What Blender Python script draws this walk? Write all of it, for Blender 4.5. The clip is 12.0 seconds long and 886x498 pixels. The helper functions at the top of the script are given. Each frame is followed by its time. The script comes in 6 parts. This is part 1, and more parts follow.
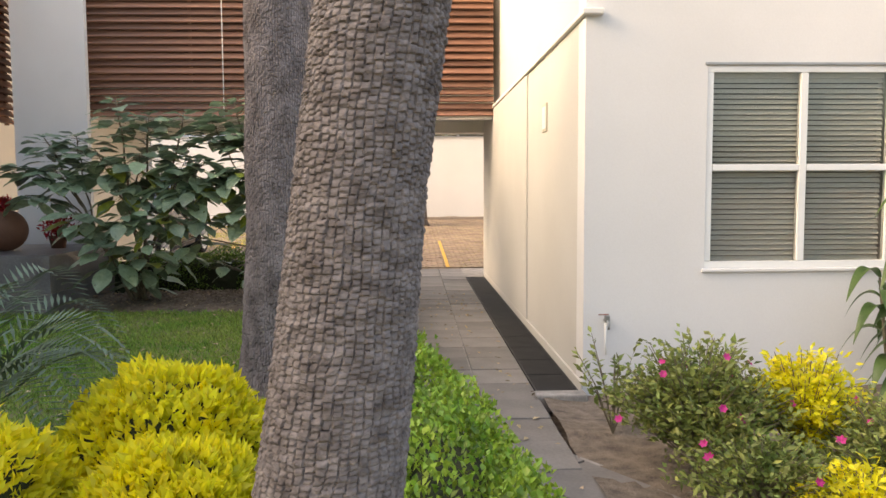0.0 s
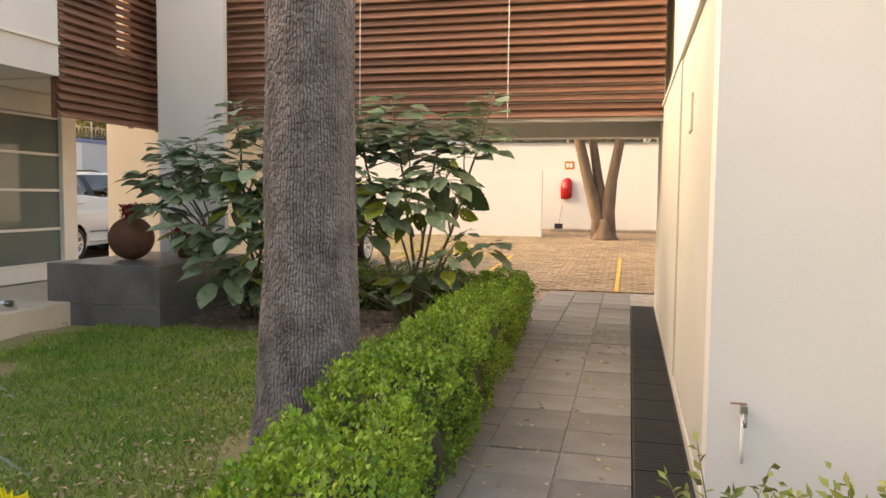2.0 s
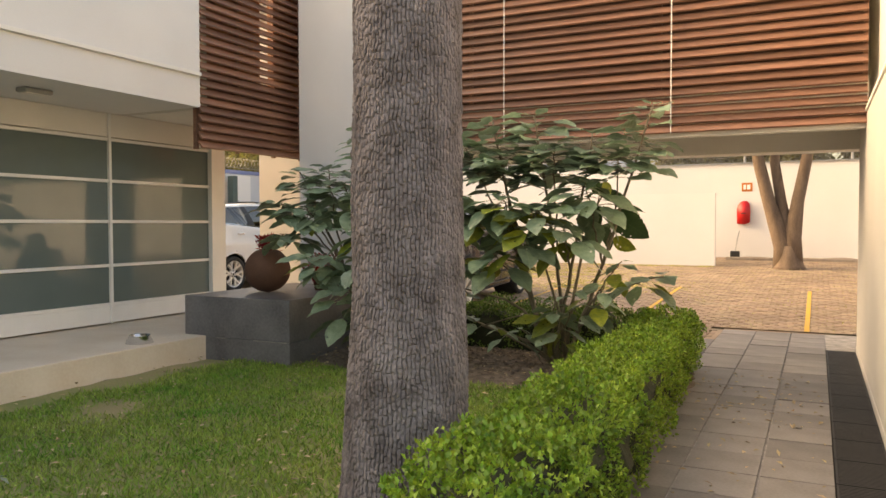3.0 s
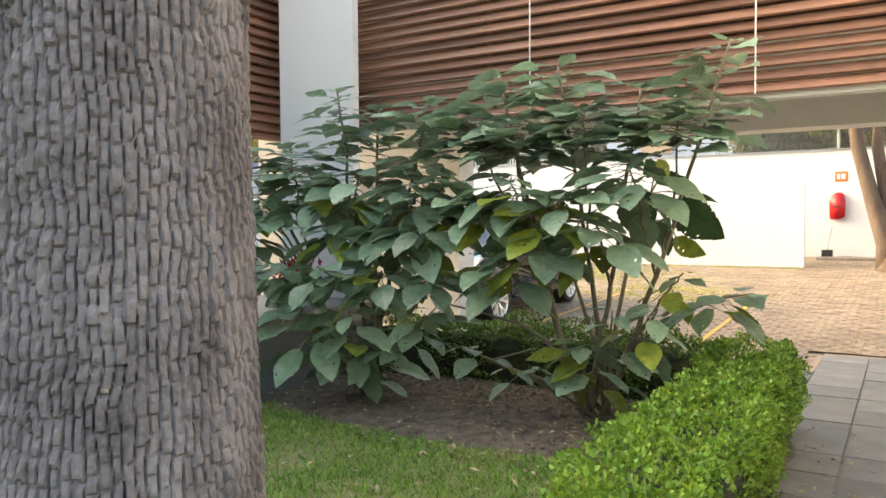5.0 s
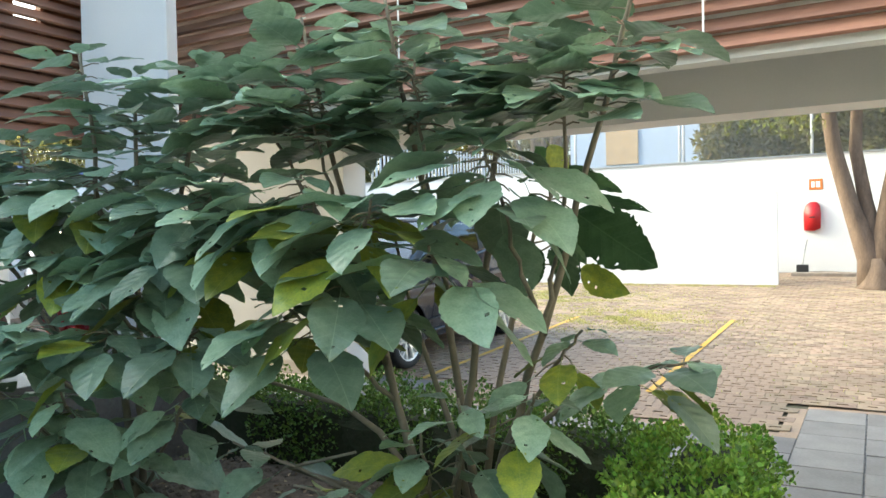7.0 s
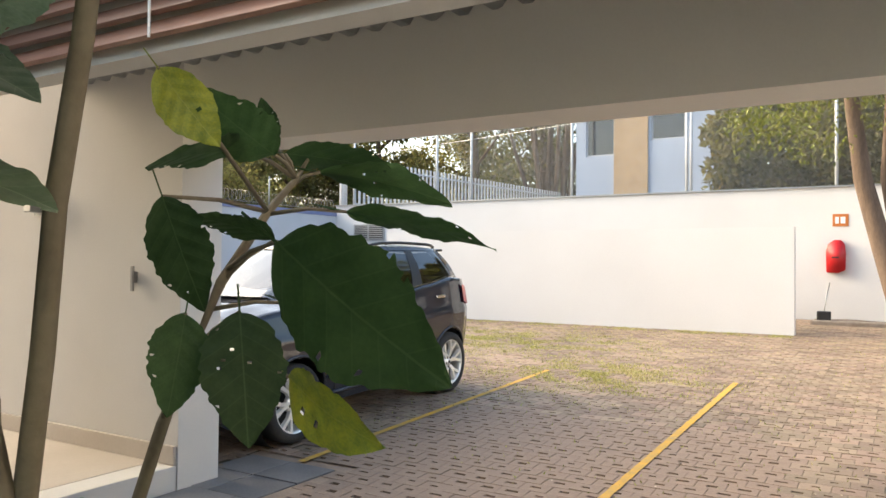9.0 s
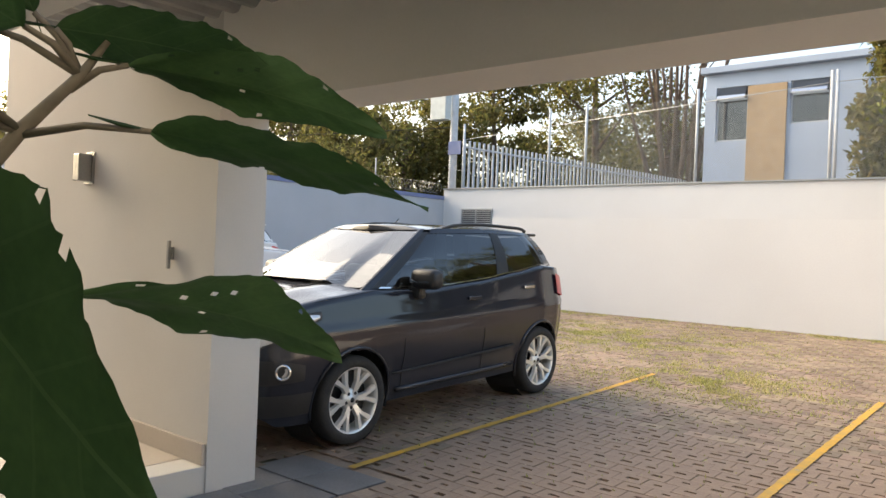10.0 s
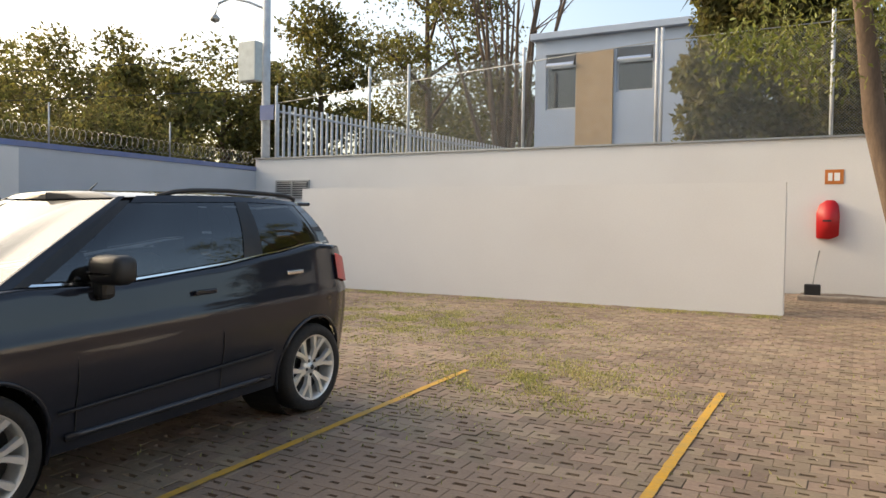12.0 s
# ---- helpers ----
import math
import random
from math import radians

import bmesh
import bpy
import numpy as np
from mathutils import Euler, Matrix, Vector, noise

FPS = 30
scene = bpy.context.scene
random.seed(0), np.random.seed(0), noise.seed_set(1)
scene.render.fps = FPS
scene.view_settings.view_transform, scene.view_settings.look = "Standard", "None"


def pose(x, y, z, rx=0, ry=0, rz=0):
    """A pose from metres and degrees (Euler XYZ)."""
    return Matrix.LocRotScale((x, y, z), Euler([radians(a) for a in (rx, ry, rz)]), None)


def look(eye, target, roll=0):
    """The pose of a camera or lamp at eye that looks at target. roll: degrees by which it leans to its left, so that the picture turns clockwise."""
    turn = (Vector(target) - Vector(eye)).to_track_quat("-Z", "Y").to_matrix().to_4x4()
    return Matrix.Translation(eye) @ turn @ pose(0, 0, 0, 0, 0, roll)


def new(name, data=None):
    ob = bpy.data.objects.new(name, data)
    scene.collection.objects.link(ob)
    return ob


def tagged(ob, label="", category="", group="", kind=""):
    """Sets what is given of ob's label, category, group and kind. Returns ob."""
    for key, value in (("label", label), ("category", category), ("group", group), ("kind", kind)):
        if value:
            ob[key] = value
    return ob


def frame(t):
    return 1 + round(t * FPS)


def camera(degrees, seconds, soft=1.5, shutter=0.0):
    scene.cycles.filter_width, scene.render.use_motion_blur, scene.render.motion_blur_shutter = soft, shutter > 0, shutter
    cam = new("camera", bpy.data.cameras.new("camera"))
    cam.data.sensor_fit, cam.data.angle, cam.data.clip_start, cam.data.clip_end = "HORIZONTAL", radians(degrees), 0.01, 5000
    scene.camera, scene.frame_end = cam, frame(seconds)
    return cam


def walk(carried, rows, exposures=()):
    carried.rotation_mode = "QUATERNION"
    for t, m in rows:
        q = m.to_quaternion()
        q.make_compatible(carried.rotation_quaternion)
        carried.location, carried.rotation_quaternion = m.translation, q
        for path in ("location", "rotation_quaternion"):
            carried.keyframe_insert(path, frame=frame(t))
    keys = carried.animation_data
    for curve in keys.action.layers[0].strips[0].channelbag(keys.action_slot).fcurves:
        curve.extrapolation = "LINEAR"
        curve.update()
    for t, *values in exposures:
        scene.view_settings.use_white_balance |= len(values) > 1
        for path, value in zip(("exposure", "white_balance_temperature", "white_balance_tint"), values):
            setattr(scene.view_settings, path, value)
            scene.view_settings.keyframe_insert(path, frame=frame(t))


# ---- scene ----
cam = camera(60.5, 12.0)
PATH = [
    (0, (0.887, -0.067, 1.393), (0.965, 1.926, 1.239), -0.3),
    (0.2, (1.0, 0.007, 1.388), (1.1, 1.999, 1.236), 0.0),
    (0.3, (1.065, 0.058, 1.392), (1.168, 2.05, 1.242), 0.2),
    (0.5, (1.194, 0.195, 1.412), (1.286, 2.187, 1.257), 0.3),
    (1, (1.427, 0.569, 1.4), (1.43, 2.562, 1.237), 0.9),
    (1.5, (1.567, 0.953, 1.424), (1.355, 2.936, 1.272), 0.5),
    (2, (1.674, 1.4, 1.462), (1.2, 3.339, 1.326), 0.6),
    (2.5, (1.646, 1.851, 1.465), (0.972, 3.731, 1.366), 0.4),
    (3, (1.61, 2.303, 1.465), (0.728, 4.097, 1.399), -0.1),
    (3.2, (1.594, 2.503, 1.453), (0.612, 4.244, 1.386), -0.2),
    (4.8, (1.263, 4.159, 1.451), (0.224, 5.867, 1.385), 0.2),
    (5, (1.216, 4.388, 1.457), (0.173, 6.093, 1.384), -0.4),
    (5.5, (1.091, 4.924, 1.485), (0.059, 6.636, 1.432), -0.4),
    (6, (1.05, 5.445, 1.508), (0.021, 7.159, 1.476), 0.2),
    (6.5, (0.966, 5.974, 1.489), (-0.049, 7.697, 1.461), -0.2),
    (7, (0.977, 6.527, 1.481), (-0.015, 8.264, 1.449), -1.2),
    (7.5, (0.98, 7.092, 1.496), (-0.011, 8.83, 1.502), -1.8),
    (7.7, (0.957, 7.322, 1.487), (-0.028, 9.063, 1.513), -1.8),
    (9.3, (0.76, 9.054, 1.55), (-0.308, 10.745, 1.586), 1.8),
    (9.5, (0.714, 9.214, 1.544), (-0.412, 10.867, 1.575), 1.9),
    (10, (0.62, 9.676, 1.531), (-0.668, 11.206, 1.529), 2.3),
    (10.5, (0.467, 10.143, 1.527), (-0.905, 11.598, 1.481), 2.2),
    (11, (0.351, 10.644, 1.506), (-1.006, 12.111, 1.429), 2.4),
    (11.5, (0.252, 11.105, 1.502), (-0.916, 12.727, 1.424), 1.9),
    (12, (0.104, 11.549, 1.53), (-0.851, 13.305, 1.475), 0.9),
]
EXPOSURES = [(0, 2.05, 8000, 13), (3.2, 2.1, 9800, 14), (5, 2.58, 7450, 4), (7.7, 2.62, 6100, -4), (9.3, 2.04, 6800, 7), (10.5, 1.78, 6850, 7), (12, 1.36, 7050, 7)]
walk(cam, [(t, look(eye, target, roll)) for t, eye, target, roll in PATH], EXPOSURES)

# ---- sky and sun ----
SUN_AZ, SUN_EL = 96.0, 24.0   # degrees left of +y, above the horizon
world = bpy.data.worlds.new("dusk_sky")
scene.world = world
world.use_nodes = True
wn = world.node_tree.nodes
wn.clear()
sky = wn.new("ShaderNodeTexSky")
sky.sky_type = "NISHITA"
sky.sun_disc = False
sky.sun_elevation = radians(SUN_EL)
sky.sun_rotation = radians(-SUN_AZ)
sky.air_density, sky.dust_density, sky.ozone_density = 1.0, 5.0, 1.0
bg = wn.new("ShaderNodeBackground")
bg.inputs["Strength"].default_value = 0.15
wo = wn.new("ShaderNodeOutputWorld")
world.node_tree.links.new(sky.outputs[0], bg.inputs[0])
world.node_tree.links.new(bg.outputs[0], wo.inputs[0])
sun_data = bpy.data.lights.new("sun", "SUN")
sun_data.energy, sun_data.angle, sun_data.color = 0.42, radians(50), (1.0, 0.86, 0.68)
sun = new("sun", sun_data)
_a, _e = radians(SUN_AZ), radians(SUN_EL + 16)
sun.matrix_world = look((0, 0, 30), Vector((0, 0, 30)) - Vector((-math.sin(_a) * math.cos(_e), math.cos(_a) * math.cos(_e), math.sin(_e))))


# ---- materials ----
def mat(name, colour, rough=0.8, colour2=None, scale=6.0, fine=60.0, bump=0.15, metal=0.0, mix=0.5, coat=0.0, spec=0.5,
        rand=0.0, island=0.0, stretch=(1, 1, 1), translucent=0.0, detail=4.0, bump_scale=None):
    """Base colour broken up by a coarse and a fine noise, with a fine relief."""
    m = bpy.data.materials.new(name)
    m.use_nodes = True
    nt = m.node_tree
    n, l = nt.nodes, nt.links
    b = n["Principled BSDF"]
    b.inputs["Roughness"].default_value = rough
    b.inputs["Metallic"].default_value = metal
    b.inputs["Coat Weight"].default_value = coat
    b.inputs["Coat Roughness"].default_value = 0.04
    b.inputs["Specular IOR Level"].default_value = spec
    c2 = colour2 or tuple(c * 0.8 for c in colour)
    tc = n.new("ShaderNodeTexCoord")
    mp = n.new("ShaderNodeMapping")
    mp.inputs["Scale"].default_value = stretch
    l.new(tc.outputs["Object"], mp.inputs[0])
    big, small = n.new("ShaderNodeTexNoise"), n.new("ShaderNodeTexNoise")
    big.inputs["Scale"].default_value, small.inputs["Scale"].default_value = scale, fine
    big.inputs["Detail"].default_value, small.inputs["Detail"].default_value = detail, 3
    l.new(mp.outputs[0], big.inputs["Vector"])
    l.new(mp.outputs[0], small.inputs["Vector"])
    add = n.new("ShaderNodeMath")
    add.operation = "MULTIPLY_ADD"
    l.new(small.outputs[0], add.inputs[0])
    add.inputs[1].default_value = 0.45
    l.new(big.outputs[0], add.inputs[2])
    ramp = n.new("ShaderNodeMapRange")
    ramp.inputs[1].default_value, ramp.inputs[2].default_value = 0.72 - 0.3 * mix - 0.1, 0.72 + 0.3 * mix + 0.1
    l.new(add.outputs[0], ramp.inputs[0])
    mx = n.new("ShaderNodeMix")
    mx.data_type = "RGBA"
    mx.inputs[6].default_value, mx.inputs[7].default_value = (*colour, 1), (*c2, 1)
    l.new(ramp.outputs[0], mx.inputs[0])
    out = mx.outputs[2]
    if rand or island:
        src = n.new("ShaderNodeNewGeometry").outputs["Random Per Island"] if island else n.new("ShaderNodeObjectInfo").outputs["Random"]
        hsv = n.new("ShaderNodeHueSaturation")
        mr = n.new("ShaderNodeMapRange")
        amount = island or rand
        mr.inputs[3].default_value, mr.inputs[4].default_value = 1 - amount, 1 + amount
        l.new(src, mr.inputs[0])
        l.new(mr.outputs[0], hsv.inputs["Value"])
        l.new(out, hsv.inputs["Color"])
        if island:
            mh = n.new("ShaderNodeMapRange")
            mh.inputs[3].default_value, mh.inputs[4].default_value = 0.5 - island * 0.04, 0.5 + island * 0.05
            ml = n.new("ShaderNodeMath")
            ml.operation = "FRACT"
            mm = n.new("ShaderNodeMath")
            mm.operation = "MULTIPLY"
            mm.inputs[1].default_value = 7.31
            l.new(src, mm.inputs[0])
            l.new(mm.outputs[0], ml.inputs[0])
            l.new(ml.outputs[0], mh.inputs[0])
            l.new(mh.outputs[0], hsv.inputs["Hue"])
        out = hsv.outputs[0]
    l.new(out, b.inputs["Base Color"])
    if bump:
        bp = n.new("ShaderNodeBump")
        bp.inputs["Strength"].default_value = bump
        bp.inputs["Distance"].default_value = 0.02
        if bump_scale:
            third = n.new("ShaderNodeTexNoise")
            third.inputs["Scale"].default_value = bump_scale
            l.new(mp.outputs[0], third.inputs["Vector"])
            l.new(third.outputs[0], bp.inputs["Height"])
        else:
            l.new(add.outputs[0], bp.inputs["Height"])
        l.new(bp.outputs[0], b.inputs["Normal"])
    if translucent:
        tr = n.new("ShaderNodeBsdfTranslucent")
        l.new(out, tr.inputs["Color"])
        ms = n.new("ShaderNodeMixShader")
        ms.inputs[0].default_value = translucent
        l.new(b.outputs[0], ms.inputs[1])
        l.new(tr.outputs[0], ms.inputs[2])
        l.new(ms.outputs[0], n["Material Output"].inputs[0])
    return m


def glass_mat(name, tint, rough=0.0, alpha=0.75):
    """Thin pane: part clear, part mirror-like."""
    m = bpy.data.materials.new(name)
    m.use_nodes = True
    n, l = m.node_tree.nodes, m.node_tree.links
    n.remove(n["Principled BSDF"])
    tr, gl, fr, mx = n.new("ShaderNodeBsdfTransparent"), n.new("ShaderNodeBsdfGlossy"), n.new("ShaderNodeFresnel"), n.new("ShaderNodeMixShader")
    tr.inputs[0].default_value = (*tint, 1)
    gl.inputs["Roughness"].default_value = rough
    fr.inputs["IOR"].default_value = 1.6 + (1 - alpha)
    l.new(fr.outputs[0], mx.inputs[0])
    l.new(tr.outputs[0], mx.inputs[1])
    l.new(gl.outputs[0], mx.inputs[2])
    l.new(mx.outputs[0], n["Material Output"].inputs[0])
    return m


def leaf_mat(name, dark, light, vein, rough=0.36, spec=0.75):
    """A broad leaf: patchy blade, pale midrib and side veins, laid out along the leaf's own length."""
    m = mat(name, dark, rough, light, 5.0, 40, 0.0, rand=0.42)
    n, l = m.node_tree.nodes, m.node_tree.links
    b = n["Principled BSDF"]
    base = b.inputs["Base Color"].links[0].from_socket
    tc = n.new("ShaderNodeTexCoord")
    sp = n.new("ShaderNodeSeparateXYZ")
    l.new(tc.outputs["Object"], sp.inputs[0])

    def op(kind, a, c=None):
        q = n.new("ShaderNodeMath")
        q.operation = kind
        for i, v in enumerate((a, c)):
            if v is None:
                continue
            if isinstance(v, (int, float)):
                q.inputs[i].default_value = v
            else:
                l.new(v, q.inputs[i])
        return q.outputs[0]

    across = op("ABSOLUTE", sp.outputs[1])
    rib = op("LESS_THAN", across, 0.006)
    wave = op("SINE", op("MULTIPLY", op("SUBTRACT", sp.outputs[0], op("MULTIPLY", across, 0.75)), 44.0))
    side = op("GREATER_THAN", wave, 0.975)
    amount = op("MULTIPLY", op("MAXIMUM", rib, op("MULTIPLY", side, 0.45)), 0.4)
    mx = n.new("ShaderNodeMix")
    mx.data_type = "RGBA"
    mx.inputs[7].default_value = (*vein, 1)
    l.new(amount, mx.inputs[0])
    l.new(base, mx.inputs[6])
    l.new(mx.outputs[2], b.inputs["Base Color"])
    bp = n.new("ShaderNodeBump")
    bp.inputs["Strength"].default_value = 0.12
    bp.inputs["Distance"].default_value = 0.006
    l.new(wave, bp.inputs["Height"])
    l.new(bp.outputs[0], b.inputs["Normal"])
    tr, ms = n.new("ShaderNodeBsdfTranslucent"), n.new("ShaderNodeMixShader")
    ms.inputs[0].default_value = 0.22
    b.inputs["Specular IOR Level"].default_value = spec
    l.new(mx.outputs[2], tr.inputs["Color"])
    l.new(b.outputs[0], ms.inputs[1])
    l.new(tr.outputs[0], ms.inputs[2])
    l.new(ms.outputs[0], n["Material Output"].inputs[0])
    return m


M = {}
M["white_wall"] = mat("white_plaster", (0.75, 0.74, 0.73), 0.9, (0.69, 0.68, 0.67), 1.2, 90, 0.10)
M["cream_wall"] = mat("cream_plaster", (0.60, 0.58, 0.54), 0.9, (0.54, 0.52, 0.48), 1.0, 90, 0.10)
M["far_wall"] = mat("far_white_plaster", (0.70, 0.685, 0.665), 0.9, (0.64, 0.62, 0.60), 0.6, 40, 0.10)
M["grey_wall"] = mat("grey_blue_paint", (0.48, 0.50, 0.53), 0.9, (0.42, 0.44, 0.47), 0.8, 40, 0.10)
M["blue_paint"] = mat("blue_trim_paint", (0.14, 0.18, 0.34), 0.8, (0.2, 0.22, 0.34), 3, 40, 0.1)
M["slat"] = mat("stained_wood", (0.185, 0.083, 0.054), 0.42, (0.30, 0.165, 0.112), 2.5, 30, 0.1, rand=0.35, stretch=(0.25, 0.25, 6))
M["tile"] = mat("basalt_tile", (0.15, 0.138, 0.13), 0.6, (0.24, 0.22, 0.205), 3.0, 50, 0.12, rand=0.22)
M["grout"] = mat("light_grout", (0.40, 0.37, 0.34), 0.95, (0.18, 0.17, 0.16), 9, 80, 0.3)
M["drain"] = mat("drain_grate", (0.018, 0.018, 0.02), 0.6, (0.03, 0.03, 0.03), 8, 60, 0.1)
M["grass"] = mat("lawn_grass", (0.13, 0.19, 0.05), 0.9, (0.34, 0.27, 0.15), 1.3, 40, 0.5, detail=8, mix=0.7)
M["blade"] = mat("grass_blades", (0.12, 0.29, 0.035), 0.7, (0.30, 0.38, 0.085), 1.4, 9, 0.0, island=0.45, translucent=0.25)
M["soil"] = mat("dark_soil", (0.085, 0.064, 0.05), 0.95, (0.25, 0.20, 0.155), 12, 90, 1.0, detail=8)
M["planter"] = mat("dark_planter_stone", (0.082, 0.078, 0.082), 0.45, (0.20, 0.195, 0.20), 2.2, 40, 0.08, detail=8)
M["clay"] = mat("brown_clay", (0.16, 0.075, 0.045), 0.75, (0.11, 0.05, 0.03), 5, 60, 0.15)
M["paver"] = mat("brown_paver", (0.182, 0.126, 0.086), 0.72, (0.30, 0.218, 0.148), 0.6, 40, 0.45, rand=0.25, island=0.25)
M["paver_gap"] = mat("soil_and_moss_gap", (0.05, 0.04, 0.027), 0.95, (0.12, 0.11, 0.045), 0.9, 30, 0.8, detail=8)
M["yellow"] = mat("yellow_road_paint", (0.66, 0.34, 0.015), 0.75, (0.40, 0.27, 0.08), 7, 40, 0.3)
M["floor_beige"] = mat("beige_stone_floor", (0.52, 0.465, 0.40), 0.4, (0.45, 0.395, 0.335), 1.5, 40, 0.05)
# Brighter copy of the beige floor stone, the strong light put into its colour.
M["lit_platform"] = mat("lit_beige_stone", (0.78, 0.70, 0.60), 0.5, (0.66, 0.56, 0.45), 2.5, 40, 0.06, detail=7)
M["white_paint"] = mat("white_painted_metal", (0.82, 0.82, 0.80), 0.45, (0.76, 0.76, 0.74), 4, 60, 0.03)
M["blind"] = mat("grey_blind_slat", (0.74, 0.72, 0.69), 0.5, (0.68, 0.66, 0.63), 4, 40, 0.02)
M["concrete"] = mat("grey_soffit", (0.80, 0.78, 0.74), 0.9, (0.74, 0.72, 0.68), 1.2, 60, 0.12)
M["zinc"] = mat("galvanised_sheet", (0.42, 0.42, 0.42), 0.45, (0.34, 0.34, 0.34), 5, 60, 0.05, metal=0.7)
M["steel"] = mat("grey_steel", (0.42, 0.42, 0.41), 0.4, (0.33, 0.33, 0.32), 8, 60, 0.05, metal=0.8)
# Dark colour that stands in for unlit rooms behind windows.
M["dark"] = mat("unlit_interior", (0.05, 0.05, 0.052), 0.8, (0.07, 0.07, 0.07), 1, 10, 0.0)
M["bark"] = mat("grey_bark", (0.27, 0.235, 0.228), 0.95, (0.08, 0.064, 0.06), 22, 90, 0.5, stretch=(1, 1, 1.6), detail=8)
M["bark_far"] = mat("brown_bark", (0.17, 0.12, 0.085), 0.95, (0.08, 0.055, 0.04), 6, 40, 0.8, stretch=(1, 1, 0.3), detail=8)
# Leaves of the reaching branch, with their backlit darkness put into the colour.
M["backlit_leaf"] = leaf_mat("backlit_dark_green_leaf", (0.024, 0.056, 0.02), (0.042, 0.085, 0.03), (0.08, 0.13, 0.055), 0.62, 0.25)
M["bark_ridged"] = mat("grey_ridged_bark", (0.31, 0.272, 0.272), 0.95, (0.105, 0.086, 0.083), 9, 110, 0.6, stretch=(1, 1, 0.6), detail=8)
M["bark_scar"] = mat("pale_bark_scar", (0.34, 0.29, 0.25), 0.9, (0.14, 0.11, 0.09), 60, 120, 0.5)
M["stem"] = mat("pale_brown_stem", (0.22, 0.19, 0.135), 0.7, (0.14, 0.115, 0.08), 8, 60, 0.2)
M["leaf"] = mat("glossy_cane_leaf", (0.05, 0.105, 0.03), 0.32, (0.10, 0.17, 0.055), 9, 60, 0.25, island=0.3, translucent=0.3)
M["broad_leaf"] = leaf_mat("broad_green_leaf", (0.155, 0.245, 0.148), (0.29, 0.39, 0.26), (0.35, 0.44, 0.29), 0.38)
M["broad_old"] = leaf_mat("broad_yellowing_leaf", (0.13, 0.20, 0.04), (0.34, 0.36, 0.04), (0.40, 0.42, 0.12), 0.45)
M["hedge"] = mat("hedge_leaf", (0.125, 0.265, 0.032), 0.45, (0.33, 0.46, 0.065), 5, 60, 0.0, island=0.45, translucent=0.3)
# Darker copy of the hedge leaf, the shrubs' shade put into its colour.
M["hedge_shaded"] = mat("shaded_hedge_leaf", (0.085, 0.17, 0.03), 0.45, (0.17, 0.27, 0.05), 5, 60, 0.0, island=0.4, translucent=0.2)
# Near-black fill for the solid core behind the leaf layer.
M["hedge_core"] = mat("near_black_core", (0.020, 0.032, 0.010), 0.95, (0.035, 0.035, 0.018), 20, 60, 0.6)
M["golden"] = mat("golden_leaf", (0.88, 0.76, 0.035), 0.5, (0.70, 0.68, 0.05), 5, 60, 0.0, island=0.25, translucent=0.5)
M["shrub"] = mat("azalea_leaf", (0.13, 0.20, 0.05), 0.55, (0.32, 0.33, 0.09), 5, 60, 0.0, island=0.5, translucent=0.3)
M["pink"] = mat("pink_petal", (0.55, 0.02, 0.22), 0.6, (0.65, 0.06, 0.30), 20, 60, 0.0, translucent=0.3)
M["red_leaf"] = mat("red_bract", (0.40, 0.012, 0.02), 0.55, (0.25, 0.01, 0.015), 20, 60, 0.0, island=0.3, translucent=0.2)
M["cycad"] = mat("cycad_leaf", (0.10, 0.16, 0.10), 0.5, (0.06, 0.11, 0.06), 8, 60, 0.0, island=0.2)
M["tree_leaf"] = mat("tree_leaf", (0.09, 0.095, 0.025), 0.7, (0.19, 0.16, 0.05), 2, 20, 0.0, island=0.5, translucent=0.55)
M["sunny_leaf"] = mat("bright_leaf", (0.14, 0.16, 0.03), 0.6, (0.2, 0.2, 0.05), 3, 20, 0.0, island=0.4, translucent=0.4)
M["red_plastic"] = mat("red_cover", (0.50, 0.012, 0.016), 0.45, (0.42, 0.01, 0.014), 5, 40, 0.05)
M["black"] = mat("black_plastic", (0.012, 0.012, 0.013), 0.5, (0.02, 0.02, 0.02), 8, 60, 0.05)
M["pane"] = glass_mat("window_pane", (0.88, 0.90, 0.89), alpha=1.15)
M["film_pane"] = mat("green_grey_film_glass", (0.135, 0.175, 0.17), 0.06, (0.115, 0.155, 0.15), 0.7, 5, 0.0, spec=0.4)
M["dark_pane"] = glass_mat("smoked_pane", (0.16, 0.17, 0.17), alpha=0.6)


# ---- building blocks ----
def part(name, bm, material, parent=None, label="", smooth=False):
    me = bpy.data.meshes.new(name)
    bm.to_mesh(me)
    bm.free()
    if smooth:
        for p in me.polygons:
            p.use_smooth = True
    if material:
        me.materials.append(material)
    ob = new(name, me)
    if parent:
        ob.parent = parent
    if label:
        ob["label"] = label
    return ob


def raw(name, verts, faces, material, parent=None, label="", smooth=False):
    me = bpy.data.meshes.new(name)
    me.from_pydata(verts, [], faces)
    me.update()
    if smooth:
        me.polygons.foreach_set("use_smooth", [True] * len(me.polygons))
    me.materials.append(material)
    ob = new(name, me)
    if parent:
        ob.parent = parent
    if label:
        ob["label"] = label
    return ob


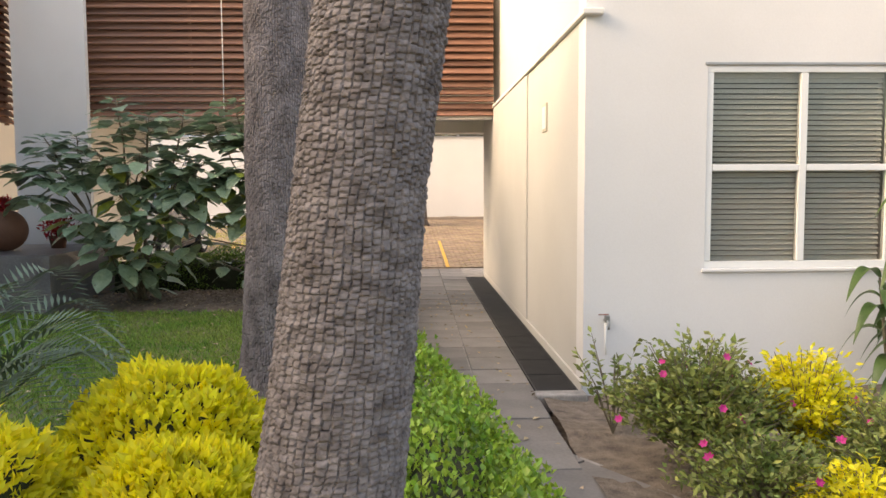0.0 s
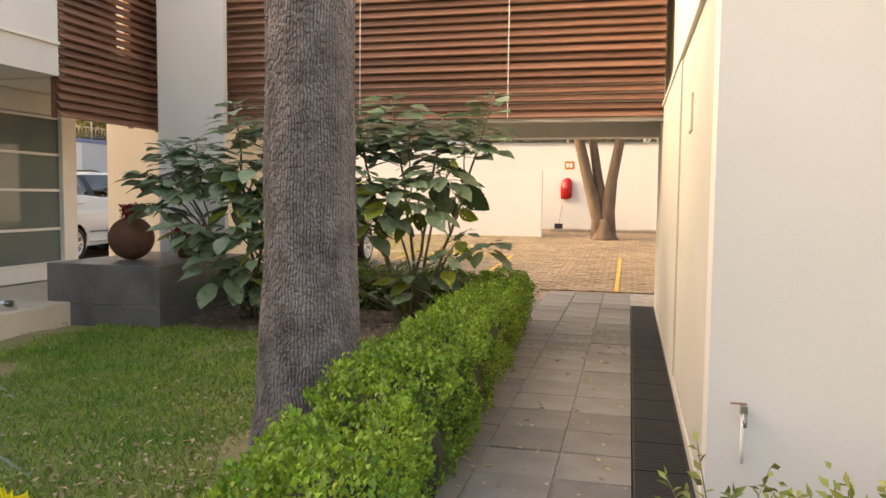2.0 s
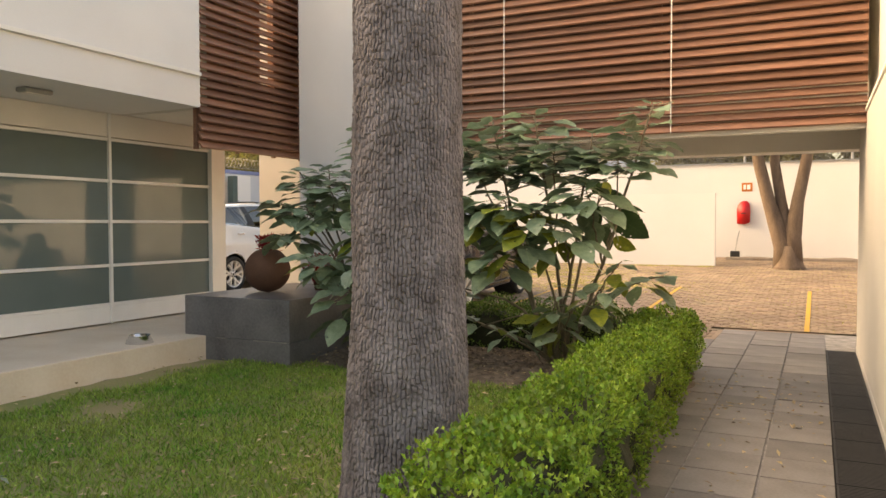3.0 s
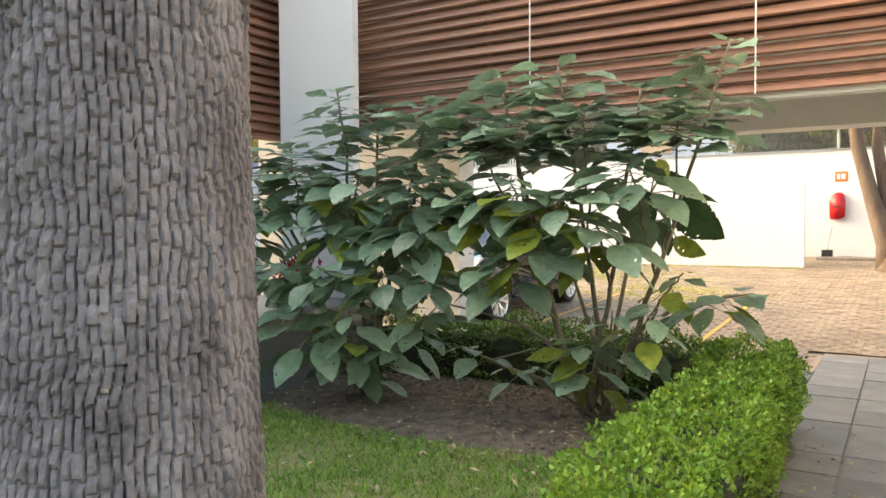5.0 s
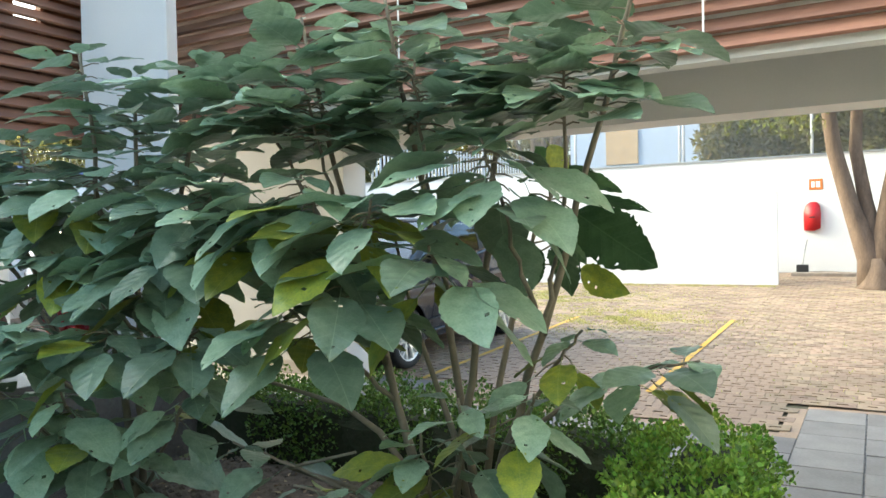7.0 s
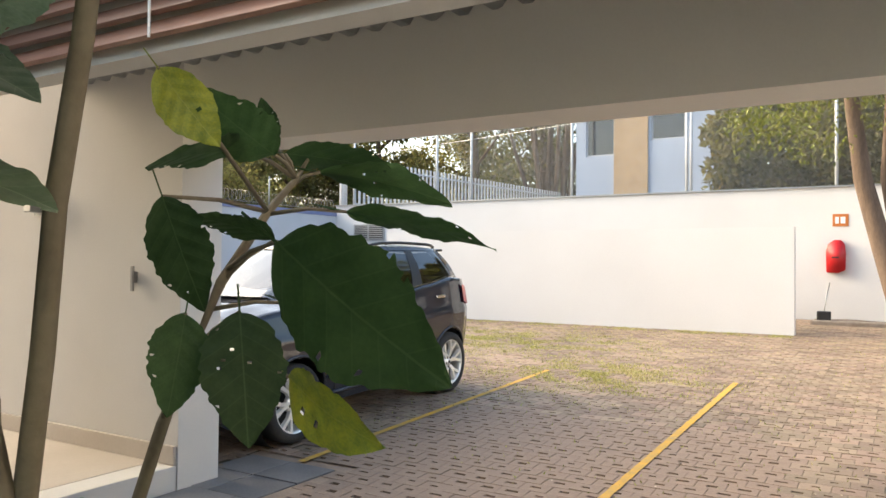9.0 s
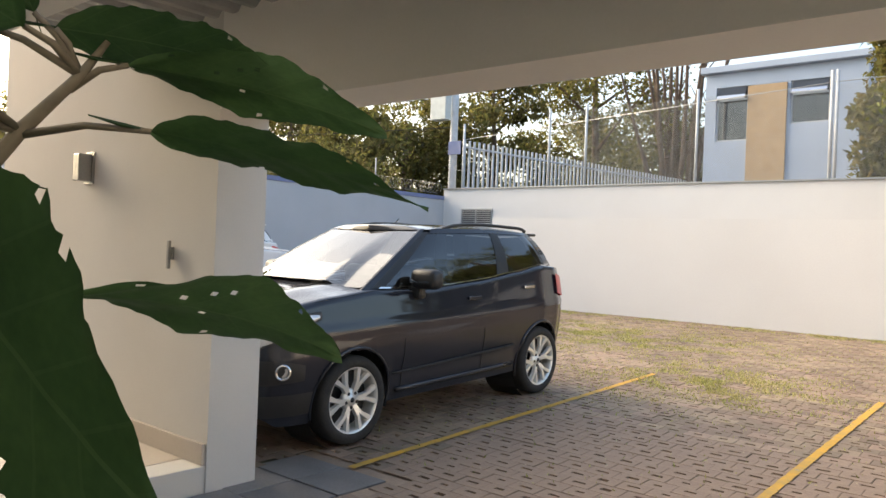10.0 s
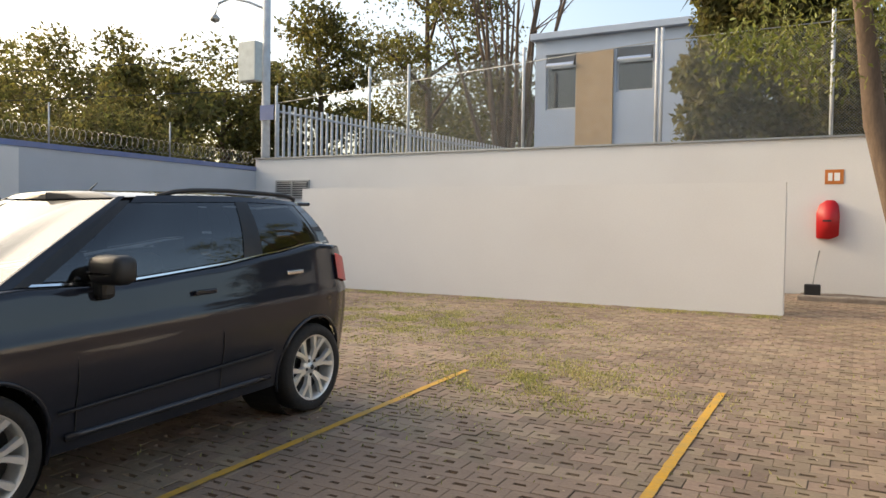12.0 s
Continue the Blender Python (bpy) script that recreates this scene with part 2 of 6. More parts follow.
def add_box(bm, x0, x1, y0, y1, z0, z1, bevel=0.0, m=None):
    r = bmesh.ops.create_cube(bm, size=1)
    vs = r["verts"]
    bmesh.ops.scale(bm, vec=(x1 - x0, y1 - y0, z1 - z0), verts=vs)
    bmesh.ops.translate(bm, vec=((x0 + x1) / 2, (y0 + y1) / 2, (z0 + z1) / 2), verts=vs)
    if m is not None:
        bmesh.ops.transform(bm, matrix=m, verts=vs)
    if bevel:
        es = list({e for v in vs for e in v.link_edges})
        bmesh.ops.bevel(bm, geom=es, offset=bevel, segments=2, affect="EDGES", profile=0.5)
    return bm


def box(x0, x1, y0, y1, z0, z1, bevel=0.0):
    return add_box(bmesh.new(), x0, x1, y0, y1, z0, z1, bevel)


def tube(points, radii, sides=10, cap=True):
    """A bent, tapering tube through points: vertices and faces."""
    pts = [Vector(p) for p in points]
    vs, fs = [], []
    for i, p in enumerate(pts):
        d = (pts[min(i + 1, len(pts) - 1)] - pts[max(i - 1, 0)]).normalized()
        ref = Vector((0, 0, 1)) if abs(d.z) < 0.9 else Vector((1, 0, 0))
        u = d.cross(ref).normalized()
        w = d.cross(u)
        for k in range(sides):
            a = 2 * math.pi * k / sides
            vs.append(p + (u * math.cos(a) + w * math.sin(a)) * radii[i])
    for i in range(len(pts) - 1):
        for k in range(sides):
            a, b = i * sides + k, i * sides + (k + 1) % sides
            fs.append((a, b, b + sides, a + sides))
    if cap:
        fs.append(tuple(range(sides - 1, -1, -1)))
        fs.append(tuple(range((len(pts) - 1) * sides, len(pts) * sides)))
    return vs, fs


def join(pieces):
    vs, fs = [], []
    for v, f in pieces:
        o = len(vs)
        vs += v
        fs += [tuple(i + o for i in g) for g in f]
    return vs, fs


def thing(name, label, category, at=(0, 0, 0), group="", kind=""):
    e = new(name)
    e.location = at
    e.empty_display_size = 0.1
    return tagged(e, label, category, group, kind)


def structure(ob, label, category):
    return tagged(ob, label, category, kind="structure")


def ground_z(y):
    return max(0.0, 0.033 * (y - 13.2))


# ---- the ground ----
gz = [(-400, -0.12), (13.4, -0.12), (27.0, 0.33), (400, 0.4)]
vs = [(x, y, z) for y, z in gz for x in (-400, 400)]
structure(raw("ground", vs, [(2 * i, 2 * i + 1, 2 * i + 3, 2 * i + 2) for i in range(3)], M["soil"]), "bare brown earth around the buildings", "ground")


# ---- right building ----
def wall_obj(name, pieces, material, label):
    bm = bmesh.new()
    for p in pieces:
        add_box(bm, *p)
    return structure(part(name, bm, material), label, "wall")


wall_obj("wall_east_front", [(2.05, 2.885, 5.06, 5.28, -0.1, 4.8), (4.20, 9.0, 5.06, 5.28, -0.1, 4.8), (2.885, 4.20, 5.06, 5.28, -0.1, 0.85), (2.885, 4.20, 5.06, 5.28, 2.225, 4.8)],
         M["white_wall"], "white rendered front wall with a window opening")
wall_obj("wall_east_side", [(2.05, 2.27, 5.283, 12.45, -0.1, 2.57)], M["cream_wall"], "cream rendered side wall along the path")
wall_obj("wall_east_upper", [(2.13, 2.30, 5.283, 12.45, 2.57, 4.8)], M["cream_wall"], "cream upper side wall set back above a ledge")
structure(part("wall_ledge", box(2.02, 2.16, 5.0, 12.4, 2.55, 2.59, 0.008), M["concrete"]), "thin grey flashing ledge on the side wall", "ledge")
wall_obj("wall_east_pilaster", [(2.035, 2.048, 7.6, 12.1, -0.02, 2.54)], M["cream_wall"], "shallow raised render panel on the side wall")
wall_obj("wall_east_back", [(9.0, 9.2, 5.06, 12.5, -0.1, 4.8), (2.30, 9.0, 12.25, 12.45, -0.1, 4.8)], M["white_wall"], "white outer wall of the building")
structure(part("roof_east", box(2.04, 9.21, 5.05, 12.46, 4.802, 4.95, 0.01), M["concrete"]), "flat concrete roof of the white building", "roof")
structure(part("ceiling_east", box(2.3, 9.0, 5.28, 12.25, 2.9, 3.0), M["white_wall"]), "white room ceiling behind the window", "ceiling")
structure(part("floor_east", box(2.3, 9.0, 5.28, 12.25, -0.05, 0.02), M["floor_beige"]), "beige room floor behind the window", "floor")

# ---- path, drain ----
structure(part("path_bed", box(0.46, 1.72, 3.75, 13.45, -0.1, -0.012), M["grout"]), "light mortar bed between the paving tiles", "path")
structure(part("drain_channel", box(1.725, 2.03, 5.03, 12.1, -0.1, -0.03), M["drain"]), "dark drain channel along the wall", "drain")

# ---- bridge: slat screens, beam, soffit ----
structure(part("beam", box(-3.39, 2.13, 12.30, 12.68, 2.32, 4.8), M["concrete"]), "grey rendered beam under the bridge", "beam")
wall_obj("wall_lobby", [(-6.7, -3.391, 12.302, 12.66, -0.05, 4.8)], mat("lobby_plaster", (0.63, 0.61, 0.575), 0.9, (0.57, 0.55, 0.52), 1.1, 90, 0.1), "white lobby wall ending in a square corner")
structure(part("column_tall", box(-4.385, -3.425, 10.31, 10.40, 0.0, 5.0), M["white_wall"]), "tall white wall panel between the timber screens", "wall panel")
structure(part("roof_bridge", box(-6.7, 2.13, 10.9, 12.7, 4.81, 5.0), M["concrete"]), "flat concrete bridge roof", "roof")

# ---- left building ----
wall_obj("wall_west_upper", [(-5.95, -4.62, -4, 8.80, 2.78, 5.0)], M["white_wall"], "white overhanging upper wall")
structure(part("platform", box(-6.7, -4.23, -4, 10.70, -0.1, 0.28, 0.01), M["lit_platform"]), "beige stone platform beside the glazed front", "platform")
structure(part("floor_lobby", box(-6.7, -3.621, 10.701, 12.30, -0.1, 0.16), M["floor_beige"]), "beige stone lobby floor", "floor")
structure(part("platform_back", box(-3.62, -3.40, 10.75, 12.30, -0.1, 0.158, 0.006), M["cream_wall"]), "raised entry floor with a white edge", "platform")

# ---- parking court walls ----
wall_obj("wall_north", [(-13.8, 9, 26.75, 26.95, 0.2, 3.25)], M["far_wall"], "white boundary wall behind the parking court")
wall_obj("wall_ramp", [(-9.6, -0.8, 23.5, 23.7, 0.2, 2.27)], M["far_wall"], "low white wall in front of the boundary wall")
wall_obj("wall_west_far", [(-14.0, -13.8, 10, 26.95, 0, 2.95)], M["grey_wall"], "grey boundary wall with a blue top")
wall_obj("wall_court_east", [(8.8, 9.0, 12.5, 26.95, 0, 3.25)], M["far_wall"], "white side wall of the parking court")
R = random.Random(7)
rng = np.random.default_rng(7)


# ---- foliage helpers ----
def leaf_cloud(name, P, D, U, L, W, material, parent=None, label="", fold=0.25):
    """Many small folded leaves in one mesh: base P, pointing D, facing U, length L, width W."""
    n = len(P)
    D = D / np.linalg.norm(D, axis=1, keepdims=True)
    S = np.cross(D, U)
    S /= np.linalg.norm(S, axis=1, keepdims=True) + 1e-9
    N = np.cross(S, D)
    mid = P + D * (L * 0.45)[:, None]
    v = np.empty((n, 4, 3))
    v[:, 0] = P
    v[:, 1] = mid + S * (W * 0.5)[:, None] + N * (W * fold)[:, None]
    v[:, 2] = P + D * L[:, None]
    v[:, 3] = mid - S * (W * 0.5)[:, None] + N * (W * fold)[:, None]
    me = bpy.data.meshes.new(name)
    me.vertices.add(4 * n)
    me.vertices.foreach_set("co", v.ravel())
    me.loops.add(6 * n)
    idx = np.arange(n)[:, None] * 4 + np.array([0, 1, 2, 0, 2, 3])[None]
    me.loops.foreach_set("vertex_index", idx.ravel().astype(np.int32))
    me.polygons.add(2 * n)
    me.polygons.foreach_set("loop_start", (np.arange(2 * n) * 3).astype(np.int32))
    me.update(calc_edges=True)
    me.validate()
    me.materials.append(material)
    ob = new(name, me)
    if parent:
        ob.parent = parent
    if label:
        ob["label"] = label
    return ob


def unit(n):
    v = rng.normal(size=(n, 3))
    return v / np.linalg.norm(v, axis=1, keepdims=True)


def lumps(p, scale, seed=0.0):
    return noise.noise(Vector((p[0] * scale + seed, p[1] * scale, p[2] * scale)))


def ball_shrub(name, label, category, centre, radius, material, count, leaf, squash=0.9, group="", flowers=0, twigs=True):
    """A clipped, uneven ball of leaves round a dark core."""
    t = thing(name, label, category, (centre[0], centre[1], 0), group)
    cz = centre[2]
    bm = bmesh.new()
    bmesh.ops.create_icosphere(bm, subdivisions=3, radius=1)
    for v in bm.verts:
        k = radius * (0.84 + 0.16 * lumps(v.co, 2.3, centre[0]))
        v.co = Vector((v.co.x * k, v.co.y * k, max(v.co.z * k * squash + cz, 0.0)))
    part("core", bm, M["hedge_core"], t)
    rough = 0.34 if flowers else 0.2
    d = unit(count)
    k = np.array([0.94 + rough * lumps(x, 2.3, centre[0]) for x in d]) * radius * (1 - 0.16 * rng.random(count) ** 2)
    P = d * k[:, None] * np.array([1, 1, squash]) + np.array([0, 0, cz])
    keep = P[:, 2] > 0.03
    P, d = P[keep], d[keep]
    n = len(P)
    D = d * 0.8 + unit(n) * 0.7 + np.array([0, 0, 0.35])
    leaf_cloud("leaves", P, D, d + unit(n) * 0.5, leaf * (0.6 + 0.7 * rng.random(n)), leaf * 0.5 * (0.7 + 0.5 * rng.random(n)), material, t)
    for i in range(flowers):
        q = unit(1)[0]
        q[2] = abs(q[2]) * 0.8 + 0.1
        q /= np.linalg.norm(q)
        c = q * radius * 1.03 * np.array([1, 1, squash]) + np.array([0, 0, cz])
        a = np.arange(6) / 6 * 2 * math.pi
        nrm = Vector(q)
        u = nrm.orthogonal().normalized()
        w = nrm.cross(u)
        dirs = np.array([list(u * math.cos(x) + w * math.sin(x) + nrm * 0.45) for x in a])
        leaf_cloud("flower", np.repeat(c[None], 6, 0), dirs, np.repeat(q[None], 6, 0), np.full(6, 0.034 + 0.012 * R.random()), np.full(6, 0.032), M["pink"], t, "pink azalea flower", fold=0.1)
    return t


# ---- clipped hedges ----
def hedge(name, label, line, width, height, per_m, leaf, material):
    t = thing(name, label, "hedge", (0, 0, 0), "clipped hedges")
    pts = [Vector((x, y, 0)) for x, y in line]
    seg = [(pts[i + 1] - pts[i]).length for i in range(len(pts) - 1)]
    total = sum(seg)

    def at(s):
        for i, g in enumerate(seg):
            if s <= g or i == len(seg) - 1:
                f = min(s / g, 1.0)
                return pts[i].lerp(pts[i + 1], f), (pts[i + 1] - pts[i]).normalized()
            s -= g

    steps = int(total / 0.12)
    prof = [(-0.5, 0.0), (-0.52, 0.45), (-0.5, 0.88), (-0.36, 1.0), (0.0, 1.02), (0.36, 1.0), (0.5, 0.88), (0.52, 0.45), (0.5, 0.0)]
    vs, fs = [], []
    for i in range(steps + 1):
        p, d = at(total * i / steps)
        side = Vector((d.y, -d.x, 0))
        for a, h in prof:
            q = p + side * (a * width * 0.70)
            z = h * height * 0.85
            k = 0.12 * lumps((q.x, q.y, z), 2.6) - 0.03
            vs.append((q.x + side.x * k, q.y + side.y * k, max(0, z + k * 0.6 * (h > 0.5))))
    m = len(prof)
    for i in range(steps):
        for j in range(m - 1):
            a = i * m + j
            fs.append((a, a + 1, a + m + 1, a + m))
    fs += [tuple(range(m)), tuple(range(steps * m + m - 1, steps * m - 1, -1))]
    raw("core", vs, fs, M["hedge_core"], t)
    n = int(total * per_m)
    P, U = np.empty((n, 3)), np.empty((n, 3))
    for i in range(n):
        p, d = at(total * R.random())
        side = Vector((d.y, -d.x, 0))
        r = R.random() * (2 * height + width)
        jig = R.random() ** 2 * 0.07
        if r < width:
            a, z, nr = r / width - 0.5, height - jig + 0.03 * R.random(), Vector((0, 0, 1))
        else:
            sg = 1 if R.random() < 0.5 else -1
            a, z, nr = sg * (0.5 - jig / width), height * (1 - R.random() ** 1.3), side * sg
        q = p + side * (a * width)
        k = 0.15 * lumps((q.x, q.y, z), 2.6) + 0.11 * lumps((q.x, q.y, z), 8)
        q = q + nr * k
        P[i] = (q.x, q.y, max(0.02, z + nr.z * k))
        U[i] = nr
    D = U * 0.7 + unit(n) * 0.8 + np.array([0, 0, 0.4])
    leaf_cloud("leaves", P, D, U + unit(n) * 0.6, leaf * (0.6 + 0.7 * rng.random(n)), leaf * 0.78 * (0.7 + 0.5 * rng.random(n)), material, t)
    return t


hedge("hedge", "clipped bright green hedge along the grey path", [(0.29, 10.22), (0.42, 7.8), (0.52, 5.6), (0.58, 4.4), (0.73, 3.6), (0.89, 2.9), (1.0, 2.2), (1.06, 1.7)], 0.46, 0.57, 7500, 0.028, M["hedge"])
hedge("hedge", "clipped green hedge behind the leafy shrubs, shade painted into the leaves", [(0.02, 10.22), (-1.5, 10.3), (-3.1, 10.4)], 0.40, 0.54, 5200, 0.028, M["hedge_shaded"])


# ---- lawn and beds ----
def sheet(name, poly, z, material, label, category, cuts=40, bumpy=0.02):
    xs = [p[0] for p in poly]
    ys = [p[1] for p in poly]
    bm = bmesh.new()
    nx, ny = cuts, cuts
    grid = {}
    for i in range(nx + 1):
        for j in range(ny + 1):
            x = min(xs) + (max(xs) - min(xs)) * i / nx
            y = min(ys) + (max(ys) - min(ys)) * j / ny
            grid[i, j] = bm.verts.new((x, y, z + bumpy * lumps((x, y, 0), 1.7) + bumpy * 0.4 * lumps((x, y, 0), 6)))
    for i in range(nx):
        for j in range(ny):
            bm.faces.new((grid[i, j], grid[i + 1, j], grid[i + 1, j + 1], grid[i, j + 1]))
    return structure(part(name, bm, material, smooth=True), label, category)


sheet("lawn", [(-4.22, -5), (0.46, 10.4)], 0.03, M["grass"], "short green lawn with worn brown patches", "lawn", 90, 0.03)
sheet("lawn_near", [(0.73, -5), (2.0, 1.6)], 0.012, M["grass"], "short green lawn beside the path", "lawn", 30, 0.02)
sheet("bed_east", [(1.75, -5), (9.0, 5.02)], -0.005, M["soil"], "brown planting bed in front of the white wall", "planting bed", 60, 0.05)


def bed_blob(name, cx, cy, rx, ry, z, material, label):
    bm = bmesh.new()
    c = bm.verts.new((cx, cy, z + 0.05))
    rings = []
    for k in range(1, 9):
        f = k / 8
        ring = []
        for a in range(48):
            t = a / 48 * 2 * math.pi
            w = 1 + 0.16 * noise.noise(Vector((math.cos(t) * 1.6, math.sin(t) * 1.6, cx)))
            x, y = cx + rx * f * w * math.cos(t), cy + ry * f * w * math.sin(t)
            ring.append(bm.verts.new((x, y, z + 0.05 * (1 - f ** 3) + 0.02 * lumps((x, y, 0), 5) * (1 - f) - 0.05 * (k == 8))))
        rings.append(ring)
    for a in range(48):
        b = (a + 1) % 48
        bm.faces.new((c, rings[0][a], rings[0][b]))
        for k in range(7):
            bm.faces.new((rings[k][a], rings[k + 1][a], rings[k + 1][b], rings[k][b]))
    return structure(part(name, bm, material, smooth=True), label, "planting bed")


bed_blob("soil_bed", -1.45, 9.45, 2.25, 1.0, 0.05, M["soil"], "bare dark soil under the leafy shrubs")


def grass_blades(name, n, region, label, h=0.05):
    P = np.empty((n, 3))
    k = 0
    while k < n:
        x, y = region[0] + (region[1] - region[0]) * R.random(), region[2] + (region[3] - region[2]) * R.random()
        if ((x + 1.45) / 2.15) ** 2 + ((y - 9.45) / 0.95) ** 2 < 1 + 0.2 * R.random():
            continue
        if lumps((x, y, 3), 0.8) > 0.28 + 0.2 * R.random() or x < -3.85 + 0.35 * R.random() * lumps((x, y, 9), 1.5) or math.hypot(x + 0.02, y - 5.26) < 0.4 + 0.25 * R.random():
            continue
        P[k] = (x, y, 0.03 + 0.03 * lumps((x, y, 0), 1.7))
        k += 1
    D = unit(n) * 0.75 + np.array([0, 0, 0.8])
    ob = leaf_cloud(name, P, D, unit(n), h * (0.4 + 0.8 * rng.random(n)), 0.004 + 0.007 * rng.random(n), M["blade"], fold=0.0)
    return tagged(ob, label, "grass", kind="stuff")


grass_blades("grass", 95000, (-4.2, 0.2, 2.0, 9.4), "short mown green grass blades of the lawn", 0.06)

# ---- fallen leaves on lawn, path and bed ----
n = 1500
P = np.column_stack([rng.uniform(-4.2, 1.7, n), np.concatenate([rng.uniform(3.2, 10.0, 800), rng.uniform(8.2, 10.2, 700)]), np.full(n, 0.065)])
P[P[:, 0] > 0.5, 2] = 0.006
P[((P[:, 0] + 1.45) / 2.25) ** 2 + ((P[:, 1] - 9.45) / 0.95) ** 2 < 1, 2] = 0.108
P = np.concatenate([P, np.column_stack([rng.normal(-0.1, 0.55, 600), rng.normal(4.7, 0.8, 600), np.full(600, 0.07)])])
P = P[(np.hypot(P[:, 0] + 0.02, P[:, 1] - 5.26) > 0.36)]
P[(P[:, 0] > 0.5), 2] = 0.006
n = len(P)
D = unit(n) * np.array([1, 1, 0.15])
tagged(leaf_cloud("fallen_leaves", P, D, np.array([[0, 0, 1.0]]).repeat(n, 0) + unit(n) * 0.3, 0.02 + 0.05 * rng.random(n), 0.012 + 0.02 * rng.random(n),
                  mat("dry_leaf", (0.50, 0.41, 0.27), 0.8, (0.28, 0.19, 0.10), 8, 60, 0, island=0.4)), "dry fallen leaves scattered on lawn and path", "leaves", kind="stuff")


# ---- clods and twigs on the bare soil ----
vs, fs = [], []
C = random.Random(3)
for i in range(2600):
    a, q = C.uniform(0, 6.28), math.sqrt(C.random()) * 0.95
    x, y, r = -1.45 + 2.2 * q * math.cos(a), 9.45 + 0.98 * q * math.sin(a), 0.006 + 0.02 * C.random() ** 3
    z, o = 0.055 + 0.05 * (1 - q ** 3), len(vs)
    for dx, dy, dz in ((1, 0, 0), (0, 1, 0), (-1, 0, 0), (0, -1, 0), (0, 0, 0.8), (0, 0, -0.6)):
        vs.append((x + dx * r * C.uniform(0.6, 1.5), y + dy * r * C.uniform(0.6, 1.5), z + dz * r))
    fs += [(o + j, o + (j + 1) % 4, o + 4) for j in range(4)] + [(o + (j + 1) % 4, o + j, o + 5) for j in range(4)]
tagged(raw("soil_clods", vs, fs, M["soil"]), "small soil clods and pebbles on the bare bed", "soil", kind="stuff")

# ---- tree trunks beside the path ----
def bark_trunk(name, label, path, radii, sides, step, depth, plate_w, plate_h, joined, level, material):
    """A trunk whose bark is broken into small plates by upright furrows and level cracks."""
    t = thing(name, label, "tree", path[0])
    pts = [Vector(p) for p in path]
    dense, rad = [], []
    for i in range(len(pts) - 1):
        m = max(2, int((pts[i + 1] - pts[i]).length / (step if pts[i].z < 2.3 else step * 6)))
        for k in range(m):
            dense.append(pts[i].lerp(pts[i + 1], k / m))
            rad.append(radii[i] + (radii[i + 1] - radii[i]) * k / m)
    dense.append(pts[-1])
    rad.append(radii[-1])
    vs, fs = [], []
    mean_r = radii[2]
    cols = int(2 * math.pi * mean_r / plate_w)
    shift = [R.random() for _ in range(cols + 1)]
    tall = [R.uniform(0.75, 1.35) for _ in range(cols + 1)]
    for p, r in zip(dense, rad):
        for k in range(sides):
            a = 2 * math.pi * k / sides
            c = Vector((math.cos(a), math.sin(a), 0))
            q = Vector((c.x * mean_r, c.y * mean_r, p.z))
            u = (k / sides * cols + 0.55 * noise.noise(q * 14) + 0.9 * noise.noise(q * 2.6)) % cols
            ci = int(u)
            g = p.z / (plate_h * tall[ci]) + shift[ci] * 5 + 0.5 * noise.noise(q * 9) + 0.25 * noise.noise(q * 41)
            fu, fv = u - ci, g - math.floor(g)
            keep = noise.noise(Vector((ci * 7.3, math.floor(g) * 3.7, 0.5)))
            up = min(1.0, min(fu, 1 - fu) * 5.5 + joined + 0.5 * max(0, keep))
            across = min(1.0, level + fv * 7, 0.5 + (1 - fv) * 1.1)
            plate = min(up, 0.1 + 0.9 * across) + 0.5 * keep
            rr = r + depth * (plate - 0.6) + depth * 0.25 * noise.noise(q * 70) + 0.05 * r * noise.noise(Vector((c.x, c.y, p.z * 1.5)))
            vs.append(p + c * rr - pts[0])
    for i in range(len(dense) - 1):
        for k in range(sides):
            a, b = i * sides + k, i * sides + (k + 1) % sides
            fs.append((a, b, b + sides, a + sides))
    raw("trunk", vs, fs, material, t, smooth=False)
    for h, deg, size in ((1.46, -62, 0.020), (1.62, -78, 0.013), (2.02, -50, 0.022), (0.92, -70, 0.014), (1.20, -40, 0.012)):
        k = min(range(len(dense)), key=lambda i: abs(dense[i].z - h))
        bm = bmesh.new()
        bmesh.ops.create_icosphere(bm, subdivisions=2, radius=1)
        a, w = radians(deg), size * rad[k] * 2.2
        c = Vector((math.cos(a), math.sin(a), 0))
        at = dense[k] - pts[0] + c * (rad[k] + 0.001)
        for q in bm.verts:
            d = q.co * (1 + 0.35 * lumps(q.co, 1.7, h))
            q.co = at + Vector((-c.y, c.x, 0)) * d.x * w + c * d.y * 0.004 + Vector((0, 0, d.z * w * 0.8))
        part("bark_scar", bm, M["bark_scar"], t, "pale healed bark scar", smooth=True)
    return t


bark_trunk("tree", "straight grey tree trunk with ridged bark beside the hedge", [(-0.02, 5.26, 0), (-0.02, 5.26, 0.35), (-0.02, 5.26, 1.2), (-0.01, 5.26, 3.0), (0.0, 5.26, 6.5)], [0.35, 0.285, 0.243, 0.228, 0.20], 520, 0.0058, 0.0125, 0.0175, 0.042, 0.05, 0.35, M["bark_ridged"])
bark_trunk("tree", "leaning grey tree trunk with cracked bark plates near the lawn edge", [(0.64, 1.36, 0), (0.66, 1.36, 0.3), (0.79, 1.35, 1.4), (0.93, 1.35, 2.4), (1.3, 1.35, 5.5)], [0.20, 0.155, 0.122, 0.117, 0.10], 330, 0.0029, 0.0075, 0.017, 0.0125, 0.2, 0.0, M["bark"])


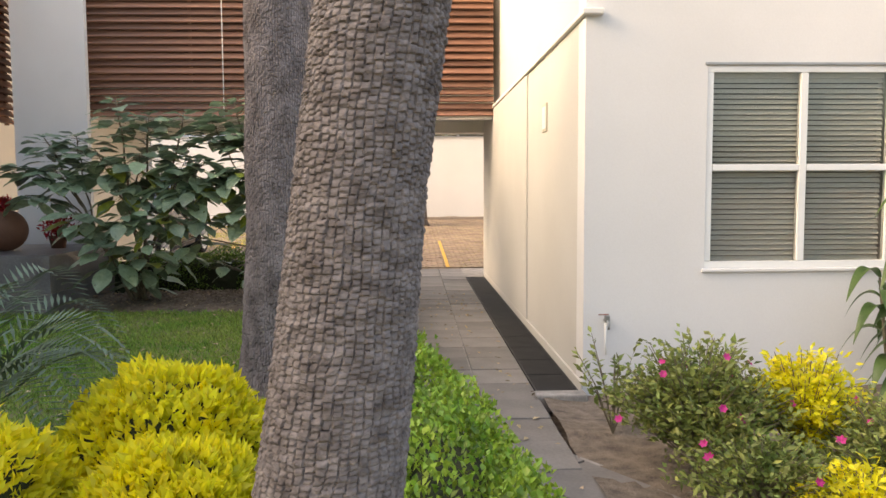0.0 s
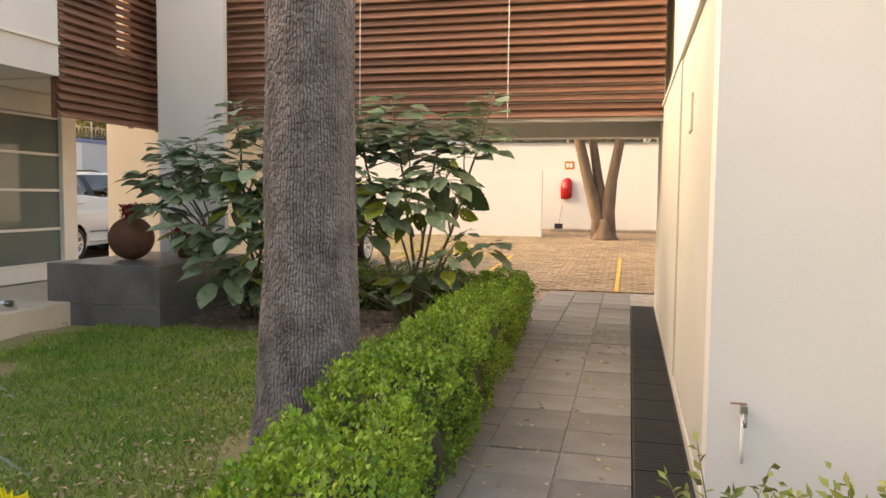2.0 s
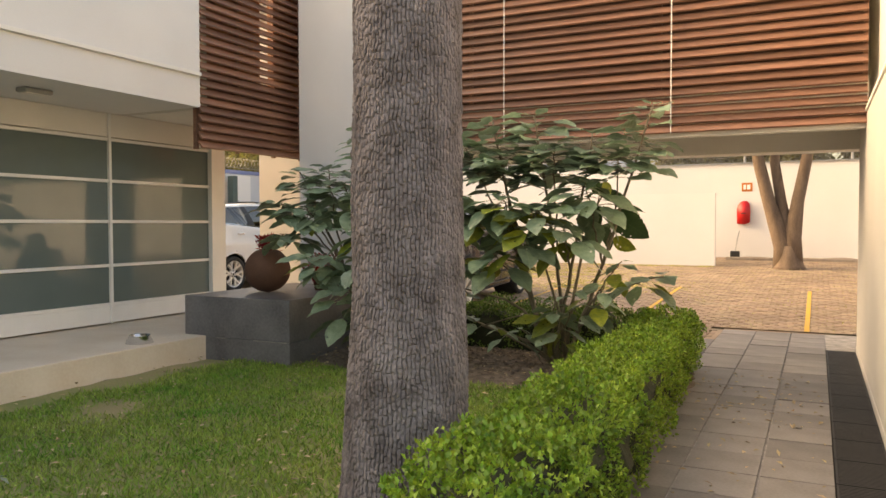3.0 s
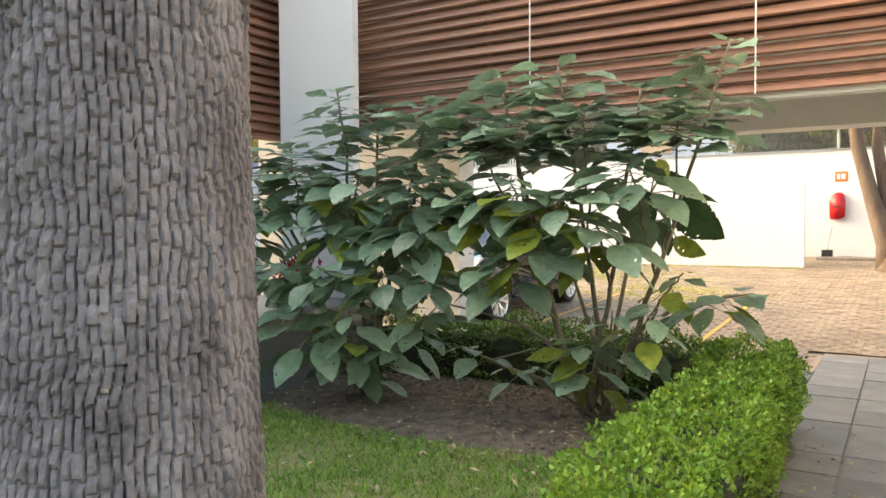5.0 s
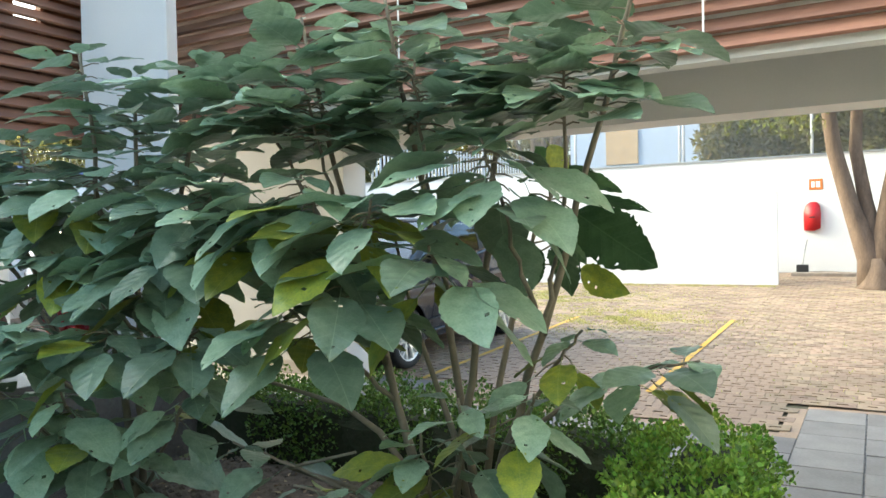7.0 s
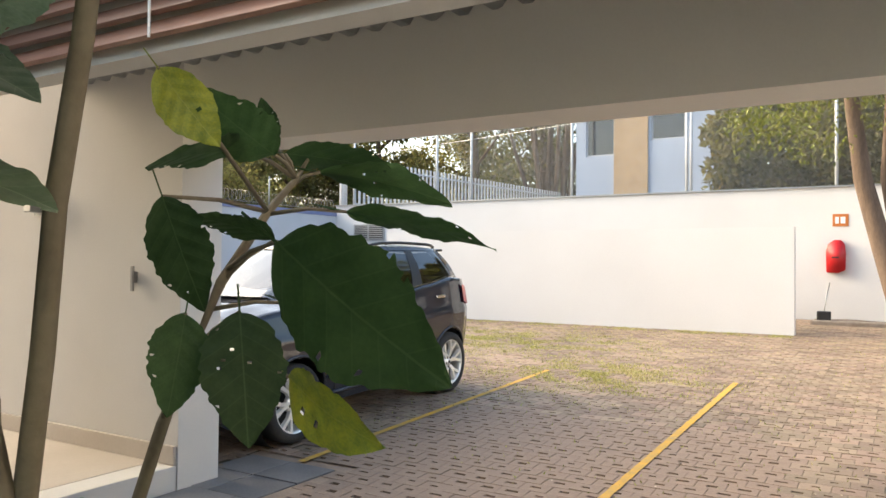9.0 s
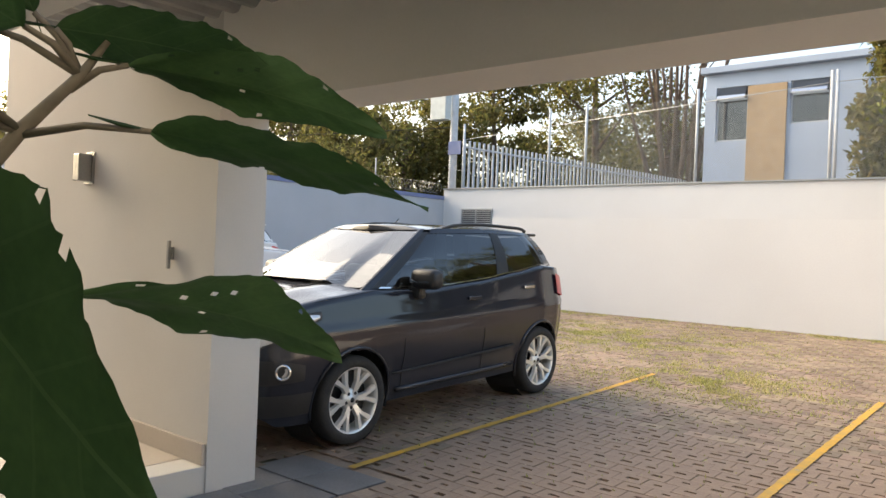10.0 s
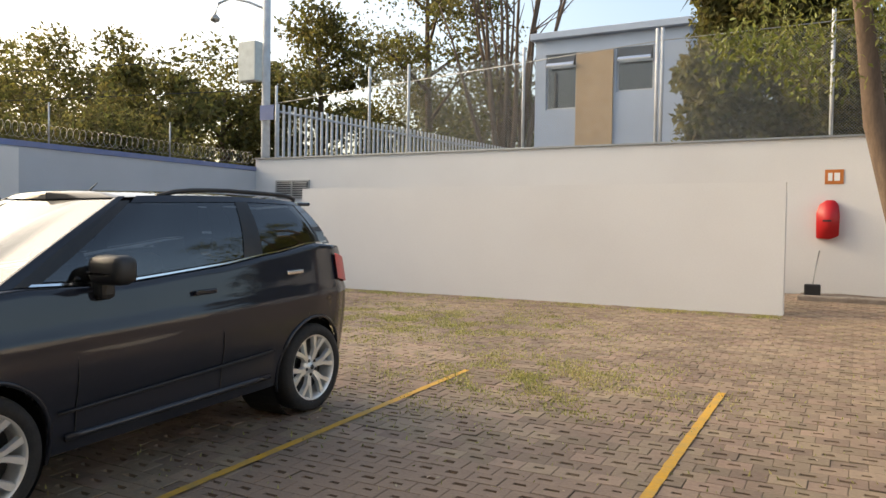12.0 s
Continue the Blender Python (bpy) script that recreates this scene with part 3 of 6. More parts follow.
# ---- broad-leaved shrubs ----
def big_leaf_mesh(seed, holes=0.006, ragged=0.025, nu=26, nv=10):
    r = random.Random(seed)
    vs, fs = [], []
    bend, twist, fold = r.uniform(0.15, 0.6), r.uniform(-0.25, 0.25), r.uniform(0.03, 0.2)
    for i in range(nu + 1):
        u = i / nu
        half = 0.305 * max(0.0, math.sin(math.pi * u ** 0.84)) ** 0.80 * (1 - u) ** 0.04 + 0.002
        x, z = u * (1 - 0.12 * bend * u), -bend * 0.42 * u * u
        for j in range(nv + 1):
            s = j / nv * 2 - 1
            wav = 0.016 * math.sin(u * 11 + s * 2 + seed) * s * s + 0.005 * math.sin(u * 31 + seed) * abs(s) ** 3
            vein = 0.0012 * math.sin(u * 40 - abs(s) * 9)
            edge = 1 + ragged * (math.sin(u * 47 + seed * 3) + 0.9 * math.sin(u * 19 + seed + s) + 0.8 * math.sin(u * 83 + seed * s)) * (abs(s) > 0.75)
            vs.append((x, s * half * edge, z + fold * abs(s) * half * 1.2 + wav + vein + twist * s * half * u))
    for i in range(nu):
        for j in range(nv):
            a = i * (nv + 1) + j
            if r.random() < holes:
                continue
            fs.append((a, a + 1, a + nv + 2, a + nv + 1))
    vs += [(-0.22, -0.008, 0.03), (-0.22, 0.008, 0.03), (0.02, 0.008, 0.004), (0.02, -0.008, 0.004), (-0.1, 0, 0.0)]
    b = (nu + 1) * (nv + 1)
    fs += [(b, b + 1, b + 2, b + 3), (b, b + 3, b + 4), (b + 1, b + 4, b + 2)]
    me = bpy.data.meshes.new("leaf")
    me.from_pydata(vs, [], fs)
    me.update()
    me.polygons.foreach_set("use_smooth", [True] * len(me.polygons))
    return me


LEAVES = [big_leaf_mesh(i) for i in range(7)]
for me in LEAVES:
    me.materials.append(M["broad_leaf"])
OLD_LEAVES = [big_leaf_mesh(20 + i) for i in range(3)]
for me in OLD_LEAVES:
    me.materials.append(M["broad_old"])


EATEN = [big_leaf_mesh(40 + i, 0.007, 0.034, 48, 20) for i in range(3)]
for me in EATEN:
    me.materials.append(M["backlit_leaf"])


def set_leaf(parent, at, direction, size, me, roll=0.0):
    d = Vector(direction).normalized()
    s = Vector((0, 0, 1)).cross(d)
    s = s.normalized() if s.length > 1e-4 else Vector((0, 1, 0))
    up = d.cross(s)
    m = Matrix((d, s, up)).transposed().to_4x4() @ Matrix.Rotation(roll, 4, "X")
    ob = new("leaf", me)
    ob.parent = parent
    ob.matrix_basis = Matrix.Translation(Vector(at) + d * size * 0.2) @ m @ Matrix.Scale(size, 4)
    return ob


def pruned(a, b):
    """Whether a leaf from a to b would hang into the side that is kept clear along the path."""
    for f in (0.3, 0.65, 1.15):
        q = a.lerp(b, f)
        if q.x > 0.52 or (q.x > -1.6 and 1.05 < q.z < 2.15 and q.y > 9.06 + (0.72 - q.x) * 0.45):
            return True
    return False


def leafy_shrub(label, base, stems, old_chance, bare=()):
    """Bare lower stems that fan out. High tips carry flat tiers of level leaves, low ones large leaves that hang towards the light."""
    t = thing("leafy_shrub", label, "shrub", base, "broad-leaved shrubs")
    b0 = Vector(base)
    mains = []
    for tip, bow, count, size, clothed in stems:
        tip = Vector(tip)
        high = tip.z > 1.9
        start = b0 + Vector((R.uniform(-0.12, 0.12), R.uniform(-0.1, 0.1), 0))
        if len(mains) >= 4 and tip.z > 0.9:
            start = min((q[k] for q in mains[:4] for k in (2, 3, 4, 5, 6) if k == 2 or q[k].z + b0.z < tip.z - 0.4), key=lambda q: (q + b0 - tip).length) + b0
        c = start.lerp(tip, 0.5) + Vector(bow) * 0.7
        pts = []
        for i in range(15):
            f = i / 14
            p = start * (1 - f) ** 2 + c * 2 * f * (1 - f) + tip * f * f
            pts.append(p + Vector((R.uniform(-1, 1), R.uniform(-1, 1), 0)) * 0.012 - b0)
        v, f = tube(pts, [(0.020 if len(mains) < 4 else 0.009) * (1 - 0.75 * i / 14) + 0.003 for i in range(15)], 7)
        raw("stem", v, f, M["stem"], t, smooth=True)
        mains.append(pts)
        az = R.uniform(0, 6.28)
        for k in range(count):
            f = 1 - clothed * (0.72 if high else 1.0) * (k / count) ** 1.1
            i = min(13, int(f * 14))
            p = pts[i].lerp(pts[i + 1], f * 14 - i)
            az += 2.4 + R.uniform(-0.45, 0.45)
            low = (1 - f) / clothed
            sz = size * min(1.0, 0.45 + (0.08 if high else 0.12) * k) * R.uniform(0.85, 1.12)
            if high:
                h = Vector((math.cos(az), math.sin(az), R.uniform(-0.06, 0.2) - 0.25 * low ** 1.6 + (0.25 if k < 4 else 0)))
            else:
                h = Vector((math.cos(az), math.sin(az) * 0.8 - 0.2, R.uniform(-0.35, 0.25) - R.uniform(0.1, 0.8) * low))
            old = low > 0.45 and not high and R.random() < old_chance
            reach = b0 + p + h.normalized() * sz * 1.2
            if pruned(b0 + p, reach):
                h.y = -abs(h.y) - 0.3
                reach = b0 + p + h.normalized() * sz * 1.2
            if pruned(b0 + p, reach) or (tip.z > 0.6 and reach.z < 0.12):
                continue
            stalk = R.uniform(0.03, 0.12) if k > 3 else 0.01
            if stalk > 0.04:
                v, fc = tube([p, p + h * stalk * 0.6 + Vector((0, 0, 0.008)), p + h * stalk], [0.004, 0.0035, 0.003], 5)
                raw("leaf_stalk", v, fc, M["stem"], t)
            set_leaf(t, p + h * stalk, h, sz, R.choice(OLD_LEAVES if old else LEAVES), R.uniform(-0.35, 0.35))
    for pts in bare:
        v, f = tube([Vector(p) - b0 for p in pts], [0.02 - 0.014 * i / (len(pts) - 1) for i in range(len(pts))], 7)
        raw("branch", v, f, M["stem"], t, "bare grey branch", smooth=True)
    return t


TALL = (-0.60, 9.5, 0.06)
tall = leafy_shrub("tall shrub with big dark green leaves, some yellowing", TALL, [
    ((0.30, 9.2, 2.52), (0.05, 0.0, -0.10), 34, 0.30, 0.34), ((-0.82, 9.2, 2.50), (0.1, 0, 0), 34, 0.31, 0.34), ((-1.22, 9.15, 2.46), (-0.05, 0, 0), 32, 0.31, 0.34),
    ((-0.28, 9.3, 2.32), (0.05, 0, 0), 32, 0.32, 0.34), ((0.02, 9.1, 2.12), (0.1, 0, 0), 28, 0.31, 0.34), ((-0.55, 9.0, 2.15), (0.0, 0, 0), 28, 0.32, 0.34),
    ((-1.05, 8.95, 2.10), (-0.1, 0, 0.1), 30, 0.31, 0.36), ((-1.45, 9.05, 2.20), (-0.1, 0, 0.1), 30, 0.31, 0.36),
    ((-0.25, 8.95, 1.84), (0, -0.1, 0.1), 20, 0.33, 0.40), ((-0.62, 8.8, 1.62), (0, -0.15, 0.1), 22, 0.34, 0.42), ((-1.0, 8.85, 1.74), (0, -0.15, 0.1), 24, 0.34, 0.42),
    ((-1.32, 8.9, 1.62), (0, -0.1, 0.1), 22, 0.34, 0.42), ((-1.15, 8.9, 1.22), (0, -0.1, 0.1), 14, 0.34, 0.40), ((-0.78, 8.8, 1.38), (0, -0.1, 0.1), 14, 0.34, 0.42), ((-0.40, 8.85, 1.45), (0, -0.1, 0.1), 14, 0.33, 0.42),
    ((0.38, 9.55, 0.98), (0.05, 0, 0.25), 16, 0.27, 0.45), ((0.02, 9.25, 1.12), (0.05, 0, 0.15), 8, 0.24, 0.35), ((-0.32, 8.9, 0.90), (0.05, -0.1, 0.05), 13, 0.30, 0.62), ((-0.08, 9.0, 0.92), (0.05, -0.1, 0.05), 10, 0.26, 0.45), ((-0.52, 8.95, 0.75), (0, -0.1, 0.05), 10, 0.28, 0.6),
    ((-1.05, 8.85, 0.50), (0, -0.05, 0.1), 6, 0.22, 0.30), ((-1.50, 8.95, 0.60), (0, -0.05, 0.1), 8, 0.24, 0.30), ((-0.86, 8.9, 0.50), (0, 0, 0.1), 5, 0.22, 0.3)],
    0.34, [[(-0.6, 9.5, 0.1), (-0.79, 9.35, 0.40), (-0.95, 9.3, 0.62), (-1.15, 9.3, 0.72), (-1.5, 9.25, 0.80), (-1.8, 9.2, 0.86)], [(-0.72, 9.45, 0.27), (-0.95, 9.3, 0.33), (-1.3, 9.1, 0.47), (-0.9, 9.05, 0.60)],
           [(-0.79, 9.36, 0.40), (-0.92, 9.4, 0.72), (-0.98, 9.35, 1.0)], [(-0.58, 9.5, 0.1), (-0.62, 9.4, 0.6), (-0.75, 9.3, 1.1), (-0.82, 9.25, 1.5)]])
leafy_shrub("spreading shrub with big dark green leaves beside the stone planter", (-2.4, 9.2, 0.06), [
    ((-2.55, 9.0, 2.46), (0, 0, 0), 26, 0.27, 0.26), ((-2.2, 9.05, 2.30), (0, 0, 0), 30, 0.30, 0.34), ((-1.80, 9.1, 2.32), (0.1, 0, 0), 32, 0.30, 0.34), ((-3.35, 8.95, 2.02), (-0.05, 0, 0.15), 26, 0.28, 0.32),
    ((-3.0, 8.95, 2.06), (-0.05, 0, 0.1), 26, 0.29, 0.34), ((-3.6, 8.9, 1.70), (-0.1, 0, 0.3), 20, 0.29, 0.34), ((-3.55, 8.85, 1.36), (-0.1, 0, 0.3), 14, 0.29, 0.30), ((-3.2, 8.8, 1.66), (0, -0.1, 0.2), 20, 0.31, 0.36),
    ((-2.75, 8.85, 1.88), (0, -0.1, 0.1), 22, 0.33, 0.40), ((-2.25, 8.85, 1.84), (0.05, -0.1, 0.1), 24, 0.34, 0.42), ((-1.75, 8.95, 1.80), (0.1, -0.1, 0.1), 22, 0.34, 0.42), ((-2.45, 8.75, 1.45), (0, -0.1, 0.1), 20, 0.33, 0.42),
    ((-1.85, 8.85, 1.42), (0, -0.1, 0.1), 18, 0.32, 0.40), ((-1.58, 8.85, 1.48), (0, -0.1, 0.1), 20, 0.34, 0.42), ((-1.5, 8.95, 1.78), (0.1, -0.1, 0.1), 20, 0.34, 0.40), ((-1.5, 8.8, 1.12), (0.1, -0.1, 0.1), 16, 0.31, 0.40), ((-2.85, 8.5, 1.18), (0, -0.1, 0.15), 22, 0.30, 0.42), ((-2.35, 8.5, 1.14), (0, -0.1, 0.15), 22, 0.31, 0.45), ((-1.85, 8.6, 1.12), (0, -0.1, 0.15), 20, 0.30, 0.42),
    ((-2.55, 8.45, 0.88), (-0.1, -0.1, 0.2), 18, 0.32, 0.5), ((-2.1, 8.55, 0.84), (0, -0.1, 0.2), 18, 0.33, 0.55), ((-1.55, 8.8, 0.86), (0.1, 0, 0.2), 14, 0.28, 0.45), ((-2.4, 8.8, 0.62), (0, -0.1, 0.1), 10, 0.32, 0.7), ((-2.0, 8.85, 0.55), (0, -0.1, 0.1), 8, 0.32, 0.7)], 0.10)


# branch of the tall shrub that reaches toward the path
def leaf_between(parent, origin, base, tip, facing, me, wide=1.0):
    b, e = Vector(base), Vector(tip)
    up = Vector(facing)
    e = e + up * (e - b).length * 0.13
    d = (e - b).normalized()
    up = (up - d * up.dot(d)).normalized()
    s = up.cross(d)
    ln = (e - b).length
    ob = new("leaf", me)
    ob.parent = parent
    ob.matrix_basis = Matrix.Translation(b - Vector(origin)) @ Matrix((d, s, up)).transposed().to_4x4() @ Matrix.Diagonal((ln, ln * wide * 0.84, ln, 1))
    return ob


REACH = [(-0.63, 9.62, 0.06), (-0.58, 9.72, 0.7), (-0.52, 9.86, 1.2), (-0.47, 9.97, 1.5), (-0.43, 10.07, 1.66), (-0.40, 10.13, 1.74), (-0.39, 10.16, 1.79)]
v, f = tube([Vector(p) - Vector(TALL) for p in REACH], [0.019, 0.016, 0.014, 0.012, 0.010, 0.007, 0.004], 9)
raw("stem", v, f, M["stem"], tall, smooth=True)
TOWARD, BELOW = (0.62, -0.52, -0.5), (-0.38, 0.42, 0.75)
for root, base, tip, face, young, wide in (
        ((-0.43, 10.07, 1.655), (-0.275, 10.164, 1.662), (0.01, 10.40, 1.583), BELOW, 0, 0.55),
        ((-0.46, 9.98, 1.53), (-0.24, 9.90, 1.585), (0.10, 9.935, 1.335), TOWARD, 0, 1.15),
        ((-0.41, 10.12, 1.72), (-0.37, 10.18, 1.76), (-0.20, 10.51, 1.72), BELOW, 0, 0.5),
        ((-0.40, 10.13, 1.74), (-0.401, 10.058, 1.788), (-0.388, 9.814, 1.885), TOWARD, 0, 1.0),
        ((-0.40, 10.13, 1.74), (-0.442, 10.002, 1.791), (-0.424, 9.698, 1.725), BELOW, 0, 1.0),
        ((-0.43, 10.07, 1.66), (-0.404, 9.758, 1.67), (-0.318, 9.78, 1.461), TOWARD, 0, 1.0),
        ((-0.47, 9.97, 1.5), (-0.371, 10.032, 1.594), (-0.429, 9.825, 1.641), BELOW, 0, 0.8),
        ((-0.50, 9.91, 1.34), (-0.331, 9.892, 1.444), (-0.219, 9.809, 1.23), TOWARD, 0, 1.15),
        ((-0.50, 9.91, 1.34), (-0.226, 9.925, 1.318), (-0.018, 9.885, 1.202), TOWARD, 1, 1.2),
        ((-0.52, 9.86, 1.2), (-0.424, 9.835, 1.44), (-0.375, 9.76, 1.265), TOWARD, 0, 1.1),
        ((-0.43, 10.07, 1.66), (-0.253, 9.624, 1.87), (-0.195, 9.702, 1.741), TOWARD, 1, 1.1),
        ((-0.40, 10.13, 1.74), (-0.407, 10.099, 1.796), (-0.284, 10.376, 1.779), BELOW, 0, 0.8),
        ((-0.40, 10.13, 1.74), (-0.42, 10.077, 1.813), (-0.422, 10.032, 1.923), TOWARD, 0, 0.9),
        ((-0.48, 9.95, 1.44), (-0.38, 10.12, 1.45), (-0.464, 10.657, 1.36), BELOW, 0, 0.5)):
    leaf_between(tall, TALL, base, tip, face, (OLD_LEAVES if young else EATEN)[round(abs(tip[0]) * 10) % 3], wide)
    r0, r1 = Vector(root) - Vector(TALL), Vector(base) - Vector(TALL)
    v, f = tube([r0, r0.lerp(r1, 0.5) + Vector((0, 0, 0.01)), r1], [0.006, 0.005, 0.004], 6)
    raw("leaf_stalk", v, f, M["stem"], tall, smooth=True)

# ---- golden and flowering shrubs ----
ball_shrub("golden_shrub", "clipped golden-yellow shrub on the lawn edge", "shrub", (-0.08, 2.85, 0.36), 0.40, M["golden"], 8500, 0.052, group="golden shrubs")
ball_shrub("golden_shrub", "clipped golden-yellow shrub on the lawn edge", "shrub", (0.13, 2.25, 0.30), 0.34, M["golden"], 8500, 0.052, group="golden shrubs")
ball_shrub("golden_shrub", "clipped golden-yellow shrub on the lawn edge", "shrub", (-0.58, 2.2, 0.34), 0.43, M["golden"], 8500, 0.052, group="golden shrubs")
def sprig(name, label, base, count, height, spread, material, leaf):
    t = thing(name, label, "shrub", base)
    P, D = [], []
    for i in range(count):
        a = R.uniform(0, 6.28)
        tip = Vector((math.cos(a) * spread * R.random(), math.sin(a) * spread * R.random(), height * R.uniform(0.6, 1)))
        v, f = tube([(0, 0, 0), tip * 0.5 + Vector((0, 0, 0.05)), tip], [0.006, 0.004, 0.002], 5)
        raw("twig", v, f, M["stem"], t)
        for k in range(16):
            P.append(tip * (0.35 + 0.65 * k / 15))
            D.append(Vector((R.gauss(0, 1), R.gauss(0, 1), 0.6)))
    P, D = np.array(P), np.array(D)
    leaf_cloud("leaves", P, D, unit(len(P)) + np.array([0, 0, 1]), np.full(len(P), leaf) * (0.6 + 0.6 * rng.random(len(P))), np.full(len(P), leaf * 0.45), material, t)
    return t


def loose_shrub(name, label, base, stems, height, spread, material, leaf, flowers, group):
    """Many thin stems that fan out, leaves along the outer part of each, a few open flowers at the tips."""
    t = thing(name, label, "shrub", base, group)
    P, D = [], []
    for i in range(stems):
        a, rr = R.uniform(0, 6.28), math.sqrt(R.random())
        h = height * (1 - 0.45 * rr ** 2.2) * R.uniform(0.72, 1.12)
        tip = Vector((math.cos(a) * spread * rr, math.sin(a) * spread * rr, h))
        mid = Vector((tip.x * 0.45, tip.y * 0.45, tip.z * 0.62))
        v, f = tube([(0, 0, 0), mid, tip], [0.006, 0.004, 0.002], 5)
        raw("twig", v, f, M["stem"], t)
        for k in range(26):
            u = k / 25
            p = mid.lerp(tip, u) + Vector((R.gauss(0, 1), R.gauss(0, 1), R.gauss(0, 1))) * 0.022
            P.append(p)
            D.append(Vector((R.gauss(0, 1) + math.cos(a) * 0.5, R.gauss(0, 1) + math.sin(a) * 0.5, R.uniform(0.0, 1.2))))
        if i < flowers:
            c = np.array(tip) + np.array([math.cos(a), math.sin(a), 0.5]) * 0.02
            q = np.array([math.cos(a) * 0.6, -abs(math.sin(a)) - 0.3, 0.7])
            nrm = Vector(q).normalized()
            o = nrm.orthogonal().normalized()
            w = nrm.cross(o)
            dirs = np.array([list(o * math.cos(x) + w * math.sin(x) + nrm * 0.5) for x in [j / 6 * 6.283 for j in range(6)]])
            leaf_cloud("flower", np.repeat(c[None], 6, 0), dirs, np.repeat(q[None], 6, 0), np.full(6, 0.022 + 0.010 * R.random()), np.full(6, 0.022), M["pink"], t, "pink azalea flower", fold=0.1)
    P, D = np.array(P), np.array(D)
    P[:, 2] = np.maximum(P[:, 2], 0.02)
    m = len(P)
    leaf_cloud("leaves", P, D, unit(m) + np.array([0, 0, 1]), leaf * (0.55 + 0.7 * rng.random(m)), leaf * 0.45 * (0.7 + 0.5 * rng.random(m)), material, t)
    return t


loose_shrub("azalea", "loose azalea bush with small green leaves and pink flowers", (2.30, 3.6, 0), 230, 0.62, 0.46, M["shrub"], 0.048, 13, "azaleas")
loose_shrub("azalea", "low azalea bush with green leaves and pink flowers", (3.05, 3.15, 0), 150, 0.42, 0.46, M["shrub"], 0.042, 8, "azaleas")
loose_shrub("azalea", "low azalea bush with green leaves and few flowers", (2.35, 3.0, 0), 120, 0.34, 0.42, M["shrub"], 0.042, 3, "azaleas")
loose_shrub("golden_shrub", "low loose yellow-leaved shrub before the white wall", (2.82, 3.55, 0), 130, 0.58, 0.30, M["golden"], 0.05, 0, "golden shrubs")
loose_shrub("golden_shrub", "low loose yellow-leaved shrub at the path edge", (2.62, 2.72, 0), 80, 0.30, 0.26, M["golden"], 0.045, 0, "golden shrubs")

sprig("young_shrub", "thin young shrub beside the wall corner", (2.02, 4.15, 0), 9, 0.55, 0.28, M["shrub"], 0.06)


def cane_plant(label, base, canes):
    """Upright canes with long drooping leaves along them."""
    t = thing("cane_plant", label, "plant", base)
    for dx, dy, h in canes:
        v, f = tube([(dx * 0.3, dy * 0.3, 0), (dx * 0.7, dy * 0.7, h * 0.5), (dx, dy, h)], [0.016, 0.013, 0.008], 8)
        raw("cane", v, f, M["stem"], t, smooth=True)
        a = R.uniform(0, 6.28)
        for i in range(13):
            g = 0.25 + 0.75 * i / 12
            o = Vector((dx * g, dy * g, h * g))
            a += 2.4 + R.uniform(-0.4, 0.4)
            ln, rise = R.uniform(0.30, 0.46), R.uniform(0.3, 1.1)
            c, s = math.cos(a), math.sin(a) * 0.8
            vs, fs = [], []
            for k in range(11):
                u = k / 10
                hw = 0.048 * math.sin(math.pi * (0.06 + 0.94 * u) ** 0.85) + 0.002
                q = o + Vector((c * u * ln * 0.75, s * u * ln * 0.75, ln * (rise * u - (0.55 + rise * 0.8) * u * u)))
                for j in (-1, 0, 1):
                    vs.append((q.x - s * hw * j, q.y + c * hw * j, max(q.z + 0.3 * abs(j) * hw, 0.01)))
            for k in range(10):
                for j in range(2):
                    n_ = 3 * k + j
                    fs.append((n_, n_ + 1, n_ + 4, n_ + 3))
            raw("leaf", vs, fs, M["leaf"], t, smooth=True)
    return t


cane_plant("dark green cane plant with drooping leaves against the white wall", (4.02, 4.62, 0), [(0.05, 0, 1.32), (-0.14, 0.05, 0.82), (0.2, -0.05, 1.05), (0.0, -0.15, 0.55), (0.12, -0.1, 0.75)])


def cycad(label, base, count, length):
    t = thing("cycad", label, "palm", base)
    v, f = tube([(0, 0, 0), (0, 0, 0.12), (0, 0, 0.25)], [0.13, 0.12, 0.08], 12)
    raw("trunk", v, f, M["bark"], t)
    for i in range(count):
        a = i * 2.4
        rise = R.uniform(1.2, 2.4)
        ln = length * R.uniform(0.8, 1.1)
        c, s = math.cos(a), math.sin(a)
        spine = [Vector((c * u * ln * 0.8, s * u * ln * 0.8, 0.25 + ln * (rise * u - (0.3 + 0.6 * rise) * u * u))) for u in [k / 26 for k in range(27)]]
        P, D = [], []
        for k in range(2, 27):
            d = (spine[k] - spine[k - 1]).normalized()
            side = d.cross(Vector((0, 0, 1))).normalized()
            for sg in (-1, 1):
                P.append(spine[k])
                D.append(side * sg + d * 0.7 + Vector((0, 0, 0.2)))
        P, D = np.array(P), np.array(D)
        m = len(P)
        leaf_cloud("frond", P, D, np.array([[0, 0, 1.0]]).repeat(m, 0), 0.16 * np.sin(np.linspace(0.5, 2.8, m)), np.full(m, 0.016), M["cycad"], t)
    return t


cycad("grey-green cycad palm on the lawn", (-1.0, 3.05, 0.02), 28, 0.98)


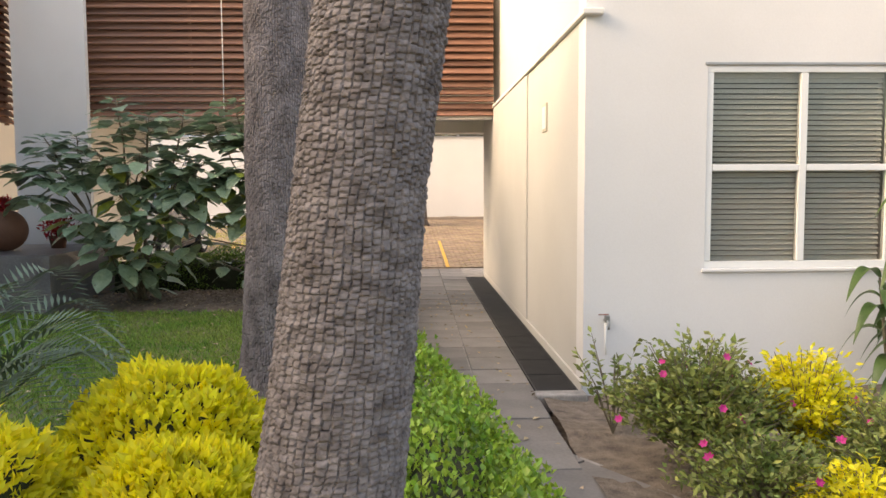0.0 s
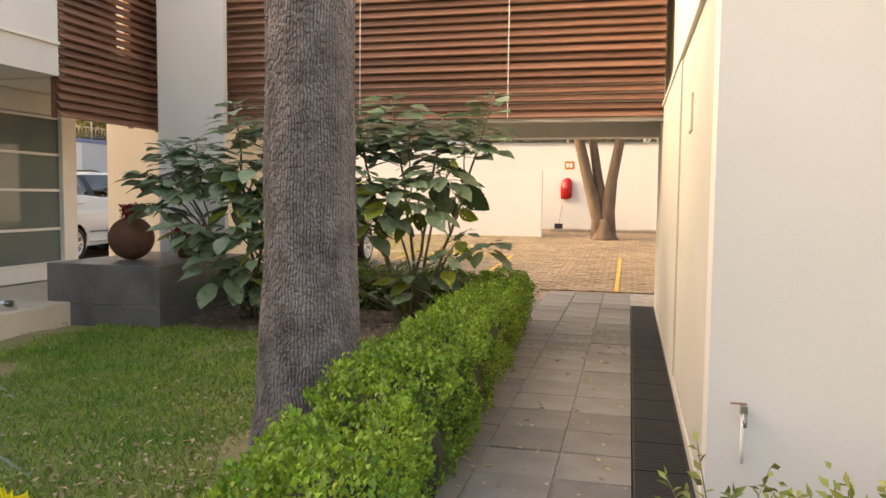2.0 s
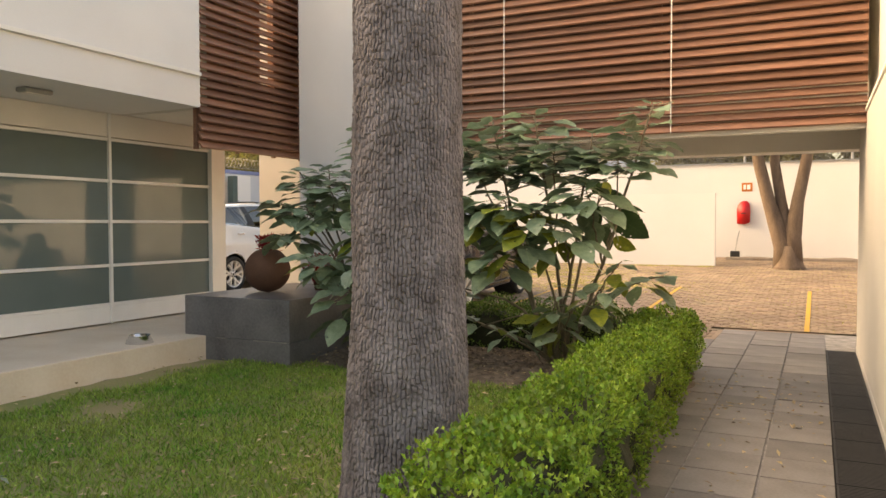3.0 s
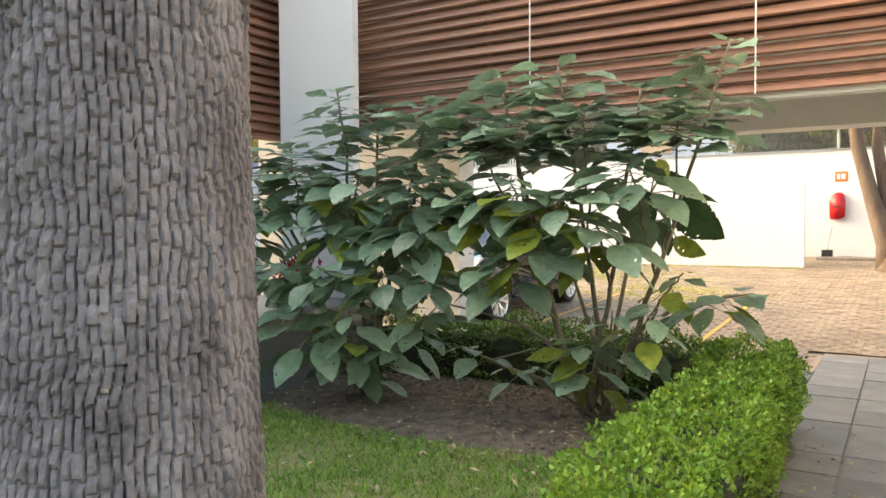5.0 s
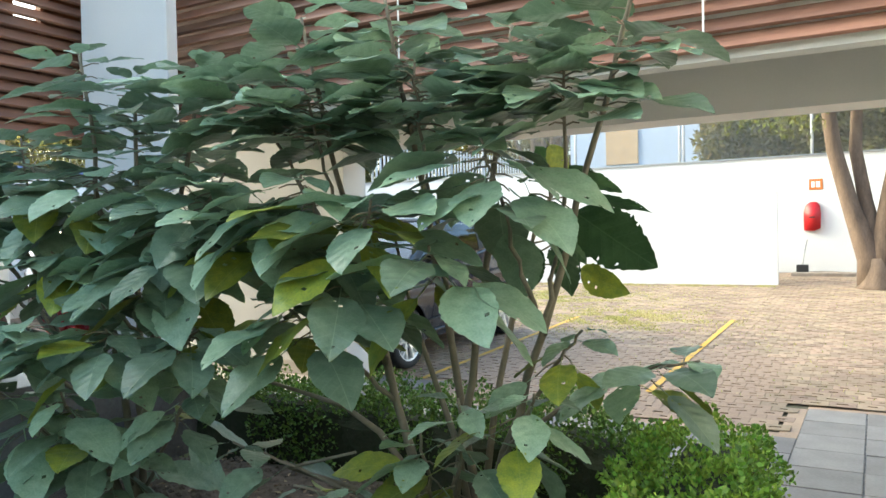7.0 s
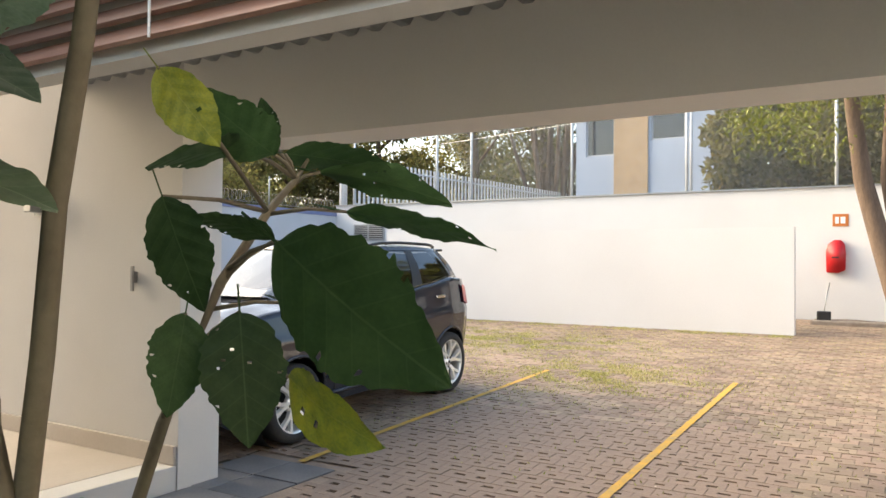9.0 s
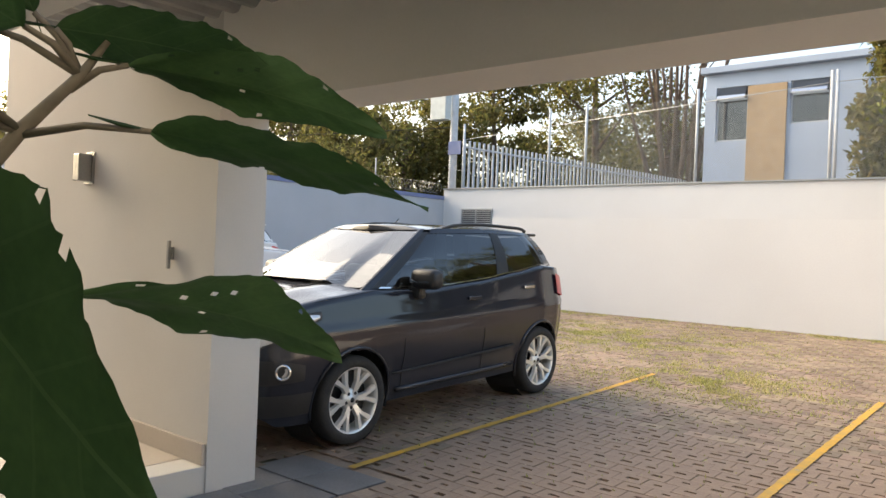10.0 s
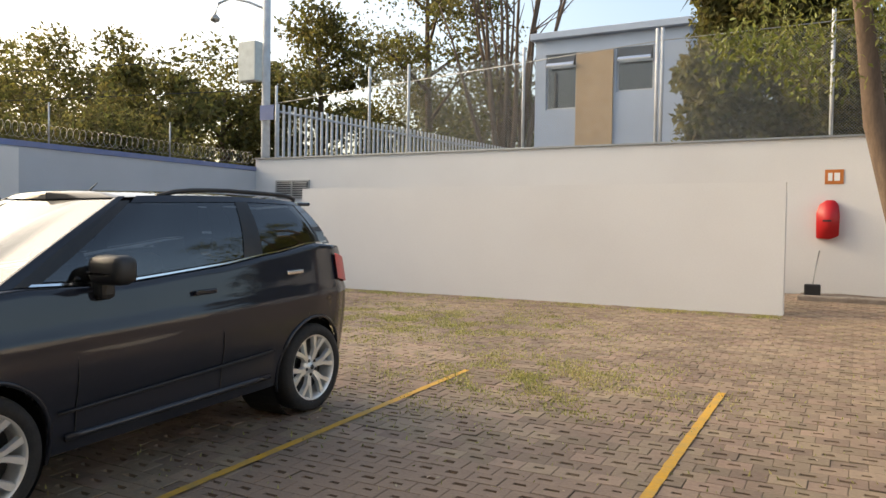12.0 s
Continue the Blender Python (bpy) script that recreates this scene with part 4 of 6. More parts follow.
# ---- timber screens ----
def slat_screen(name, label, length, z0, z1, pitch, m, wires):
    """Tilted boards one above another; local x runs along the screen, -y faces the viewer."""
    t = thing(name, label, "screen")
    t.matrix_basis = m
    bm = box(0, length, -0.012, 0.012, -0.05, 0.05, 0.003)
    me = bpy.data.meshes.new("slat")
    bm.to_mesh(me)
    bm.free()
    me.materials.append(M["slat"])
    k, z = 0, z0 + 0.05
    while z < z1:
        ob = new("slat", me)
        ob.parent = t
        ob.matrix_basis = pose(0, R.uniform(-0.003, 0.003), z, -38 + R.uniform(-2, 2), R.uniform(-0.05, 0.05), 0)
        z += pitch
        k += 1
    for x in wires:
        v, f = tube([(x, -0.062, z0), (x, -0.062, z1)], [0.006, 0.006], 8)
        raw("tie_rod", v, f, M["white_paint"], t, "pale vertical tie rod")
    for x in (0.02, length - 0.02, length * 0.36, length * 0.7):
        part("post", box(x - 0.02, x + 0.02, 0.05, 0.10, z0, z1, 0.003), M["slat"], t)
    return t


slat_screen("timber_screen", "red-brown horizontal timber slat screen across the bridge", 6.64, 2.43, 4.8, 0.099, pose(-4.60, 10.80, 0), (2.87, 4.79))
slat_screen("timber_screen", "red-brown timber slat screen beside the white column", 1.98, 2.32, 5.0, 0.099, pose(-4.64, 8.81, 0, 0, 0, 90), ())
# Upper lining coloured orange to carry the glow that falls through the gap.
M["glow_wood"] = mat("orange_glow_wood", (0.42, 0.20, 0.10), 0.6, (0.32, 0.14, 0.07), 3, 40, 0.1, stretch=(1, 0.2, 4))
for y0, y1, z0, z1, wood in ((8.96, 10.25, 2.40, 3.25, M["slat"]), (8.96, 10.0, 3.252, 5.1, M["glow_wood"]), (10.20, 10.80, 3.252, 5.1, M["glow_wood"]), (10.252, 10.80, 2.40, 3.25, M["slat"])):
    structure(part("screen_lining", box(-4.80, -4.76, y0, y1, z0, z1), wood), "timber lining behind the slats, orange glow painted on the upper part", "lining")
wall_obj("wall_bridge_inner", [(-4.6, 2.05, 11.4, 11.5, 2.9, 4.8)], mat("brown_panel", (0.13, 0.07, 0.05), 0.8), "dark brown inner wall of the bridge")

# corrugated soffit
vs, fs = [], []
nx = 230
for i in range(nx + 1):
    x = -4.6 + 6.65 * i / nx
    z = 2.90 + 0.022 * math.tanh(3 * math.sin(2 * math.pi * x / 0.19))
    vs += [(x, 10.88, z), (x, 12.30, z), (x, 10.88, z + 0.01), (x, 12.30, z + 0.01)]
for i in range(nx):
    a = 4 * i
    fs += [(a, a + 1, a + 5, a + 4), (a + 2, a + 6, a + 7, a + 3)]
structure(raw("ceiling_corrugated", vs, fs, M["zinc"]), "corrugated metal soffit under the bridge", "ceiling")
structure(part("soffit_edge", box(-4.60, 2.05, 10.83, 10.97, 2.40, 2.90), M["concrete"]), "grey edge beam behind the slats", "beam")


# ---- window with blinds in the white wall ----
def blind_window():
    w = structure(new("window_1"), "white four-pane window with closed grey blinds", "window")
    x0, x1, z0, z1, y = 2.885, 4.20, 0.85, 2.225, 5.09
    for n, b in (("frame", (x0, x1, z1 - 0.045, z1)), ("frame", (x0, x1, z0, z0 + 0.045)), ("frame", (x0, x0 + 0.045, z0 + 0.046, z1 - 0.046)), ("frame", (x1 - 0.045, x1, z0 + 0.046, z1 - 0.046)),
                 ("mullion", (3.535, 3.585, z0 + 0.046, z1 - 0.046)), ("transom", (x0 + 0.046, 3.534, 1.515, 1.56)), ("transom", (3.586, x1 - 0.046, 1.515, 1.56))):
        part(n, box(b[0], b[1], y - 0.022, y + 0.03, b[2], b[3], 0.004), M["white_paint"], w)
    part("sill", box(x0 - 0.02, x1 + 0.02, 5.035, 5.1, z0 - 0.026, z0 - 0.004, 0.004), M["white_wall"], w)
    # Thin dark strip that paints the shadow gap over the window head.
    part("lintel_shadow", box(x0 - 0.02, x1 + 0.02, 5.052, 5.08, z1 + 0.002, z1 + 0.02, 0.003), M["steel"], w)
    for a, b in ((x0 + 0.046, 3.534), (3.586, x1 - 0.046)):
        for c, d in ((z0 + 0.046, 1.514), (1.561, z1 - 0.046)):
            p = part("pane", box(a, b, y, y + 0.005, c, d), M["pane"], w)
            p.visible_shadow = False
    bl = thing("window_blind", "grey horizontal venetian blind, closed", "blind", (0, 0, 0))
    me = bpy.data.meshes.new("blind_slat")
    bm = box(x0 + 0.05, x1 - 0.05, -0.019, 0.019, -0.0012, 0.0012)
    bm.to_mesh(me)
    bm.free()
    me.materials.append(M["blind"])
    z = z0 + 0.06
    while z < z1 - 0.07:
        ob = new("blind_slat", me)
        ob.parent = bl
        ob.matrix_basis = pose(0, 5.145, z, 52 + R.uniform(-4, 4), 0, 0)
        z += 0.036
    part("head_rail", box(x0 + 0.05, x1 - 0.05, 5.135, 5.175, z1 - 0.075, z1 - 0.035, 0.004), M["blind"], bl)
    # Added sheet whose dark colour gives the dimness of the room.
    structure(part("blind_backing", box(x0 - 0.1, x1 + 0.1, 5.30, 5.32, z0 - 0.1, z1 + 0.1), M["dark"]), "dark sheet added behind the blind for the unlit room", "curtain")


blind_window()


# ---- glazed front of the left building ----
def glazed_front():
    x = -5.92
    rows = [0.52, 0.98, 1.50, 1.98, 2.47]
    ys = [10.3 - 1.65 * k for k in range(9)]
    for i in range(8):
        y1, y0 = ys[i] - 0.02, ys[i + 1] + 0.02
        b = structure(new("window_%d" % (i + 2)), "white-framed glazed bay with four dark panes", "window")
        part("panel", box(x - 0.02, x + 0.02, y0, y1, 0.30, 0.5, 0.004), M["white_paint"], b, "white painted lower panel")
        part("panel", box(x - 0.02, x + 0.012, y0, y1, 2.50, 2.775, 0.004), M["concrete"], b, "grey upper panel")
        for z in rows:
            part("transom", box(x - 0.025, x + 0.025, y0, y1, z - 0.018, z + 0.018, 0.004), M["white_paint"], b)
        part("mullion", box(x - 0.03, x + 0.035, ys[i + 1] - 0.018, ys[i + 1] + 0.018, 0.29, 2.775, 0.004), M["white_paint"], b)
        for k in range(4):
            p = part("pane", box(x - 0.003, x + 0.003, y0, y1, rows[k] + 0.019, rows[k + 1] - 0.019), M["film_pane"], b)
            p.visible_shadow = False


glazed_front()
structure(part("post_west", box(-6.05, -5.85, 10.285, 10.55, 0.27, 2.78, 0.006), M["white_paint"]), "white painted end post of the glazed front", "post")
wall_obj("wall_west_end", [(-10.2, -6.051, 10.40, 10.55, -0.1, 5), (-5.94, -4.66, 8.80, 8.95, 2.79, 5)], M["cream_wall"], "cream end wall of the left building")
wall_obj("wall_west_room", [(-10.2, -10.0, -4, 10.4, -0.1, 5), (-10, -6, -4, 10.4, 2.79, 2.95)], M["white_wall"], "pale inner walls of the glazed room")
structure(part("floor_west", box(-10.0, -6.71, -4, 10.4, -0.1, 0.27), M["floor_beige"]), "beige floor of the glazed room", "floor")
structure(part("ledge_west", box(-4.625, -4.58, -4, 8.79, 3.12, 3.16, 0.005), M["concrete"]), "grey drip ledge on the overhanging wall", "ledge")
tagged(part("room_partition", box(-7.9, -7.8, 6.2, 9.6, 0.28, 2.78), M["white_wall"]), "pale partition inside the glazed room", "partition", kind="structure")
structure(part("roof_west", box(-10.21, -4.61, -4, 8.81, 5.002, 5.14, 0.01), M["concrete"]), "flat concrete roof of the glazed building", "roof")
structure(part("soffit_west", box(-5.94, -4.82, 8.96, 10.39, 2.785, 2.88), M["concrete"]), "grey soffit over the end of the glazed front", "ceiling")
lamp = thing("soffit_lamp", "small grey bulkhead lamp under the overhang", "lamp", (-5.2, 7.2, 2.78))
part("housing", box(-0.08, 0.08, -0.15, 0.15, -0.05, -0.001, 0.02), M["steel"], lamp)
part("diffuser", box(-0.055, 0.055, -0.12, 0.12, -0.058, -0.0505, 0.003), M["blind"], lamp, "pale lamp cover")


# ---- stone planter, pot, bowl ----
pl = thing("planter", "long dark stone planter bench on a recessed base", "planter", (-3.72, 9.4, 0))
part("body", box(-0.80, 0.60, -0.97, 0.95, 0.27, 0.70, 0.008), M["planter"], pl)
part("base", box(-0.62, 0.598, -0.966, 0.93, -0.05, 0.268, 0.006), M["planter"], pl)
part("trim", box(0.14, 0.56, -0.9725, -0.9665, 0.262, 0.271), M["grout"], pl, "thin pale joint")
part("trim", box(-0.36, -0.22, -0.9725, -0.9665, 0.262, 0.271), M["grout"], pl, "thin pale joint")


def lathe(profile, sides=32):
    vs, fs = [], []
    for r, z in profile:
        for k in range(sides):
            a = 2 * math.pi * k / sides
            vs.append((r * math.cos(a), r * math.sin(a), z))
    for i in range(len(profile) - 1):
        for k in range(sides):
            a, b = i * sides + k, i * sides + (k + 1) % sides
            fs.append((a, b, b + sides, a + sides))
    return vs, fs


pot = thing("ball_pot", "round brown clay pot with red plant on the planter", "pot", (-3.95, 9.12, 0.70))
prof = [(0.02, 0.0)] + [(0.255 * math.sin(a), 0.25 - 0.25 * math.cos(a)) for a in [0.35 + 2.35 * k / 16 for k in range(17)]] + [(0.10, 0.46), (0.09, 0.40)]
v, f = lathe(prof)
raw("body", v, f, M["clay"], pot, smooth=True)
v, f = lathe([(0.0, 0.43), (0.10, 0.43)], 20)
raw("soil", v, f, M["soil"], pot)
n = 260
P = np.column_stack([rng.normal(0, 0.05, n), rng.normal(0, 0.05, n), 0.44 + 0.17 * rng.random(n)])
leaf_cloud("red_leaves", P, unit(n) + np.array([0, 0, 0.4]), unit(n) + np.array([0, 0, 1.0]), 0.05 + 0.05 * rng.random(n), 0.02 + 0.015 * rng.random(n), M["red_leaf"], pot, "red bracts")
pot2 = thing("small_pot", "small clay pot with red flowering plant", "pot", (-3.55, 9.6, 0.70))
v, f = lathe([(0.0, 0.0), (0.08, 0.0), (0.11, 0.14), (0.12, 0.15), (0.10, 0.15), (0.095, 0.12), (0.0, 0.12)], 24)
raw("body", v, f, M["clay"], pot2, smooth=True)
P = np.column_stack([rng.normal(0, 0.08, n), rng.normal(0, 0.08, n), 0.14 + 0.25 * rng.random(n)])
leaf_cloud("red_leaves", P, unit(n) + np.array([0, 0, 0.4]), unit(n) + np.array([0, 0, 1.0]), 0.05 + 0.05 * rng.random(n), 0.02 + 0.02 * rng.random(n), M["red_leaf"], pot2, "red bracts")

bowl = thing("dog_bowl", "shiny steel pet bowl on the platform", "bowl", (-4.45, 7.75, 0.28))
v, f = lathe([(0.0, 0.004), (0.13, 0.0), (0.135, 0.005), (0.10, 0.075), (0.105, 0.082), (0.095, 0.08), (0.08, 0.02), (0.0, 0.015)], 32)
raw("body", v, f, mat("polished_steel", (0.7, 0.7, 0.7), 0.15, (0.6, 0.6, 0.6), 5, 40, 0, metal=1.0), bowl, smooth=True)

# ---- small fittings on the walls ----
tap = thing("garden_tap", "garden tap with faded red lever on the white wall", "tap", (2.20, 5.06, 0.50))
v, f = tube([(0, 0, 0.0), (0, -0.07, 0.0), (0, -0.10, -0.02), (0, -0.105, -0.05)], [0.011, 0.011, 0.011, 0.010], 10)
raw("spout", v, f, M["steel"], tap, smooth=True)
part("valve", box(-0.016, 0.016, -0.075, -0.04, 0.0, 0.04, 0.004), M["steel"], tap)
part("handle", box(-0.06, 0.012, -0.064, -0.052, 0.041, 0.050, 0.004), mat("faded_red_paint", (0.36, 0.14, 0.11), 0.6, (0.3, 0.2, 0.17), 30, 90, 0.05), tap, "faded red lever handle")
v, f = tube([(0, -0.02, -0.02), (0, -0.022, -0.16), (0.004, -0.022, -0.24)], [0.008, 0.007, 0.007], 8)
raw("pipe", v, f, M["white_paint"], tap, "short pale supply pipe", smooth=True)
plq = thing("wall_plaque", "small cream plaque on the side wall", "plaque", (2.0498, 6.6, 2.02))
part("plate", box(-0.012, 0.0, -0.11, 0.11, -0.12, 0.12, 0.003), mat("cream_plate", (0.60, 0.56, 0.45), 0.5), plq)
part("symbol", box(-0.0155, -0.0125, -0.085, 0.085, -0.095, 0.095), M["white_paint"], plq, "faded square symbol")
wl = thing("wall_lamp", "grey box wall lamp on the lobby wall", "lamp", (-5.05, 12.30, 2.02))
part("housing", box(-0.05, 0.05, -0.11, -0.012, -0.10, 0.10, 0.008), M["steel"], wl)
part("plate", box(-0.07, 0.07, -0.0115, -0.0005, -0.12, 0.12, 0.004), M["steel"], wl)
sw = thing("door_handle", "small steel bolt handle on the lobby wall", "handle", (-3.86, 12.30, 1.42))
part("bar", box(-0.012, 0.012, -0.04, -0.02, -0.09, 0.09, 0.004), M["steel"], sw)
part("plate", box(-0.02, 0.02, -0.0195, 0.0, -0.03, 0.05, 0.004), M["steel"], sw)
structure(part("baseboard", box(-6.7, -3.405, 12.275, 12.30, 0.16, 0.29, 0.004), M["floor_beige"]), "beige stone skirting on the lobby wall", "baseboard")


# ---- cars ----
def lerp_table(tab, x):
    for i in range(len(tab) - 1):
        if x <= tab[i + 1][0]:
            a, b = tab[i], tab[i + 1]
            f = (x - a[0]) / (b[0] - a[0])
            f = f * f * (3 - 2 * f) * 0.5 + f * 0.5
            return a[1] + (b[1] - a[1]) * f
    return tab[-1][1]


TOP = [(0.0, 0.84), (0.03, 0.95), (0.10, 1.01), (0.3, 1.06), (0.7, 1.11), (1.1, 1.145), (1.7, 1.125), (2.4, 1.165), (3.0, 1.225), (3.5, 1.28), (3.86, 1.25), (3.95, 1.12), (4.0, 0.88)]
BOT = [(0.0, 0.50), (0.05, 0.32), (0.2, 0.23), (0.5, 0.22), (1.3, 0.26), (2.8, 0.27), (3.6, 0.29), (3.9, 0.37), (4.0, 0.55)]
PLAN = [(0.0, 0.60), (0.04, 0.70), (0.12, 0.79), (0.3, 0.85), (0.7, 0.88), (2.0, 0.885), (3.4, 0.88), (3.7, 0.85), (3.9, 0.78), (4.0, 0.64)]
WHEELS = (0.83, 3.38)


def side_y(x, f, z):
    """Half-width of the flank at station x; f runs from sill (0) to shoulder (1)."""
    w = lerp_table(PLAN, x)
    k = 0.93 + 0.09 * math.sin(min(1.0, f * 1.5) * math.pi / 2) - 0.075 * max(0, f - 0.55) ** 1.2 / 0.45 ** 1.2
    crease = 0.012 * math.exp(-((z - 0.86 - 0.05 * x / 4) / 0.035) ** 2) - 0.014 * math.exp(-((z - 0.5) / 0.08) ** 2) * (1.2 < x < 3.0)
    return w * k + crease


def car_body(paint, trim, parent):
    xs = sorted({round(4.0 * i / 120, 4) for i in range(121)} | {0.02, 0.06, 3.98, 3.99})
    ns, nt = 26, 10
    for sgn in (-1, 1):
        vs, fs, ok = [], [], []
        for x in xs:
            b, t = lerp_table(BOT, x), lerp_table(TOP, x)
            for j in range(ns + 1):
                f = j / ns
                z = b + (t - b) * f
                vs.append((x, sgn * side_y(x, f, z), z))
            ye = side_y(x, 1, t)
            for j in range(1, nt + 1):
                f = j / nt
                crown = (0.055 if x < 1.2 else 0.03) * (1 - (1 - f) ** 2.5) * min(1, x / 0.25)
                bulge = 0.018 * math.exp(-((f - 0.45) / 0.12) ** 2) * (0.25 < x < 1.2)
                vs.append((x, sgn * ye * (1 - f), t + crown + bulge))
        m = ns + nt + 1
        for i in range(len(xs) - 1):
            for j in range(m - 1):
                a = i * m + j
                q = [vs[k] for k in (a, a + 1, a + m + 1, a + m)]
                cx, cz = sum(p[0] for p in q) / 4, sum(p[2] for p in q) / 4
                if j < ns and any((cx - w) ** 2 + (cz - 0.345) ** 2 < 0.385 ** 2 for w in WHEELS):
                    continue
                face = (a, a + 1, a + m + 1, a + m)
                fs.append(face if sgn < 0 else face[::-1])
        raw("body_side", vs, fs, paint, parent, smooth=True)
    for x in (0.0, 4.0):
        b, t = lerp_table(BOT, x), lerp_table(TOP, x)
        vs = []
        for sg in (1, -1):
            for j in (range(ns + 1) if sg > 0 else range(ns, -1, -1)):
                z = b + (t - b) * j / ns
                vs.append((x, sg * side_y(x, j / ns, z), z))
        raw("bumper_face", vs, [tuple(range(len(vs)))], trim, parent)
    # floor pan and dark arch linings
    part("underbody", box(0.3, 3.8, -0.62, 0.62, 0.24, 0.5), M["black"], parent)
    for w in WHEELS:
        for sg in (-1, 1):
            v, f = tube([(w, sg * 0.45, 0.345), (w, sg * 0.80, 0.345)], [0.40, 0.40], 28, cap=False)
            raw("arch_lining", v, f, M["black"], parent)
            pts = []
            for k in range(23):
                a = math.radians(-18 + 216 * k / 22)
                px, pz = w + 0.39 * math.cos(a), 0.345 + 0.39 * math.sin(a)
                b, t = lerp_table(BOT, px), lerp_table(TOP, px)
                ff = min(1, max(0, (pz - b) / (t - b)))
                pts.append((px, sg * (side_y(px, ff, pz) + 0.004), pz))
            v, f = tube(pts, [0.013] * 23, 8)
            raw("arch_lip", v, f, paint, parent, smooth=True)


def flank_patch(sg, x0, x1, heights, out, n=10, m=5):
    """A panel that follows the flank from x0 to x1; heights(g, top) gives its lower and upper edge."""
    vs, fs = [], []
    for i in range(n + 1):
        x = x0 + (x1 - x0) * i / n
        low, top = lerp_table(BOT, x), lerp_table(TOP, x)
        za, zb = heights(i / n, top)
        for j in range(m + 1):
            z = za + (zb - za) * j / m
            vs.append((x, sg * (side_y(x, (z - low) / (top - low), z) + out + out * 0.8 * math.sin(math.pi * j / m)), z))
    for i in range(n):
        for j in range(m):
            a = (m + 1) * i + j
            fs.append((a, a + 1, a + m + 2, a + m + 1) if sg < 0 else (a + m + 1, a + m + 2, a + 1, a))
    return vs, fs


def cabin_point(u, v):
    """u: 0..1 round the glasshouse outline (front centre to rear centre), v: 0 belt .. 1 roof."""
    bot = [(0.88, 0.0), (0.91, 0.45), (1.02, 0.75), (1.38, 0.805), (2.2, 0.825), (3.0, 0.82), (3.52, 0.78), (3.83, 0.68), (3.92, 0.40), (3.94, 0.0)]
    top = [(1.80, 0.0), (1.82, 0.30), (1.88, 0.565), (2.06, 0.615), (2.5, 0.62), (3.0, 0.615), (3.4, 0.595), (3.62, 0.54), (3.70, 0.30), (3.72, 0.0)]
    k = u * 9
    i = min(8, int(k))
    f = k - i
    b = [bot[i][c] + (bot[i + 1][c] - bot[i][c]) * f for c in (0, 1)]
    t = [top[i][c] + (top[i + 1][c] - top[i][c]) * f for c in (0, 1)]
    zb = lerp_table(TOP, max(1.15, min(b[0], 3.62))) + 0.015 + (0.045 if u < 0.12 else 0)
    zt = 1.635 - 0.02 * max(0, 0.4 - u) / 0.4 - 0.075 * max(0, u - 0.5) / 0.5
    bow = 0.05 * math.sin(math.pi * v)
    x = b[0] + (t[0] - b[0]) * v
    y = b[1] + (t[1] - b[1]) * v
    nx = -1 if u < 0.25 else (1 if u > 0.8 else 0)
    return Vector((x + nx * bow * 0.6, y + (bow * 0.6 if 0.2 < u < 0.85 else 0), zb + (zt - zb) * v))


def cabin_patch(us, vrange, out, sgn, thick=0.0):
    vs, fs = [], []
    nv = 8
    for u in us:
        for j in range(nv + 1):
            p = cabin_point(u, vrange[0] + (vrange[1] - vrange[0]) * j / nv)
            c = Vector((2.8, 0, 1.2))
            d = (p - c)
            d.z *= 0.3
            p = p + d.normalized() * out
            vs.append((p.x, sgn * p.y, p.z))
    m = nv + 1
    for i in range(len(us) - 1):
        for j in range(nv):
            a = i * m + j
            face = (a, a + 1, a + m + 1, a + m)
            fs.append(face if sgn > 0 else face[::-1])
    return vs, fs


def span(a, b, n=8):
    return [a + (b - a) * i / n for i in range(n + 1)]


def wheel_meshes():
    tyre = lathe([(0.252, -0.10), (0.29, -0.108), (0.325, -0.095), (0.335, -0.06), (0.336, 0.06), (0.325, 0.095), (0.29, 0.108), (0.252, 0.10), (0.242, 0.07), (0.242, -0.07), (0.252, -0.10)], 44)
    rim = lathe([(0.255, 0.098), (0.242, 0.096), (0.232, 0.075), (0.226, 0.0), (0.226, -0.08)], 44)
    sp = []
    for k in range(6):
        for da in (-0.055, 0.055):
            q = []
            for r, a, w, z in ((0.05, k * math.pi / 3 + da * 2.0, 0.016, 0.068), (0.14, k * math.pi / 3 + da * 2.0, 0.019, 0.084), (0.242, k * math.pi / 3 + da * 4.4, 0.027, 0.092)):
                c, s = math.cos(a), math.sin(a)
                for lat, zz in ((-w, z - 0.03), (-w * 0.7, z), (w * 0.7, z), (w, z - 0.03)):
                    q.append((r * c - lat * s, r * s + lat * c, zz))
            sp.append((q, [(4 * i + j, 4 * i + j + 1, 4 * i + j + 5, 4 * i + j + 4) for i in range(2) for j in range(3)]))
    hub = lathe([(0.0, 0.078), (0.026, 0.077), (0.03, 0.068), (0.075, 0.066), (0.084, 0.058), (0.086, 0.03)], 24)
    bolts = []
    for k in range(5):
        a = 2 * math.pi * (k + 0.5) / 5
        v, f = lathe([(0.0, 0.076), (0.013, 0.074), (0.014, 0.05)], 8)
        bolts.append(([(x + 0.058 * math.cos(a), y + 0.058 * math.sin(a), z) for x, y, z in v], f))
    disc = lathe([(0.0, -0.02), (0.225, -0.02)], 24)
    cap = lathe([(0.0, 0.082), (0.018, 0.081), (0.022, 0.074)], 16)
    return tyre, rim, join(sp), hub, cap, disc, bolts


